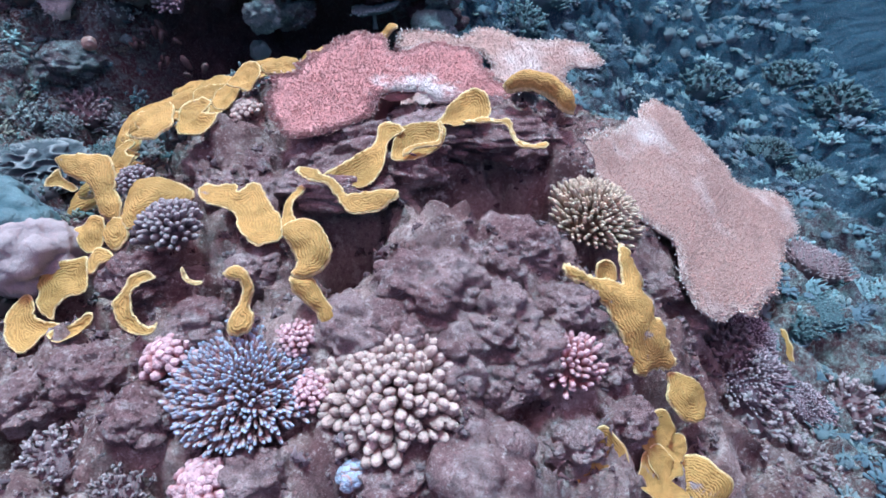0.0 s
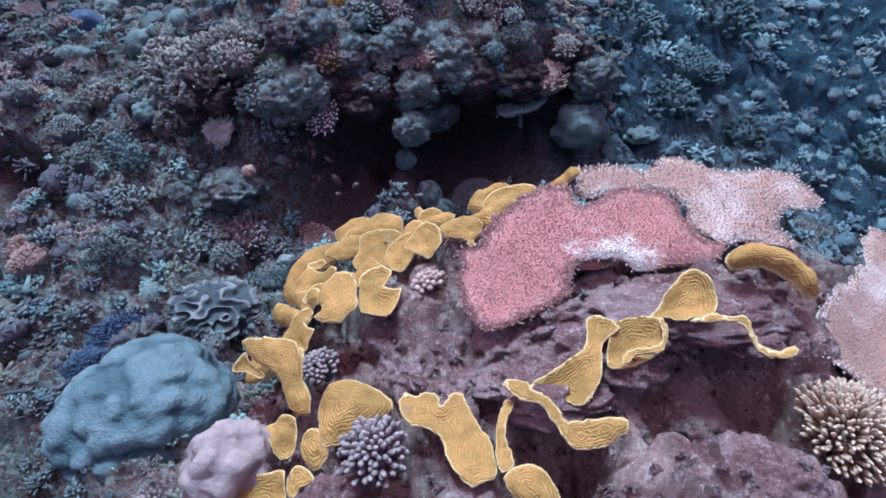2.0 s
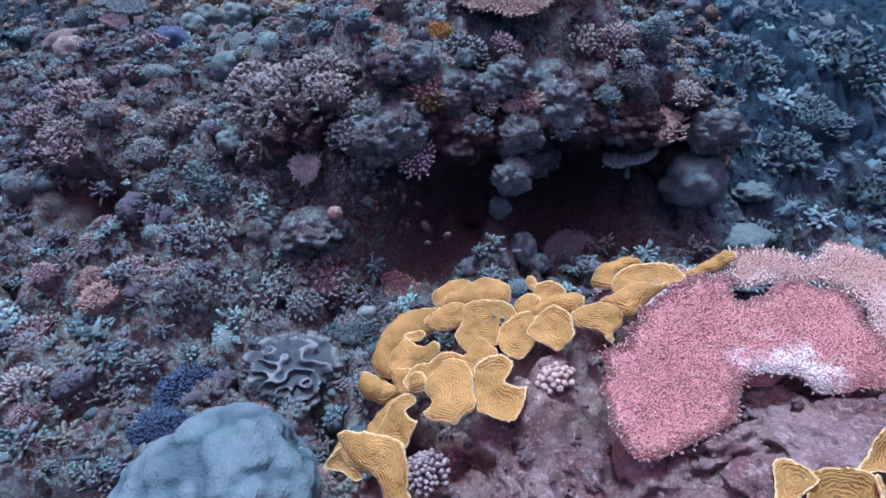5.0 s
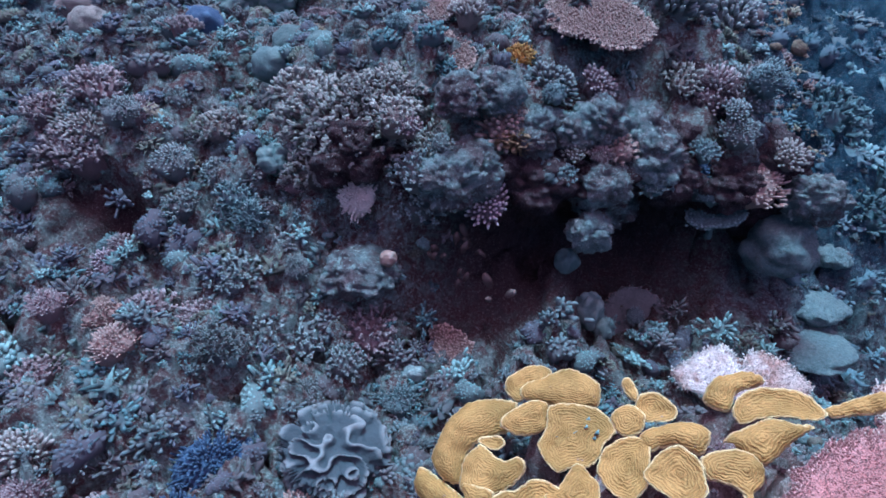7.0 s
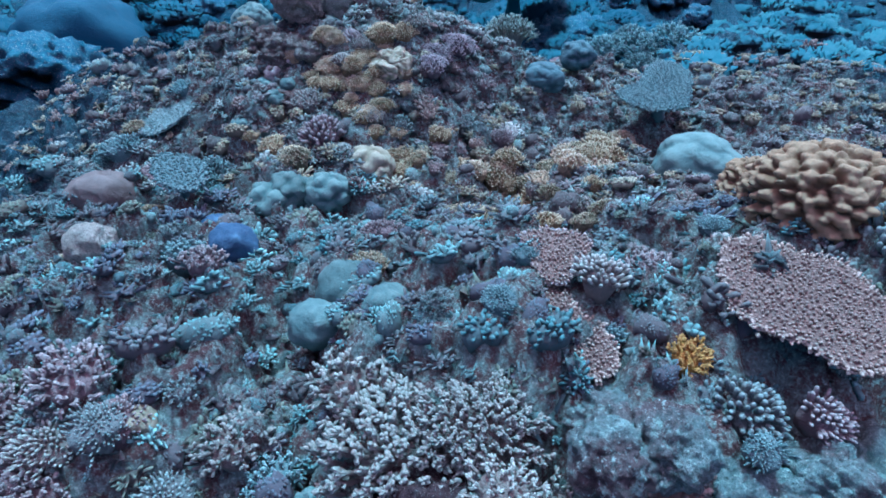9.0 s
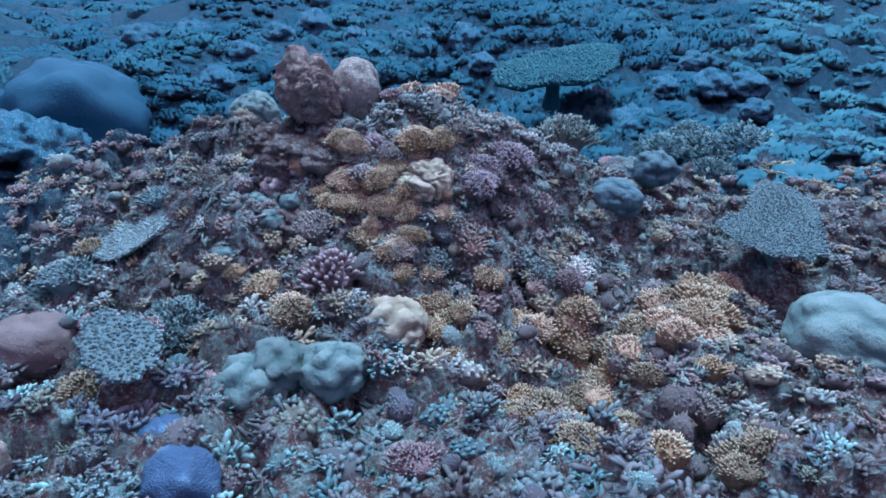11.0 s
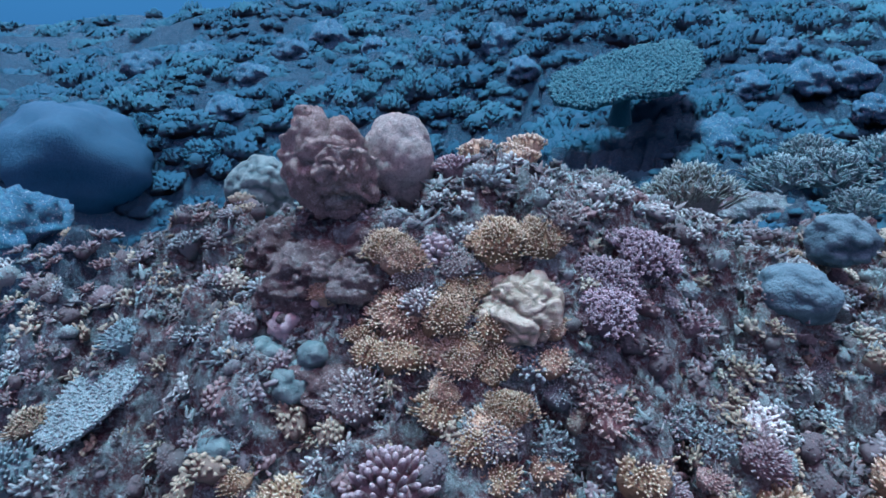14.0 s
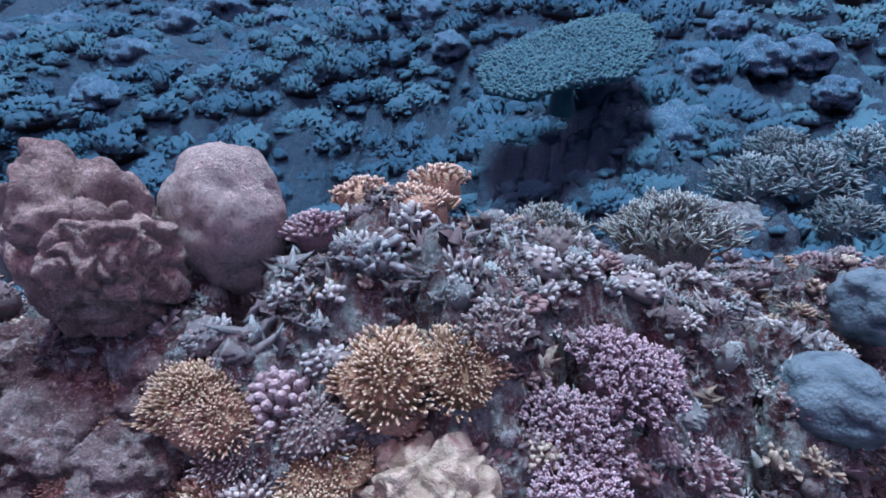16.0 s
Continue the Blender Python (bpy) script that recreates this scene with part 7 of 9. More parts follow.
colony("fine", CREAM, -1.930, 1.703, None, 0.061, (12, 5))
colony("fine", CREAM, -1.812, 1.604, None, 0.065, (10, 7))
colony("bush", MAUVE, -1.995, 1.526, None, 0.063, (9, 5))
colony("finger", ASH, -1.851, 1.340, None, 0.069, (8, 6))
colony("finger", MAUVE, -1.671, 1.323, None, 0.098, (7, 6))
colony("fine", MAUVE, -1.797, 1.280, None, 0.054, (8, 6))
colony("finger", CREAM, -1.270, 1.465, None, 0.046, (-1, 5))
colony("fine", AQUA, -1.152, 1.830, None, 0.065, (12, 3))
colony("spray", GREY, -1.595, 1.696, None, 0.075, (11, 12))
colony("bush", GREY, -1.657, 1.889, None, 0.097, (20, 9))
colony("bush", GREY, -1.455, 1.882, None, 0.090, (22, 17))
colony("bush", MAUVE, -1.275, 1.949, None, 0.092, (26, 17))
colony("bush", GREY, -1.542, 1.818, None, 0.087, (18, 15))
colony("bush", MAUVE, -1.686, 1.779, None, 0.078, (15, 10))
colony("fine", GREY, -1.946, 2.102, None, 0.079, (20, 5))
colony("bush", MAUVE, -2.256, 2.076, None, 0.124, (22, 3))
colony("bush", MAUVE, -2.350, 2.004, None, 0.079, (21, 0))
colony("bush", MAUVE, -2.244, 2.189, None, 0.109, (20, 3))
colony("fine", OLIVE, -2.689, 2.599, None, 0.078, (9, -7))
colony("bush", GREY, -1.307, 1.839, None, 0.065, (17, 16))
colony("fine", GREY, -1.393, 1.766, None, 0.063, (12, 16))
colony("bush", MAUVE, -2.198, 2.045, None, 0.092, (22, 5))
colony("bush", MAUVE, -2.384, 2.107, None, 0.077, (21, -4))
colony("fine", CREAM, -2.440, 2.331, None, 0.050, (12, -10))
colony("bush", GREY, -2.026, 2.264, None, 0.050, (18, 8))
colony("bush", AQUA, -2.291, 2.626, None, 0.078, (3, -2))
colony("fine", WHITE, -1.833, 2.870, None, 0.073, (4, -2), 1.0, label="cream-white branching coral on the slope")
colony("fine", AQUA, -1.345, 2.453, None, 0.047, (14, 3))
colony("fine", AQUA, -1.493, 2.454, None, 0.048, (11, -5))
colony("fine", GREY, -2.190, 2.201, None, 0.035, (20, 6))
colony("bush", MAUVE, -1.073, 2.860, None, 0.079, (8, -6))
colony("fine", AQUA, -0.895, 2.886, None, 0.046, (9, -8))
colony("bush", GREY, -0.969, 2.750, None, 0.051, (11, -6))
colony("finger", AQUA, -1.117, 2.531, None, 0.040, (13, -2))
colony("bush", GREY, -0.640, 2.557, None, 0.048, (36, 29))
colony("spray", AQUA, -1.664, 2.029, None, 0.073, (24, 3))
colony("bush", GREY, -1.807, 2.115, None, 0.064, (21, 0))
colony("bush", AQUA, -1.718, 2.057, None, 0.074, (23, 1))
colony("bush", GREY, -1.881, 2.017, None, 0.069, (20, 4))
colony("fine", OLIVE, -2.243, 3.168, None, 0.070, (15, 3))
colony("fine", AQUA, -3.076, 3.236, None, 0.097, (16, -4))
colony("spray", AQUA, -2.622, 3.194, None, 0.109, (17, -4))
colony("bush", GREY, -2.370, 2.685, None, 0.045, (4, -4))
colony("bush", MAUVE, -2.165, 2.557, None, 0.073, (4, 3))
colony("fine", OLIVE, -1.757, 2.706, None, 0.067, (5, -5))
colony("fine", MAUVE, -1.786, 2.870, None, 0.060, (4, -3))
colony("spray", GREY, -1.487, 2.463, None, 0.042, (11, -5))
colony("fine", WHITE, -0.882, 2.838, None, 0.029, (11, -8))
colony("bush", MAUVE, -1.035, 2.792, None, 0.065, (10, -6))
colony("fine", AQUA, -1.326, 2.644, None, 0.034, (7, -1))
colony("fine", OLIVE, -2.069, 2.480, None, 0.034, (8, 6))
colony("fine", TAN, -1.546, 3.325, None, 0.066, (6, 5), 1.0, group="tan coral thicket on the slope")
colony("fine", OLIVE, -1.347, 3.386, None, 0.057, (2, 2), 1.0, group="tan coral thicket on the slope")
colony("fine", OLIVE, -1.617, 3.112, None, 0.057, (2, -2), 1.0, group="tan coral thicket on the slope")
colony("fine", OLIVE, -1.482, 3.010, None, 0.058, (-1, -5), 1.0, group="tan coral thicket on the slope")
colony("fine", TAN, -1.226, 3.569, None, 0.081, (6, 4), 1.0, group="tan coral thicket on the slope")
colony("fine", OLIVE, -1.579, 3.251, None, 0.080, (5, 2), 1.0, group="tan coral thicket on the slope")
colony("fine", OLIVE, -1.377, 3.267, None, 0.072, (-1, -1), 1.0, group="tan coral thicket on the slope")
colony("fine", OLIVE, -1.605, 3.166, None, 0.069, (3, 0), 1.0, group="tan coral thicket on the slope")
colony("fine", TAN, -1.562, 3.555, None, 0.091, (15, 13), 1.0, group="tan coral thicket on the slope")
colony("fine", OLIVE, -1.406, 3.276, None, 0.079, (0, 0), 1.0, group="tan coral thicket on the slope")
colony("fine", OLIVE, -1.268, 3.048, None, 0.055, (-3, -7), 1.0, group="tan coral thicket on the slope")
colony("fine", OLIVE, -1.248, 3.577, None, 0.091, (7, 5), 1.0, group="tan coral thicket on the slope")
colony("fine", TAN, -1.216, 3.774, None, 0.069, (14, 8), 1.0, group="tan coral thicket on the slope")
colony("fine", OLIVE, -1.495, 3.032, None, 0.058, (-1, -5), 1.0, group="tan coral thicket on the slope")
colony("fine", OLIVE, -1.357, 3.587, None, 0.078, (10, 8), 1.0, group="tan coral thicket on the slope")
colony("fine", OLIVE, -1.487, 3.465, None, 0.077, (10, 8), 1.0, group="tan coral thicket on the slope")
colony("fine", TAN, -1.329, 3.077, None, 0.064, (-3, -6), 1.0, group="tan coral thicket on the slope")
colony("fine", OLIVE, -1.176, 3.082, None, 0.070, (-4, -8), 1.0, group="tan coral thicket on the slope")
colony("fine", OLIVE, -1.340, 3.667, None, 0.093, (12, 10), 1.0, group="tan coral thicket on the slope")
colony("fine", OLIVE, -1.162, 3.033, None, 0.057, (-2, -8), 1.0, group="tan coral thicket on the slope")
colony("fine", TAN, -1.311, 3.663, None, 0.091, (11, 9), 1.0, group="tan coral thicket on the slope")
colony("fine", OLIVE, -1.389, 3.571, None, 0.062, (10, 9), 1.0, group="tan coral thicket on the slope")
colony("fine", OLIVE, -1.207, 2.985, None, 0.044, (0, -7), 1.0, group="tan coral thicket on the slope")
colony("fine", OLIVE, -1.250, 3.595, None, 0.065, (7, 5), 1.0, group="tan coral thicket on the slope")
colony("fine", TAN, -1.489, 3.198, None, 0.077, (0, -1), 1.0, group="tan coral thicket on the slope")
colony("fine", OLIVE, -1.635, 3.235, None, 0.054, (6, 3), 1.0, group="tan coral thicket on the slope")
colony("fine", OLIVE, -1.299, 3.665, None, 0.081, (11, 8), 1.0, group="tan coral thicket by the crest")
colony("fine", TAN, -1.153, 3.674, None, 0.083, (9, 4), 1.0, group="tan coral thicket by the crest")
colony("fine", TAN, -1.548, 3.596, None, 0.072, (15, 14), 1.0, group="tan coral thicket by the crest")
colony("fine", OLIVE, -1.709, 3.460, None, 0.062, (17, 12), 1.0, group="tan coral thicket by the crest")
colony("fine", TAN, -1.359, 3.692, None, 0.055, (13, 11), 1.0, group="tan coral thicket by the crest")
colony("fine", TAN, -1.204, 3.720, None, 0.085, (12, 6), 1.0, group="tan coral thicket by the crest")
colony("fine", OLIVE, -1.192, 3.700, None, 0.067, (11, 6), 1.0, group="tan coral thicket by the crest")
colony("fine", TAN, -1.433, 3.489, None, 0.066, (9, 8), 1.0, group="tan coral thicket by the crest")
colony("fine", TAN, -1.411, 3.506, None, 0.077, (9, 8), 1.0, group="tan coral thicket by the crest")
colony("fine", OLIVE, -1.434, 3.557, None, 0.073, (11, 10), 1.0, group="tan coral thicket by the crest")
colony("fine", TAN, -1.590, 3.503, None, 0.080, (14, 12), 1.0, group="tan coral thicket by the crest")
colony("fine", TAN, -1.430, 3.520, None, 0.049, (10, 9), 1.0, group="tan coral thicket by the crest")
colony("fine", OLIVE, -1.491, 3.477, None, 0.049, (10, 9), 1.0, group="tan coral thicket by the crest")
colony("fine", TAN, -1.378, 3.521, None, 0.050, (8, 7), 1.0, group="tan coral thicket by the crest")
colony("fine", TAN, -1.362, 3.587, None, 0.072, (10, 9), 1.0, group="tan coral thicket by the crest")
colony("fine", OLIVE, -1.528, 3.417, None, 0.068, (9, 8), 1.0, group="tan coral thicket by the crest")
colony("fine", TAN, -1.718, 3.490, None, 0.072, (18, 13), 1.0, group="tan coral thicket by the crest")
colony("fine", TAN, -1.140, 3.766, None, 0.069, (12, 5), 1.0, group="tan coral thicket by the crest")
colony("fine", OLIVE, -1.377, 3.627, None, 0.064, (12, 10), 1.0, group="tan coral thicket by the crest")
colony("fine", TAN, -1.547, 3.506, None, 0.068, (13, 11), 1.0, group="tan coral thicket by the crest")
colony("fine", TAN, -1.554, 3.499, None, 0.073, (13, 11), 1.0, group="tan coral thicket by the crest")
colony("fine", OLIVE, -1.702, 3.368, None, 0.068, (14, 9), 1.0, group="tan coral thicket by the crest")
colony("fine", TAN, -1.548, 3.550, None, 0.077, (14, 13), 1.0, group="tan coral thicket by the crest")
colony("fine", TAN, -1.590, 3.534, None, 0.065, (15, 13), 1.0, group="tan coral thicket by the crest")
colony("fine", OLIVE, -1.299, 3.745, None, 0.066, (14, 10), 1.0, group="tan coral thicket by the crest")
colony("fine", TAN, -1.540, 3.371, None, 0.057, (8, 6), 1.0, group="tan coral thicket by the crest")
colony("fine", TAN, -2.057, 3.347, None, 0.068, (19, 7), 1.0, group="tan corals below the crest")
colony("fine", TAN, -1.981, 3.396, None, 0.069, (20, 8), 1.0, group="tan corals below the crest")
colony("fine", TAN, -1.894, 3.409, None, 0.068, (19, 10), 1.0, group="tan corals below the crest")
colony("fine", TAN, -1.986, 3.329, None, 0.072, (18, 7), 1.0, group="tan corals below the crest")
colony("fine", TAN, -1.907, 3.361, None, 0.054, (18, 9), 1.0, group="tan corals below the crest")
colony("fine", TAN, -1.839, 3.389, None, 0.049, (18, 10), 1.0, group="tan corals below the crest")
colony("fine", TAN, -2.099, 3.321, None, 0.049, (19, 6), 1.0, group="tan corals below the crest")
colony("fine", TAN, -1.834, 3.301, None, 0.052, (15, 7), 1.0, group="tan corals below the crest")
colony("fine", TAN, -1.796, 3.496, None, 0.058, (20, 13), 1.0, group="tan corals below the crest")
colony("fine", TAN, -1.929, 3.448, None, 0.051, (21, 10), 1.0, group="tan corals below the crest")
colony("fine", TAN, -2.081, 3.417, None, 0.052, (21, 7), 1.0, group="tan corals below the crest")
colony("fine", TAN, -2.034, 3.400, None, 0.044, (20, 7), 1.0, group="tan corals below the crest")
colony("fine", TAN, -2.260, 3.184, None, 0.065, (15, 3), 1.0, group="tan corals below the crest")
colony("fine", TAN, -2.397, 3.311, None, 0.072, (20, 1), 1.0, group="tan corals below the crest")
colony("fine", TAN, -2.498, 3.287, None, 0.040, (19, -2), 1.0, group="tan corals below the crest")
colony("fine", TAN, -2.439, 3.292, None, 0.052, (19, 0), 1.0, group="tan corals below the crest")
colony("dense", TAN, -2.320, 3.607, None, 0.059, (22, 5), 1.0, group="tan corals on the crest")
colony("dense", TAN, -2.113, 3.686, None, 0.078, (22, 6), 1.0, group="tan corals on the crest")
colony("fine", TAN, -2.343, 3.608, None, 0.049, (22, 4), 1.0, group="tan corals on the crest")
colony("fine", TAN, -2.260, 3.491, None, 0.054, (23, 5), 1.0, group="tan corals on the crest")
colony("fine", TAN, -2.195, 3.547, None, 0.045, (23, 6), 1.0, group="tan corals on the crest")
colony("fine", TAN, -2.136, 3.526, None, 0.049, (23, 7), 1.0, group="tan corals on the crest")
colony("fine", TAN, -2.195, 3.485, None, 0.043, (23, 6), 1.0, group="tan corals on the crest")
colony("fine", TAN, -2.141, 3.611, None, 0.041, (23, 7), 1.0, group="tan corals on the crest")
colony("fine", TAN, -2.313, 3.488, None, 0.050, (23, 4), 1.0, group="tan corals on the crest")
colony("fine", TAN, -2.161, 3.571, None, 0.045, (23, 7), 1.0, group="tan corals on the crest")
colony("fine", TAN, -2.070, 3.580, None, 0.035, (23, 8), 1.0, group="tan corals on the crest")
colony("fine", TAN, -2.358, 3.514, None, 0.041, (24, 3), 1.0, group="tan corals on the crest")
colony("fine", TAN, -2.084, 3.520, None, 0.034, (23, 7), 1.0, group="tan corals on the crest")
colony("dense", TANC, -2.117, 3.706, 2.294, 0.088, (22, 6), 1.05, group="tan corals on the crest")
colony("dense", TANC, -2.280, 3.560, 2.206, 0.077, (23, 6), 0.9, group="tan corals on the crest")
colony("dense", TANC, -2.140, 3.600, 2.214, 0.035, (23, 7), 1.0, group="tan corals on the crest")
colony("finger", ASH, -2.230, 3.550, 2.232, 0.046, (23, 6))
colony("dense", ASH, -2.267, 3.593, None, 0.050, (23, 6))
colony("fine", GREY, -2.256, 3.536, None, 0.056, (23, 6))
colony("fine", GREY, -2.337, 3.542, None, 0.039, (23, 4))
colony("fine", ASH, -2.320, 3.425, 2.080, 0.074, (28, 3), 1.1, label="ash-grey fine-fingered coral with pale tips below the crest")
finger_by_finger(MAUVE, -2.228, 3.646, 2.275, 0.062, 78, 0.0072, 1.25, (10, -6), "mauve fat-fingered coral on the crest", 31, 0.75, 1.0)
colony("finger", WHITE, -2.212, 3.412, None, 0.060, (22, 5), 1.0, label="white finger coral atop a dark one")
colony("finger", MAUVE, -2.212, 3.332, None, 0.089, (20, 4), 1.2)
colony("cauli", PURPLE, -1.900, 3.720, 2.246, 0.079, (21, 14), 1.1, label="lilac purple bushy coral on the crest")
colony("cauli", PURPLE, -1.825, 3.813, 2.286, 0.078, (14, 18), 1.1, label="lilac purple bushy coral on the crest")
colony("cauli", PURPLE, -1.880, 3.640, 2.219, 0.062, (23, 14), 1.0, label="lilac purple bushy coral on the crest")
colony("dense", ASH, -2.000, 3.896, 2.384, 0.062, (7, 11))
colony("fine", TANC, -2.150, 3.953, 2.478, 0.066, (-6, -1))
colony("bush", TANC, -2.240, 3.960, 2.485, 0.057, (-12, -13))
colony("bush", TANC, -2.130, 4.050, 2.495, 0.056, (-17, -5))
colony("finger", MAUVE, -2.265, 3.830, 2.467, 0.046, (10, -7))
colony("fine", OLIVE, -2.250, 4.050, 2.389, 0.064, (-20, -15))
colony("finger", PALE, -2.350, 3.970, 2.370, 0.055, (-16, -17))
colony("stag", FROST, -1.720, 4.300, 2.336, 0.136, (-9, 2), 1.1, label="blue-white staghorn thicket behind the crest")
colony("stag", FROST, -1.970, 4.250, 2.342, 0.099, (-17, -4), 1.1)
colony("spray", OLIVE, -1.880, 4.250, 2.270, 0.053, (-14, 0))
colony("fine", BLUE, -1.564, 5.255, None, 0.059, (7, -6))
colony("spray", THICKET, -1.277, 5.355, None, 0.178, (6, -3), 0.8, group="dull staghorn thicket behind the crest")
colony("spray", THICKET, -1.089, 5.381, None, 0.198, (5, -3), 0.8, group="dull staghorn thicket behind the crest")
colony("spray", THICKET, -0.883, 5.485, None, 0.188, (4, -2), 0.8, group="dull staghorn thicket behind the crest")
colony("spray", THICKET, -1.065, 5.107, None, 0.125, (4, -4), 0.8, group="dull staghorn thicket behind the crest")
colony("spray", THICKET, -1.148, 5.595, None, 0.127, (7, -1), 0.8, group="dull staghorn thicket behind the crest")
colony("fine", GREY, -4.892, 4.833, None, 0.192, (-1, 20))
colony("fine", AQUA, -2.951, 3.494, None, 0.073, (17, -8))
colony("finger", GREY, -2.897, 3.645, None, 0.046, (10, -12))
colony("bush", GREY, -4.525, 5.801, None, 0.172, (25, 7))
colony("bush", AQUA, -4.785, 5.414, None, 0.127, (23, 16))
colony("bush", GREY, -5.097, 5.045, None, 0.203, (10, 23))
colony("bush", CREAM, -1.861, 3.548, None, 0.056, (22, 13))
colony("bush", WHITE, -1.577, 3.767, None, 0.063, (17, 18), 1.0, label="pale white bushy coral on the rock")
colony("bush", GREY, -1.744, 3.649, None, 0.059, (21, 19))
colony("bush", CREAM, -1.882, 3.572, None, 0.052, (23, 13))
colony("spray", ASH, -2.079, 3.467, None, 0.060, (22, 7), 0.5, label="pale broken branching coral lying on the slope")
colony("fine", CREAM, -1.679, 3.586, None, 0.037, (19, 16))
colony("spray", AQUA, -3.139, 3.221, None, 0.098, (15, -3))
colony("spray", AQUA, -2.601, 3.133, None, 0.081, (15, -4))
colony("fine", ASH, -2.724, 3.255, None, 0.069, (18, -5))
colony("fine", OLIVE, -3.076, 3.314, None, 0.054, (17, -5))
colony("fine", BLUE, -2.380, 3.041, None, 0.071, (12, 0), 1.0, label="bright blue branching coral on the slope")
colony("fine", AQUA, -2.854, 3.191, None, 0.041, (16, -5))
colony("bush", WHITE, -2.525, 3.236, None, 0.032, (18, -2))
colony("fine", OLIVE, -2.709, 2.944, None, 0.075, (12, -5))
colony("fine", NAVY, -1.723, 3.527, None, 0.026, (19, 14))
colony("finger", AQUA, -1.060, 4.106, None, 0.071, (18, 10))
colony("bush", MAUVE, 0.746, 1.036, None, 0.148, (16, 21))
colony("bush", MAUVE, 0.888, 0.966, None, 0.133, (9, 14))
colony("bush", MAUVE, 0.728, 1.125, None, 0.099, (17, 23))
colony("flat", HAZETEAL, 1.227, 1.503, None, 0.125, (7, 6))
colony("flat", HAZETEAL, 1.350, 1.413, None, 0.112, (6, 0))
colony("fine", HAZETEAL, 1.807, 2.526, None, 0.181, (8, -1))
colony("bush", HAZETEAL, 1.502, 1.757, None, 0.118, (4, 1))
colony("bush", MAUVE, 1.140, 1.156, None, 0.124, (7, 5))
colony("bush", HAZETEAL, 1.112, 1.406, None, 0.083, (9, 11))
colony("fine", HAZETEAL, 1.648, 2.667, None, 0.130, (10, 2))
colony("bush", HAZETEAL, 1.482, 3.125, None, 0.159, (16, 6))
colony("fine", HAZETEAL, 2.079, 2.507, None, 0.124, (7, -5))
colony("bush", HAZETEAL, 2.129, 2.944, None, 0.169, (12, -4))
colony("bush", HAZETEAL, 2.024, 3.262, None, 0.164, (15, -2))
colony("bush", MAUVE, -0.714, 0.621, None, 0.077, (15, -6))
colony("bush", MAUVE, -0.581, 0.563, None, 0.064, (17, -4))
colony("fine", HAZETEAL, 0.583, 3.251, None, 0.144, (22, 14))
colony("bush", HAZETEAL, 0.272, 3.367, None, 0.188, (20, 8))
colony("bush", HAZETEAL, 0.786, 3.063, None, 0.113, (21, 12))
colony("bush", HAZETEAL, 0.775, 3.578, None, 0.212, (16, 17))
colony("bush", HAZETEAL, 0.433, 3.110, None, 0.154, (25, 10))
boulder(LUMPY, M_GREEN, 1.074, 1.263, 0.280, 0.039, 0.039, 0.035, "bright green tuft of algae in a hollow", "green_algae", "algae", (0, 0, 0), 0)
boulder(SMOOTH, M_CRUST, -2.085, 2.180, 1.525, 0.055, 0.050, 0.036, "pale green flattened dome coral", "boulder_coral", "coral", (0, 0, 0), 1)
boulder(LUMPY, M_AQUABOULDER, -1.636, 2.149, 1.433, 0.053, 0.053, 0.048, "pale blue-grey lump of coral", "boulder_coral", "coral", (0, 0, 0), 2)
boulder(SMOOTH, M_AQUABOULDER, -2.731, 2.742, 1.631, 0.064, 0.064, 0.058, "small grey-green ball coral", "boulder_coral", "coral", (0, 0, 0), 0)
boulder(LUMPY, M_AQUABOULDER, -2.240, 3.003, 1.767, 0.091, 0.091, 0.082, "lumpy blue-green boulder coral", "boulder_coral", "coral", (0, 0, 0), 1)
boulder(LUMPY, M_AQUABOULDER, -2.096, 3.095, 1.793, 0.082, 0.082, 0.074, "lumpy blue-green boulder coral", "boulder_coral", "coral", (0, 0, 0), 0)
boulder(CRAG, M_LEDGE, -1.068, 2.388, 1.617, 0.094, 0.094, 0.056, "pale blue rock lump on the ledge", "rock", "rock", (0, 0, 0), 0)
boulder(CRAG, M_LEDGE, -0.756, 2.498, 1.464, 0.053, 0.053, 0.048, "pale blue rock lump on the ledge", "rock", "rock", (0, 0, 0), 1)
boulder(CRAG, M_LEDGE, -0.641, 2.512, 1.273, 0.097, 0.097, 0.068, "pale blue rock lump under the ledge", "rock", "rock", (0, 0, 0), 2)
boulder(CRAG, M_LEDGE, -0.870, 2.330, 1.560, 0.065, 0.065, 0.059, "pale blue-grey lump on the ledge", "rock", "rock", (0, 0, 0), 1)
boulder(CRAG, M_LEDGE, -1.070, 2.380, 1.620, 0.108, 0.108, 0.075, "pale blue-grey lump on the ledge", "rock", "rock", (0, 0, 0), 2)
boulder(CRAG, M_LEDGE, -0.580, 2.500, 1.500, 0.119, 0.119, 0.107, "blue-grey lump of the cliff", "rock", "rock", (0, 0, 0), 0)
boulder(CRAG, M_LEDGE, -1.050, 2.200, 1.450, 0.091, 0.091, 0.082, "blue-grey lump of the cliff", "rock", "rock", (0, 0, 0), 3)

# ---- the tan thickets ----
colony("fine", TANC, -1.980, 3.580, None, 0.048, (23, 10), 1.0, group="tan corals on the crest")
colony("fine", TANC, -2.102, 3.691, None, 0.040, (22, 7), 1.0, group="tan corals on the crest")
colony("fine", ASH, -2.052, 3.436, None, 0.057, (21, 8), 1.0, group="tan corals on the crest")
colony("fine", TANC, -2.060, 3.445, None, 0.057, (22, 7), 1.0, group="tan corals on the crest")
colony("dense", TANC, -2.157, 3.470, None, 0.036, (22, 6), 1.0, group="tan corals on the crest")
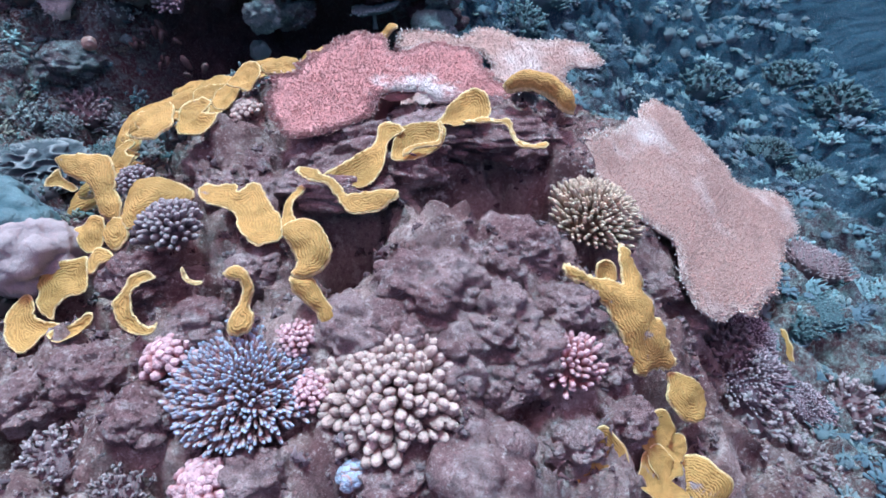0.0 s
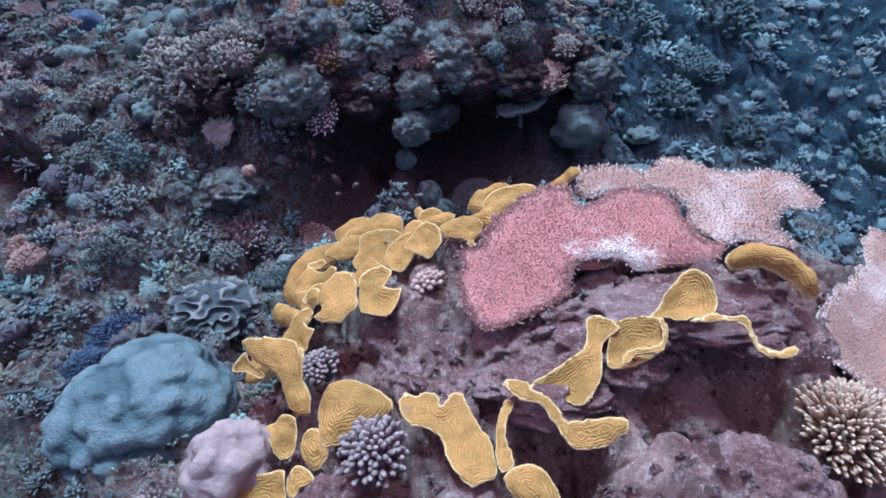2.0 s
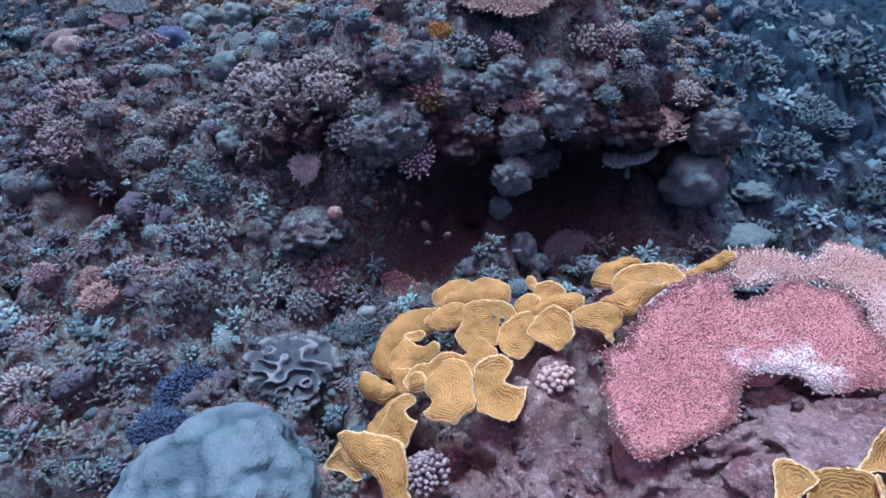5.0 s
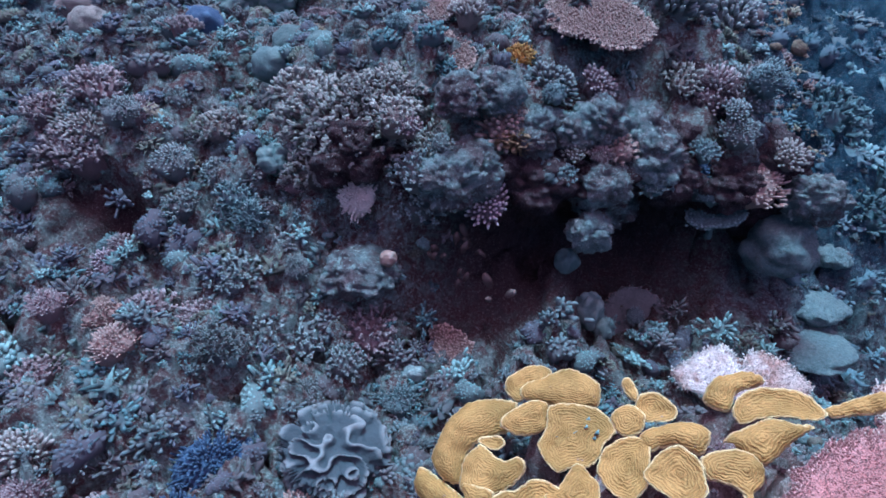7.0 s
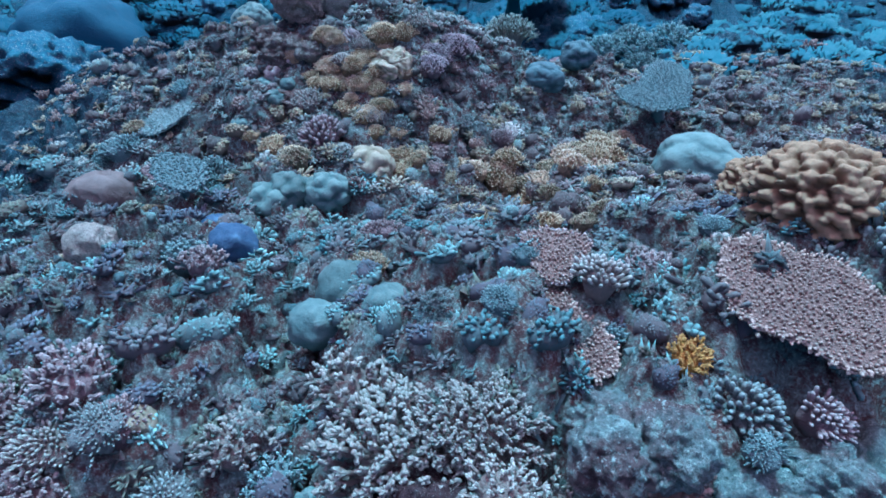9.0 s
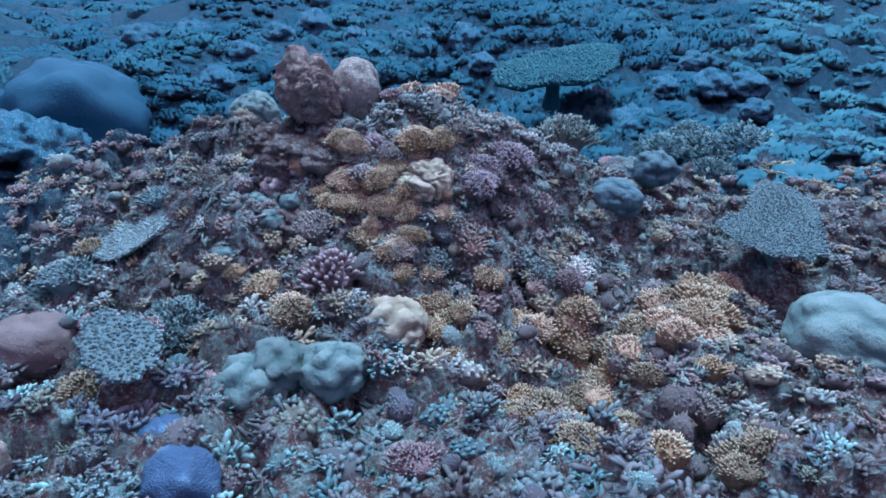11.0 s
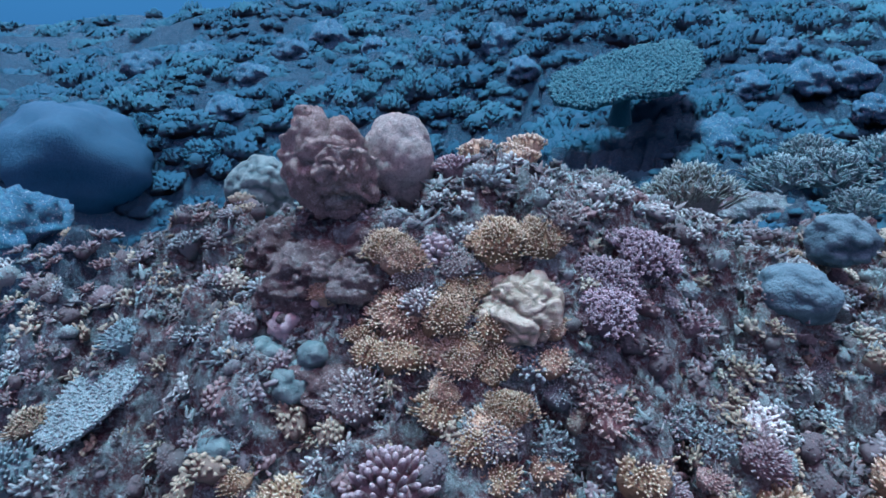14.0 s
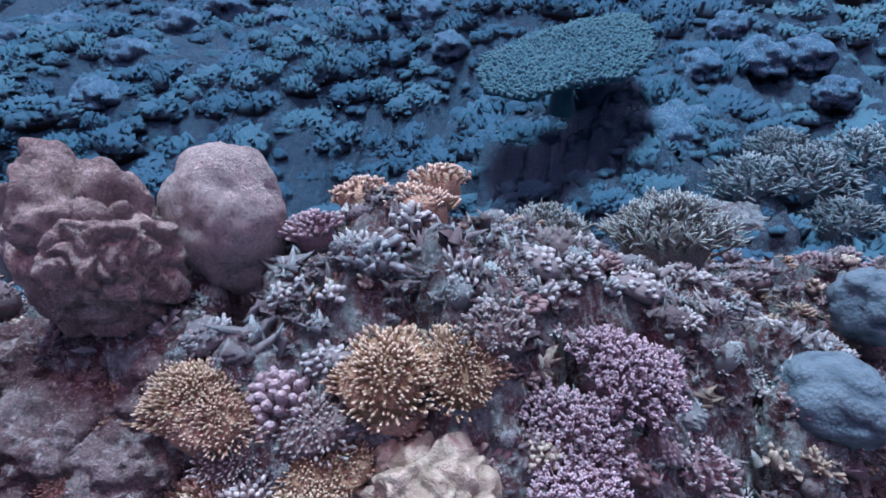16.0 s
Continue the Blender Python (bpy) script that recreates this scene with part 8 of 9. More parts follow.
colony("fine", ASH, -2.079, 3.658, None, 0.040, (23, 7), 1.0, group="tan corals on the crest")
colony("fine", TAN, -2.099, 3.569, None, 0.053, (23, 7), 1.0, group="tan corals on the crest")
colony("fine", TAN, -2.175, 3.428, None, 0.037, (22, 6), 1.0, group="tan corals on the crest")
colony("fine", TANC, -1.967, 3.472, None, 0.046, (22, 10), 1.0, group="tan corals on the crest")
colony("dense", TAN, -2.175, 3.551, None, 0.060, (23, 6), 1.0, group="tan corals on the crest")
colony("fine", TANC, -2.245, 3.540, None, 0.045, (23, 6), 1.0, group="tan corals on the crest")
colony("fine", TANC, -1.982, 3.604, None, 0.037, (23, 10), 1.0, group="tan corals on the crest")
colony("fine", ASH, -2.062, 3.419, None, 0.032, (21, 7), 1.0, group="tan corals on the crest")
colony("dense", TANC, -2.145, 3.519, None, 0.061, (23, 7), 1.0, group="tan corals on the crest")
colony("dense", TAN, -2.351, 3.435, None, 0.043, (23, 3), 1.0, group="tan corals on the crest")
colony("fine", TAN, -2.165, 3.579, None, 0.036, (23, 7), 1.0, group="tan corals on the crest")
colony("dense", TAN, -2.036, 3.478, None, 0.050, (22, 8), 1.0, group="tan corals on the crest")
colony("fine", ASH, -2.084, 3.434, None, 0.056, (21, 7), 1.0, group="tan corals on the crest")
colony("fine", TAN, -2.318, 3.420, None, 0.046, (22, 3), 1.0, group="tan corals on the crest")
colony("fine", TAN, -2.275, 3.570, None, 0.052, (23, 6), 1.0, group="tan corals on the crest")
colony("fine", TANC, -2.228, 3.534, None, 0.059, (23, 6), 1.0, group="tan corals on the crest")
colony("dense", TANC, -2.435, 3.540, None, 0.049, (24, 0), 1.0, group="tan corals on the crest")
colony("dense", TAN, -2.401, 3.606, None, 0.069, (22, 1), 1.0, group="tan corals on the crest")
colony("dense", TAN, -2.085, 3.549, None, 0.061, (23, 7), 1.0, group="tan corals on the crest")
colony("fine", TAN, -2.160, 3.458, None, 0.057, (22, 6), 1.0, group="tan corals on the crest")
colony("dense", TANC, -2.291, 3.599, None, 0.060, (23, 5), 1.0, group="tan corals on the crest")
colony("fine", TAN, -2.162, 3.410, None, 0.034, (21, 6), 1.0, group="tan corals on the crest")
colony("fine", ASH, -2.185, 3.627, None, 0.057, (23, 6), 1.0, group="tan corals on the crest")
colony("dense", TAN, -2.022, 3.706, None, 0.062, (22, 8), 1.0, group="tan corals on the crest")
colony("fine", TAN, -2.176, 3.592, None, 0.038, (23, 6), 1.0, group="tan corals on the crest")
colony("fine", ASH, -2.438, 3.594, None, 0.062, (22, -1), 1.0, group="tan corals on the crest")
colony("dense", TAN, -2.449, 3.588, None, 0.046, (22, -1), 1.0, group="tan corals on the crest")
colony("fine", TANC, -2.005, 3.595, None, 0.038, (23, 9), 1.0, group="tan corals on the crest")
colony("fine", TANC, -1.094, 3.776, None, 0.081, (12, 4), 1.0, group="tan coral thicket by the crest")
colony("fine", TANC, -1.306, 3.529, None, 0.072, (6, 5), 1.0, group="tan coral thicket by the crest")
colony("fine", TANC, -1.128, 3.850, None, 0.073, (15, 6), 1.0, group="tan coral thicket by the crest")
colony("fine", TANC, -1.446, 3.426, None, 0.073, (7, 6), 1.0, group="tan coral thicket by the crest")
colony("fine", TANC, -1.538, 3.319, None, 0.052, (6, 4), 1.0, group="tan coral thicket by the crest")
colony("fine", TANC, -1.547, 3.543, None, 0.075, (14, 12), 1.0, group="tan coral thicket by the crest")
colony("fine", TAN, -1.209, 3.401, None, 0.056, (-2, -2), 1.0, group="tan coral thicket by the crest")
colony("fine", TANC, -1.322, 3.735, None, 0.076, (14, 10), 1.0, group="tan coral thicket by the crest")
colony("fine", TAN, -1.029, 3.745, None, 0.076, (10, 2), 1.0, group="tan coral thicket by the crest")
colony("fine", TANC, -1.646, 3.224, None, 0.070, (6, 3), 1.0, group="tan coral thicket by the crest")
colony("fine", TAN, -1.650, 3.284, None, 0.055, (9, 5), 1.0, group="tan coral thicket by the crest")
colony("fine", TANC, -1.285, 3.476, None, 0.071, (3, 3), 1.0, group="tan coral thicket by the crest")
colony("fine", ASH, -1.402, 3.253, None, 0.058, (-1, -1), 1.0, group="tan coral thicket by the crest")
colony("fine", ASH, -1.396, 3.478, None, 0.076, (7, 6), 1.0, group="tan coral thicket by the crest")
colony("fine", TANC, -1.563, 3.579, None, 0.066, (15, 14), 1.0, group="tan coral thicket by the crest")
colony("fine", TANC, -1.524, 3.374, None, 0.057, (8, 6), 1.0, group="tan coral thicket by the crest")
colony("fine", ASH, -1.396, 3.607, None, 0.063, (12, 10), 1.0, group="tan coral thicket by the crest")
colony("fine", ASH, -1.553, 3.215, None, 0.058, (3, 1), 1.0, group="tan coral thicket by the crest")
colony("fine", TANC, -1.389, 3.490, None, 0.071, (7, 7), 1.0, group="tan coral thicket by the crest")
colony("fine", TANC, -1.202, 3.512, None, 0.070, (2, 1), 1.0, group="tan coral thicket by the crest")
colony("fine", TAN, -1.543, 3.218, None, 0.050, (3, 1), 1.0, group="tan coral thicket by the crest")
colony("fine", ASH, -1.236, 3.291, None, 0.066, (-5, -4), 1.0, group="tan coral thicket by the crest")
colony("fine", TANC, -1.603, 3.488, None, 0.079, (14, 12), 1.0, group="tan coral thicket by the crest")
colony("fine", TANC, -1.652, 3.470, None, 0.066, (15, 12), 1.0, group="tan coral thicket by the crest")
colony("fine", MAUVE, -1.584, 3.645, None, 0.058, (17, 16), 1.0, group="grey corals on the crest")
colony("bush", MAUVE, -1.760, 3.631, None, 0.042, (21, 18), 1.0, group="grey corals on the crest")
colony("bush", ASH, -1.988, 3.736, None, 0.050, (20, 9), 1.0, group="grey corals on the crest")
colony("bush", MAUVE, -1.719, 3.839, None, 0.057, (14, 20), 1.0, group="grey corals on the crest")
colony("fine", GREY, -1.424, 3.963, None, 0.051, (17, 13), 1.0, group="grey corals on the crest")
colony("fine", MAUVE, -1.914, 3.640, None, 0.040, (23, 12), 1.0, group="grey corals on the crest")
colony("bush", GREY, -1.970, 3.496, None, 0.054, (22, 10), 1.0, group="grey corals on the crest")
colony("fine", GREY, -1.960, 3.566, None, 0.042, (23, 10), 1.0, group="grey corals on the crest")
colony("fine", MAUVE, -1.747, 3.542, None, 0.054, (20, 15), 1.0, group="grey corals on the crest")
colony("bush", GREY, -1.378, 4.120, None, 0.053, (17, 8), 1.0, group="grey corals on the crest")
colony("bush", ASH, -1.910, 3.585, None, 0.056, (23, 12), 1.0, group="grey corals on the crest")
colony("fine", MAUVE, -1.483, 4.006, None, 0.053, (16, 13), 1.0, group="grey corals on the crest")
colony("bush", GREY, -1.679, 3.636, None, 0.047, (19, 18), 1.0, group="grey corals on the crest")
colony("fine", GREY, -1.600, 4.078, None, 0.056, (10, 12), 1.0, group="grey corals on the crest")
colony("bush", GREY, -1.957, 3.500, None, 0.046, (22, 10), 1.0, group="grey corals on the crest")
colony("fine", ASH, -1.613, 3.737, None, 0.038, (17, 18), 1.0, group="grey corals on the crest")
colony("bush", MAUVE, -1.996, 1.881, None, 0.042, (17, 5), 1.0, group="grey corals over the reef")
colony("bush", GREY, -2.261, 2.149, None, 0.084, (21, 3), 1.0, group="grey corals over the reef")
colony("fine", MAUVE, -2.099, 2.152, None, 0.072, (21, 8), 1.0, group="grey corals over the reef")
colony("fine", ASH, -2.285, 2.141, None, 0.089, (21, 1), 1.0, group="grey corals over the reef")
colony("fine", ASH, -2.217, 2.099, None, 0.089, (22, 5), 1.0, group="grey corals over the reef")
colony("fine", GREY, -2.102, 2.112, None, 0.068, (21, 8), 1.0, group="grey corals over the reef")
colony("fine", AQUA, -2.311, 1.972, None, 0.065, (20, 2), 1.0, group="grey corals over the reef")
colony("fine", GREY, -1.514, 1.991, None, 0.050, (27, 13), 1.0, group="grey corals over the reef")
colony("bush", MAUVE, -1.821, 1.747, None, 0.074, (14, 6), 1.0, group="grey corals over the reef")
colony("fine", GREY, -1.587, 2.208, None, 0.055, (24, -4), 1.0, group="grey corals over the reef")
colony("bush", ASH, -1.849, 2.220, None, 0.089, (19, 0), 1.0, group="grey corals over the reef")
colony("fine", AQUA, -2.087, 1.933, None, 0.055, (19, 6), 1.0, group="grey corals over the reef")
colony("fine", MAUVE, -1.577, 2.173, None, 0.069, (25, -1), 1.0, group="grey corals over the reef")
colony("fine", MAUVE, -1.686, 1.766, None, 0.073, (15, 10), 1.0, group="grey corals over the reef")
colony("bush", AQUA, -1.741, 2.188, None, 0.068, (21, -5), 1.0, group="grey corals over the reef")
colony("fine", MAUVE, -2.267, 2.058, None, 0.064, (22, 3), 1.0, group="grey corals over the reef")

# ---- corals along the ledge ----
colony("bush", GREY, -1.187, 2.109, 1.458, 0.077, (30, 0))
colony("bush", ASH, -1.260, 2.140, 1.601, 0.076, (30, 0))
colony("finger", ASH, -0.098, 2.584, 1.476, 0.066, (35, 0), 1.0, group="corals along the ledge")
colony("bush", AQUA, -0.788, 2.254, 1.449, 0.044, (35, 0), 1.0, group="corals along the ledge")
colony("finger", MAUVE, -1.213, 2.119, 1.581, 0.040, (35, 0), 1.0, group="corals along the ledge")
colony("bush", GREY, -1.128, 2.138, 1.536, 0.038, (35, 0), 1.0, group="corals along the ledge")
colony("bush", AQUA, -0.517, 2.363, 1.413, 0.058, (35, 0), 1.0, group="corals along the ledge")
colony("fine", GREY, -0.646, 2.318, 1.443, 0.057, (35, 0), 1.0, group="corals along the ledge")
colony("finger", GREY, -0.294, 2.553, 1.609, 0.047, (35, 0), 1.0, group="corals along the ledge")
colony("fine", GREY, -0.278, 2.535, 1.550, 0.066, (35, 0), 1.0, group="corals along the ledge")
colony("fine", AQUA, -0.203, 2.637, 1.700, 0.074, (35, 0), 1.0, group="corals along the ledge")
colony("fine", AQUA, -0.841, 2.326, 1.661, 0.042, (35, 0), 1.0, group="corals along the ledge")
colony("fine", GREY, -1.031, 2.154, 1.470, 0.052, (35, 0), 1.0, group="corals along the ledge")
colony("fine", MAUVE, -0.688, 2.322, 1.499, 0.041, (35, 0), 1.0, group="corals along the ledge")
colony("bush", CREAM, -0.630, 2.356, 1.512, 0.058, (35, 0), 1.0, group="corals along the ledge")
colony("bush", AQUA, -0.376, 2.465, 1.498, 0.048, (35, 0), 1.0, group="corals along the ledge")
colony("bush", ASH, -0.763, 2.290, 1.504, 0.039, (35, 0), 1.0, group="corals along the ledge")
boulder(CRAG, M_LEDGE, -1.093, 2.241, 1.647, 0.070, 0.070, 0.059, "pale blue-grey lump of coral on the ledge", "boulder_coral", "coral", (25, 0, 0), 0, group="lumps on the ledge")
boulder(CRAG, M_LEDGE, -0.997, 2.289, 1.656, 0.070, 0.070, 0.060, "pale blue-grey lump of coral on the ledge", "boulder_coral", "coral", (25, 0, 50), 1, group="lumps on the ledge")
boulder(CRAG, M_LEDGE, -0.885, 2.282, 1.528, 0.058, 0.058, 0.049, "pale blue-grey lump of coral on the ledge", "boulder_coral", "coral", (25, 0, 100), 2, group="lumps on the ledge")
boulder(CRAG, M_LEDGE, -0.781, 2.337, 1.545, 0.063, 0.063, 0.054, "pale blue-grey lump of coral on the ledge", "boulder_coral", "coral", (25, 0, 150), 3, group="lumps on the ledge")
boulder(CRAG, M_LEDGE, -0.666, 2.325, 1.401, 0.078, 0.078, 0.066, "pale blue-grey lump of coral on the ledge", "boulder_coral", "coral", (25, 0, 200), 4, group="lumps on the ledge")
boulder(CRAG, M_LEDGE, -0.827, 2.268, 1.438, 0.050, 0.050, 0.042, "pale blue-grey lump of coral on the ledge", "boulder_coral", "coral", (25, 0, 250), 5, group="lumps on the ledge")
boulder(CRAG, M_LEDGE, -1.092, 2.148, 1.441, 0.096, 0.096, 0.081, "pale blue-grey lump of coral on the ledge", "boulder_coral", "coral", (25, 0, 300), 6, group="lumps on the ledge")
boulder(CRAG, M_LEDGE, -1.027, 2.173, 1.429, 0.062, 0.062, 0.052, "pale blue-grey lump of coral on the ledge", "boulder_coral", "coral", (25, 0, 350), 7, group="lumps on the ledge")
boulder(CRAG, M_LEDGE, -0.537, 2.419, 1.479, 0.093, 0.093, 0.079, "pale blue-grey lump of coral on the ledge", "boulder_coral", "coral", (25, 0, 400), 8, group="lumps on the ledge")
boulder(CRAG, M_LEDGE, -0.700, 2.390, 1.578, 0.073, 0.073, 0.062, "pale blue-grey lump of coral on the ledge", "boulder_coral", "coral", (25, 0, 450), 9, group="lumps on the ledge")
boulder(CRAG, M_LEDGE, -0.690, 2.258, 1.277, 0.064, 0.064, 0.055, "pale blue-grey lump of coral on the ledge", "boulder_coral", "coral", (25, 0, 500), 10, group="lumps on the ledge")
boulder(CRAG, M_LEDGE, 0.017, 2.608, 1.336, 0.090, 0.090, 0.076, "pale blue-grey lump of coral on the ledge", "boulder_coral", "coral", (25, 0, 550), 11, group="lumps on the ledge")

# ---- small growth and rubble over the reef ----
def on_mound(x, y):
    return np.hypot((x + 0.05) / 1.0, (y - 0.95) / 0.85) < 0.95


def template(seed, n, thick, dome, length, spread=1.0):
    """A small rounded colony of stubs on a lump: one unit in radius."""
    rng = np.random.default_rng(seed)
    k = np.arange(n) + 0.5
    r, a = np.sqrt(k / n), k * 2.39996 + rng.normal(0, 0.2, n)
    ph = rng.uniform(0, 6.28, 3)
    lobe = 1 + 0.22 * np.sin(2 * a + ph[0]) + 0.16 * np.sin(3 * a + ph[1]) + 0.08 * np.sin(5 * a + ph[2])
    tipv = np.stack([r * lobe * np.cos(a), r * lobe * np.sin(a), dome * (1 - 0.8 * r ** 2) * (1 + 0.2 * np.sin(3 * r * np.cos(a) + ph[1]))], 1) * (1 + rng.normal(0, 0.09, n))[:, None]
    way = unit(np.stack([tipv[:, 0] * spread, tipv[:, 1] * spread, np.full(n, 0.75)], 1) + rng.normal(0, 0.16, (n, 3)))
    v, q, t, tip = tubes(tipv - way * length, way, length * rng.uniform(0.8, 1.2, n), thick * rng.uniform(0.9, 1.4, n), 3, ((0, 1),))
    s = Soup()
    s.add(v, q, t, tip=tip)
    u, q, t = ball(5, 9)
    u = u * (1 + 0.12 * fbm(u, 2, seed, 2))[:, None] * np.array([0.64, 0.64, 0.58 * dome])
    u[:, 2] = np.where(u[:, 2] < 0, u[:, 2] * 2.0, u[:, 2])
    s.add(u, q, t, tip=0.1 * np.ones(len(u)))
    return s


def pad_template(seed, n, thick, dome, out, rings=((0, 1), (0.75, 0.85)), ball_rows=6, ball_cols=10):
    """A low cushion of coral, close set with short stubs: one unit in radius."""
    rng = np.random.default_rng(seed)
    k = np.arange(n) + 0.5
    r, a = np.sqrt(k / n) * 0.97, k * 2.39996 + rng.normal(0, 0.15, n)
    ph = rng.uniform(0, 6.28, 3)

    def swell(ang):
        return 1 + 0.20 * np.sin(2 * ang + ph[0]) + 0.14 * np.sin(3 * ang + ph[1]) + 0.08 * np.sin(5 * ang + ph[2])
    lobe = swell(a)
    foot = np.stack([r * lobe * np.cos(a), r * lobe * np.sin(a), dome * np.sqrt(np.clip(1 - 0.92 * r ** 2, 0, 1))], 1) * 0.86
    foot[:, 2] *= 1 + 0.25 * np.sin(3.5 * foot[:, 0] + ph[1]) * np.cos(3.0 * foot[:, 1] + ph[2])
    way = unit(np.stack([foot[:, 0], foot[:, 1], 0.45 + foot[:, 2]], 1) + rng.normal(0, 0.22, (n, 3)))
    v, q, t, tip = tubes(foot - way * 0.06, way, (out + 0.06) * rng.uniform(0.7, 1.25, n), thick * rng.uniform(0.8, 1.25, n), 3, rings)
    s = Soup()
    s.add(v, q, t, tip=0.35 + 0.65 * tip)
    u, q, t = ball(ball_rows, ball_cols)
    ang = np.arctan2(u[:, 1], u[:, 0])
    u = u * (swell(ang) * (1 + 0.08 * fbm(u, 2, seed, 2)))[:, None] * np.array([0.86, 0.86, 0.86 * dome])
    u[:, 2] = np.where(u[:, 2] < 0, u[:, 2] * 1.4, u[:, 2] * (1 + 0.25 * np.sin(3.5 * u[:, 0] + ph[1]) * np.cos(3.0 * u[:, 1] + ph[2])))
    s.add(u, q, t, tip=0.12 * np.ones(len(u)))
    return s


def sprig_template(seed, n=13, thick=0.17):
    """A crumb of reef: stubby knobs and twigs that point every way."""
    rng = np.random.default_rng(seed)
    way = unit(rng.normal(0, 1, (n, 3)) * np.array([1, 1, 0.6]) + np.array([0, 0, 0.45]))
    base = rng.normal(0, 0.28, (n, 3)) * np.array([1, 1, 0.3])
    v, q, t, tip = tubes(base - way * 0.2, way, rng.uniform(0.5, 1.15, n), thick * rng.uniform(0.9, 1.9, n), 3, ((0, 1),))
    s = Soup()
    s.add(v, q, t, tip=tip)
    return s


def tuft_template(seed, n, thick, dome, length, core=0.5):
    """An open tuft of stubby branches that splay from a small foot: one unit in radius."""
    rng = np.random.default_rng(seed)
    k = np.arange(n) + 0.5
    r, a = np.sqrt(k / n), k * 2.39996 + rng.normal(0, 0.3, n)
    ph = rng.uniform(0, 6.28, 3)
    lobe = 1 + 0.25 * np.sin(2 * a + ph[0]) + 0.18 * np.sin(3 * a + ph[1])
    tipv = np.stack([r * lobe * np.cos(a), r * lobe * np.sin(a), dome * (1 - 0.7 * r ** 2)], 1) * (1 + rng.normal(0, 0.12, n))[:, None]
    way = unit(tipv * np.array([1, 1, 0.8]) + np.array([0, 0, 0.35]) + rng.normal(0, 0.22, (n, 3)))
    v, q, t, tip = tubes(tipv - way * length, way, length * rng.uniform(0.85, 1.15, n), thick * rng.uniform(0.75, 1.35, n), 3, ((0, 0.9), (0.8, 0.9)))
    s = Soup()
    s.add(v, q, t, tip=0.15 + 0.85 * tip)
    u, q, t = ball(4, 7)
    u = u * (1 + 0.2 * fbm(u, 2, seed, 2))[:, None] * np.array([core, core, dome * 0.45])
    s.add(u, q, t, tip=np.zeros(len(u)))
    return s


CONE = ((0, 1),)
TINY = [tuft_template(440 + k, (9, 12, 7)[k % 3], (0.22, 0.19, 0.26)[k % 3], (0.6, 0.75, 0.5)[k % 3], 0.6, 0.6) for k in range(5)]
TINY += [sprig_template(450 + k) for k in range(4)]
SPRIGS = [template(460 + k, 30, 0.10, 0.75, 0.5, 1.2) for k in range(4)]
LUMPS = [pad_template(430 + k, (50, 40, 60)[k % 3], (0.11, 0.13, 0.10)[k % 3], (0.7, 0.55, 0.85)[k % 3], (0.13, 0.17, 0.11)[k % 3], CONE, 5, 8) for k in range(6)]
CLUMPS = [tuft_template(400 + k, (24, 30, 20, 36)[k % 4], (0.12, 0.105, 0.135, 0.095)[k % 4], (0.7, 0.55, 0.85, 0.6)[k % 4], (0.55, 0.45, 0.6, 0.45)[k % 4]) for k in range(8)]
CLUMPS += [pad_template(410 + k, 26, 0.15, 0.6, 0.22, ((0, 1), (0.7, 0.9)), 5, 9) for k in range(2)] + [sprig_template(415 + k, 16, 0.15) for k in range(3)]
GULLY = SPRIGS + [tuft_template(490 + k, 26, 0.12, 0.6, 0.5) for k in range(4)]
FARTUFTS = [tuft_template(480 + k, (20, 26, 16)[k % 3], (0.15, 0.13, 0.17)[k % 3], (0.8, 0.6, 1.0)[k % 3], 0.5, 0.6) for k in range(2)]
FARLUMPS = [pad_template(470 + k, (46, 38, 54)[k % 3], (0.15, 0.17, 0.13)[k % 3], (0.65, 0.5, 0.85)[k % 3], (0.16, 0.19, 0.13)[k % 3], CONE, 4, 7) for k in range(8)]
FARTUFTS += FARLUMPS


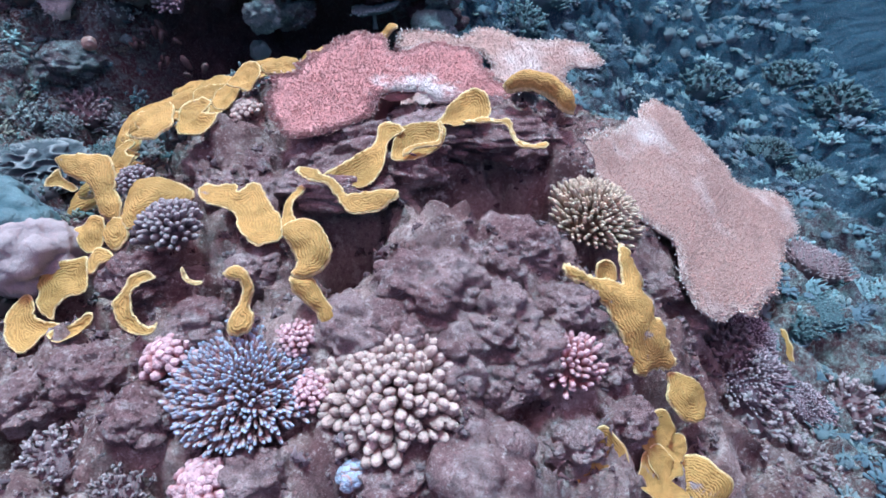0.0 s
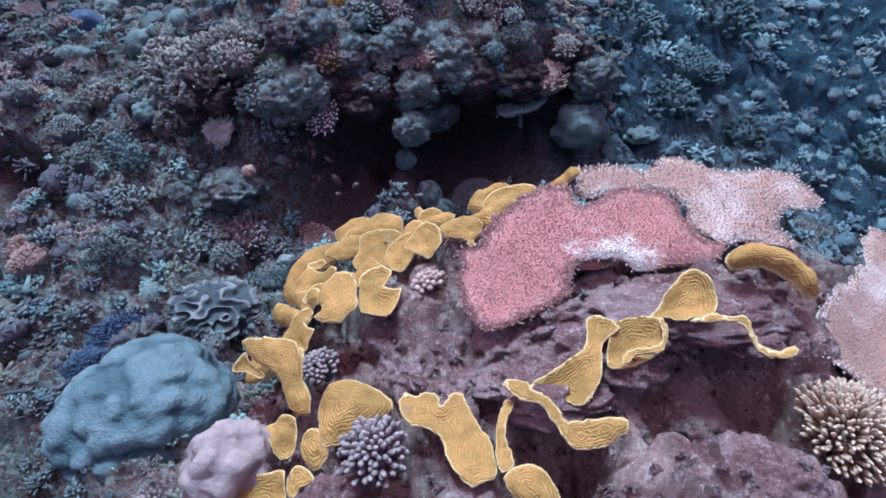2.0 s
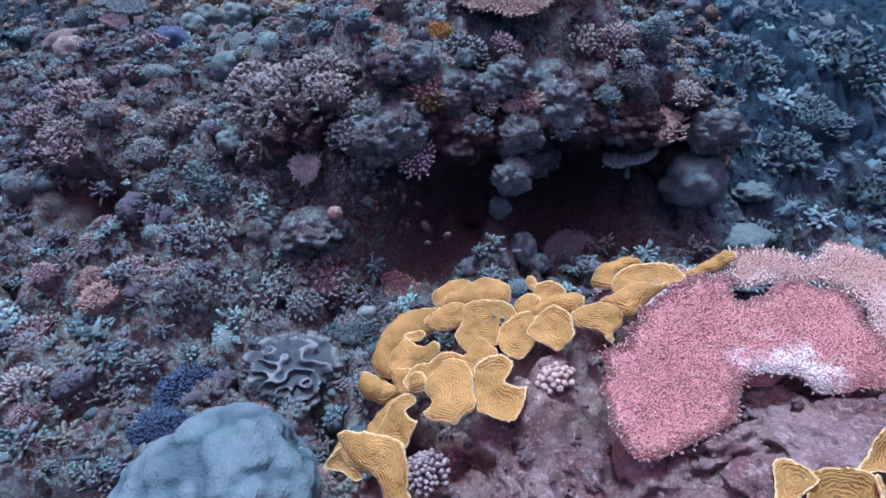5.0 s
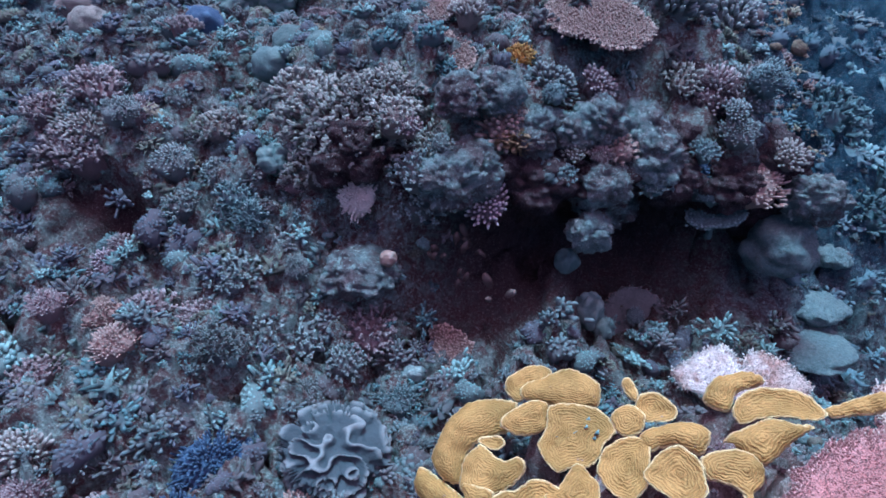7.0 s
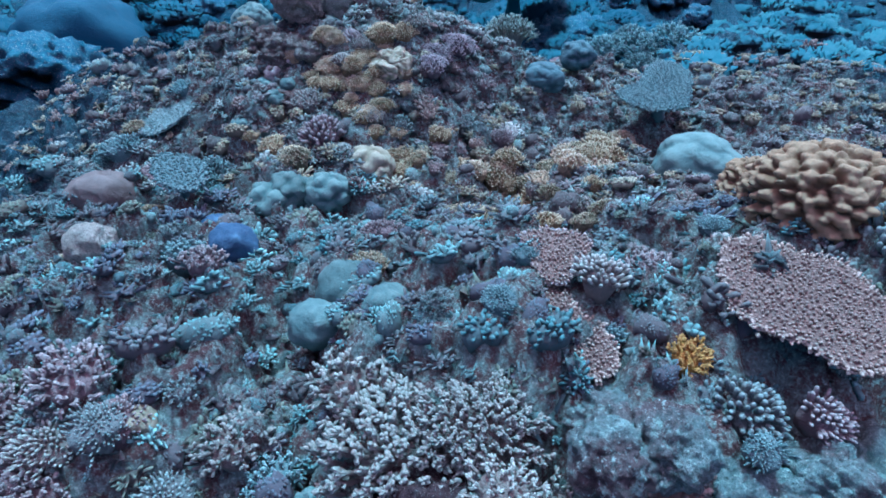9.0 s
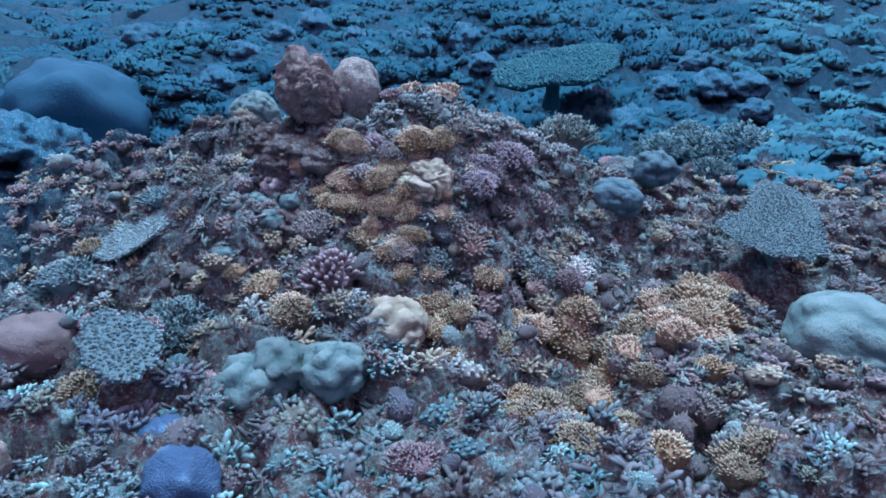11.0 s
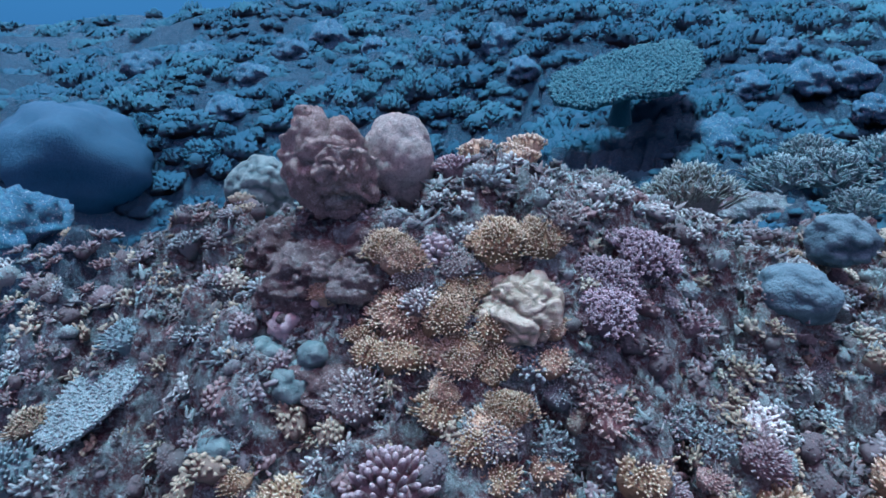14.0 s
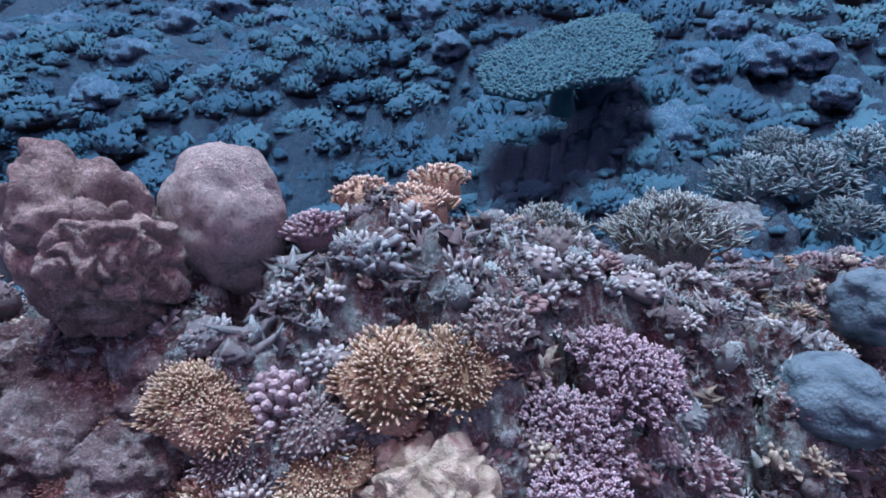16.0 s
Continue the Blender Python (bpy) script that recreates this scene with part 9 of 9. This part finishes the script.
def pack(name, tries, low, high, keep, mat, label, seed, small, big, gap=0.8, lumps=0.05, fine=0.030, kit=None, sink=0.1):
    """Colonies crowded side by side over the rock, as one mesh, clear of the corals that are placed singly."""
    rng = np.random.default_rng(seed)
    taken, cell, s = {}, 0.12, Soup()
    for x, y, r in ((a, b, c * 0.8) for a, b, c in PLACED):
        for i in range(int((x - r) // cell), int((x + r) // cell) + 1):
            for j in range(int((y - r) // cell), int((y + r) // cell) + 1):
                taken.setdefault((i, j), []).append((x, y, r))
    xs, ys = rng.uniform(low[0], high[0], tries), rng.uniform(low[1], high[1], tries)
    rs = np.sort(small * (big / small) ** (rng.uniform(0, 1, tries) ** 1.4))[::-1]
    ok = keep(xs, ys)
    zs = top_of(xs, ys)
    gx, gy = (lie(xs + 0.03, ys) - lie(xs, ys)) / 0.03, (lie(xs, ys + 0.03) - lie(xs, ys)) / 0.03
    hue = 0.5 + 0.62 * np.clip(fbm(np.stack([xs, ys, 0 * xs], 1), 1.3, seed, 3), -0.8, 0.8)
    for x, y, z, r, k, a, b, h in zip(xs, ys, zs, rs, ok, gx, gy, hue):
        if not k:
            continue
        near = [t for i in (-1, 0, 1) for j in (-1, 0, 1) for t in taken.get((int(x // cell) + i, int(y // cell) + j), ())]
        if any((x - p) ** 2 + (y - q) ** 2 < (gap * (r + w)) ** 2 for p, q, w in near):
            continue
        taken.setdefault((int(x // cell), int(y // cell)), []).append((x, y, r))
        kinds = kit or (LUMPS if rng.uniform() < lumps else (TINY if r < fine else CLUMPS))
        tmpl = kinds[rng.integers(len(kinds))]
        nor = Vector((-a * 0.6, -b * 0.6, 1)).normalized()
        m = nor.to_track_quat("Z", "Y").to_matrix() @ Matrix.Rotation(rng.uniform(0, 6.28), 3, "Z")
        m = np.array(m) * r * np.array([rng.uniform(0.75, 1.25), rng.uniform(0.75, 1.25), rng.uniform(0.6, 1.15)])[None]
        pick = min(max(h + rng.normal(0, 0.22), 0), 0.999)
        v = np.concatenate(tmpl.v) @ m.T + np.array([x, y, z - sink * r])
        s.add(v, tmpl.quads(), np.concatenate(tmpl.t), tip=np.concatenate(tmpl.a["tip"]), pick=pick)
    me = s.mesh(name)
    me.materials.append(mat)
    return tagged(new(name, me), label, "coral growth", kind="stuff")


def in_cave(x, y):
    """The hollow under the ledge, and the smaller one beside it."""
    z = lie(x, y)
    small = ((x + 2.10) / 0.16) ** 2 + ((y - 1.93) / 0.09) ** 2 < 1
    return small | (np.abs(x + 0.5) < 0.6) & (np.abs(y - 2.40 - 0.42 * (x + 0.62)) < 0.25) & (z > 0.95) & (z < 1.42)


def strew(name, n, low, high, keep, mat, label, seed, small, big):
    """Rugged knobs of reef rock, close over the ground, as one mesh."""
    rng = np.random.default_rng(seed)
    kit = [sprig_template(500 + k, (9, 11, 8)[k % 3], (0.22, 0.17, 0.26)[k % 3]) for k in range(6)]
    x, y = rng.uniform(low[0], high[0], n), rng.uniform(low[1], high[1], n)
    x, y = x[keep(x, y)], y[keep(x, y)]
    n = len(x)
    z, size = top_of(x, y), small * (big / small) ** (rng.uniform(0, 1, n) ** 1.8)
    s = Soup()
    which, spin, tall = rng.integers(0, 6, n), rng.uniform(0, 6.28, n), rng.uniform(0.6, 1.3, n)
    for k, t in enumerate(kit):
        i = np.where(which == k)[0]
        v = np.concatenate(t.v)
        c, d = np.cos(spin[i])[:, None], np.sin(spin[i])[:, None]
        vx, vy = v[None, :, 0] * c - v[None, :, 1] * d, v[None, :, 0] * d + v[None, :, 1] * c
        p = np.stack([vx, vy, v[None, :, 2] * tall[i][:, None]], 2) * size[i][:, None, None] + np.stack([x[i], y[i], z[i]], 1)[:, None]
        off = (np.arange(len(i)) * len(v))[:, None, None]
        s.add(p.reshape(-1, 3), (t.quads()[None] + off).reshape(-1, 4), (np.concatenate(t.t)[None] + off).reshape(-1, 3),
              tip=np.tile(np.concatenate(t.a["tip"]), len(i)), pick=np.repeat(rng.uniform(0, 0.999, len(i)), len(v)))
    me = s.mesh(name)
    me.materials.append(mat)
    return tagged(new(name, me), label, "reef rock", kind="stuff")


def fringe(x, y):
    """The ragged outer border of the dense growth."""
    return (x > -3.42 + 0.16 * np.sin(3.1 * y) + 0.12 * np.sin(7.7 * y + 1)) & (y > 0.46 + 0.14 * np.sin(2.7 * x) + 0.10 * np.sin(8.1 * x))


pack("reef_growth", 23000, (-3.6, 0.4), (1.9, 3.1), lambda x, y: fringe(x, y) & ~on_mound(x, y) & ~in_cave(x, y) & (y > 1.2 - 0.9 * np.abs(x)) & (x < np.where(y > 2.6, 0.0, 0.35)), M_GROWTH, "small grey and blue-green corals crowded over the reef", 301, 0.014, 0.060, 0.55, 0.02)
pack("gully_growth", 4600, (0.0, 0.3), (2.3, 4.2), lambda x, y: ~on_mound(x, y) & ((x > 0.35) | (y > 2.6)), M_GULLYGROWTH, "corals crowded over the reef floor beside the mound, haze blue-green in their colour", 306, 0.022, 0.075, 0.60, 0.0, 0.0, GULLY)
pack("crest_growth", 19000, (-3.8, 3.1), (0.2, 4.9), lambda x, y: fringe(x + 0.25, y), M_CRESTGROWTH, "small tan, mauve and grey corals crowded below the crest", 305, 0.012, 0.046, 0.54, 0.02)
pack("near_slope_growth", 3600, (-4.2, 4.7), (1.8, 6.0), lambda x, y: x < -1.1, M_FARGROWTH, "haze-blue corals crowded at the foot of the far slope", 307, 0.025, 0.11, 0.5, 0.05, 0.03, FARTUFTS, 0.3)
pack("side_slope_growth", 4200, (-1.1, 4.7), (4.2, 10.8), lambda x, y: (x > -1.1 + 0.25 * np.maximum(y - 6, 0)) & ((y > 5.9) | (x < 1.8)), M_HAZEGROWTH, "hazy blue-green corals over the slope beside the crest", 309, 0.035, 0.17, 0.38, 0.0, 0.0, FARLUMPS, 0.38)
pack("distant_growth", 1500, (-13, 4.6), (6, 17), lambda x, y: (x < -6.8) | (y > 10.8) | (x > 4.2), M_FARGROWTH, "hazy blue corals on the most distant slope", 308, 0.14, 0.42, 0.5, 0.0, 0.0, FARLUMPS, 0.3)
pack("far_growth", 11000, (-6.8, 4.9), (4.2, 10.8), lambda x, y: ((y > 5.9) | (x < -4.2) | (x > 1.8)) & (x < -1.1 + 0.25 * (y - 6)), M_FARGROWTH, "distant haze-blue corals over the far reef slope", 303, 0.045, 0.20, 0.38, 0.0, 0.0, FARLUMPS, 0.38)


def lumps(name, n, low, high, keep, mat, label, seed, small, big):
    """Knobbly lumps of old coral, half sunk in the rock, as one mesh."""
    return pack(name, n, low, high, keep, mat, label, seed, small, big, 0.42, 0.0, 0.0, LUMPS + CLUMPS[:4])


lumps("crest_lumps", 1000, (-3.5, 3.15), (-0.6, 4.5), lambda x, y: x > -4, M_KNOBS, "knobbly mauve lumps of old coral on the crest", 320, 0.016, 0.048)
lumps("reef_lumps", 900, (-3.4, 1.2), (0.1, 3.2), lambda x, y: ~on_mound(x, y) & ~in_cave(x, y), M_GROWTH, "knobbly grey lumps of old coral over the reef", 321, 0.018, 0.058)
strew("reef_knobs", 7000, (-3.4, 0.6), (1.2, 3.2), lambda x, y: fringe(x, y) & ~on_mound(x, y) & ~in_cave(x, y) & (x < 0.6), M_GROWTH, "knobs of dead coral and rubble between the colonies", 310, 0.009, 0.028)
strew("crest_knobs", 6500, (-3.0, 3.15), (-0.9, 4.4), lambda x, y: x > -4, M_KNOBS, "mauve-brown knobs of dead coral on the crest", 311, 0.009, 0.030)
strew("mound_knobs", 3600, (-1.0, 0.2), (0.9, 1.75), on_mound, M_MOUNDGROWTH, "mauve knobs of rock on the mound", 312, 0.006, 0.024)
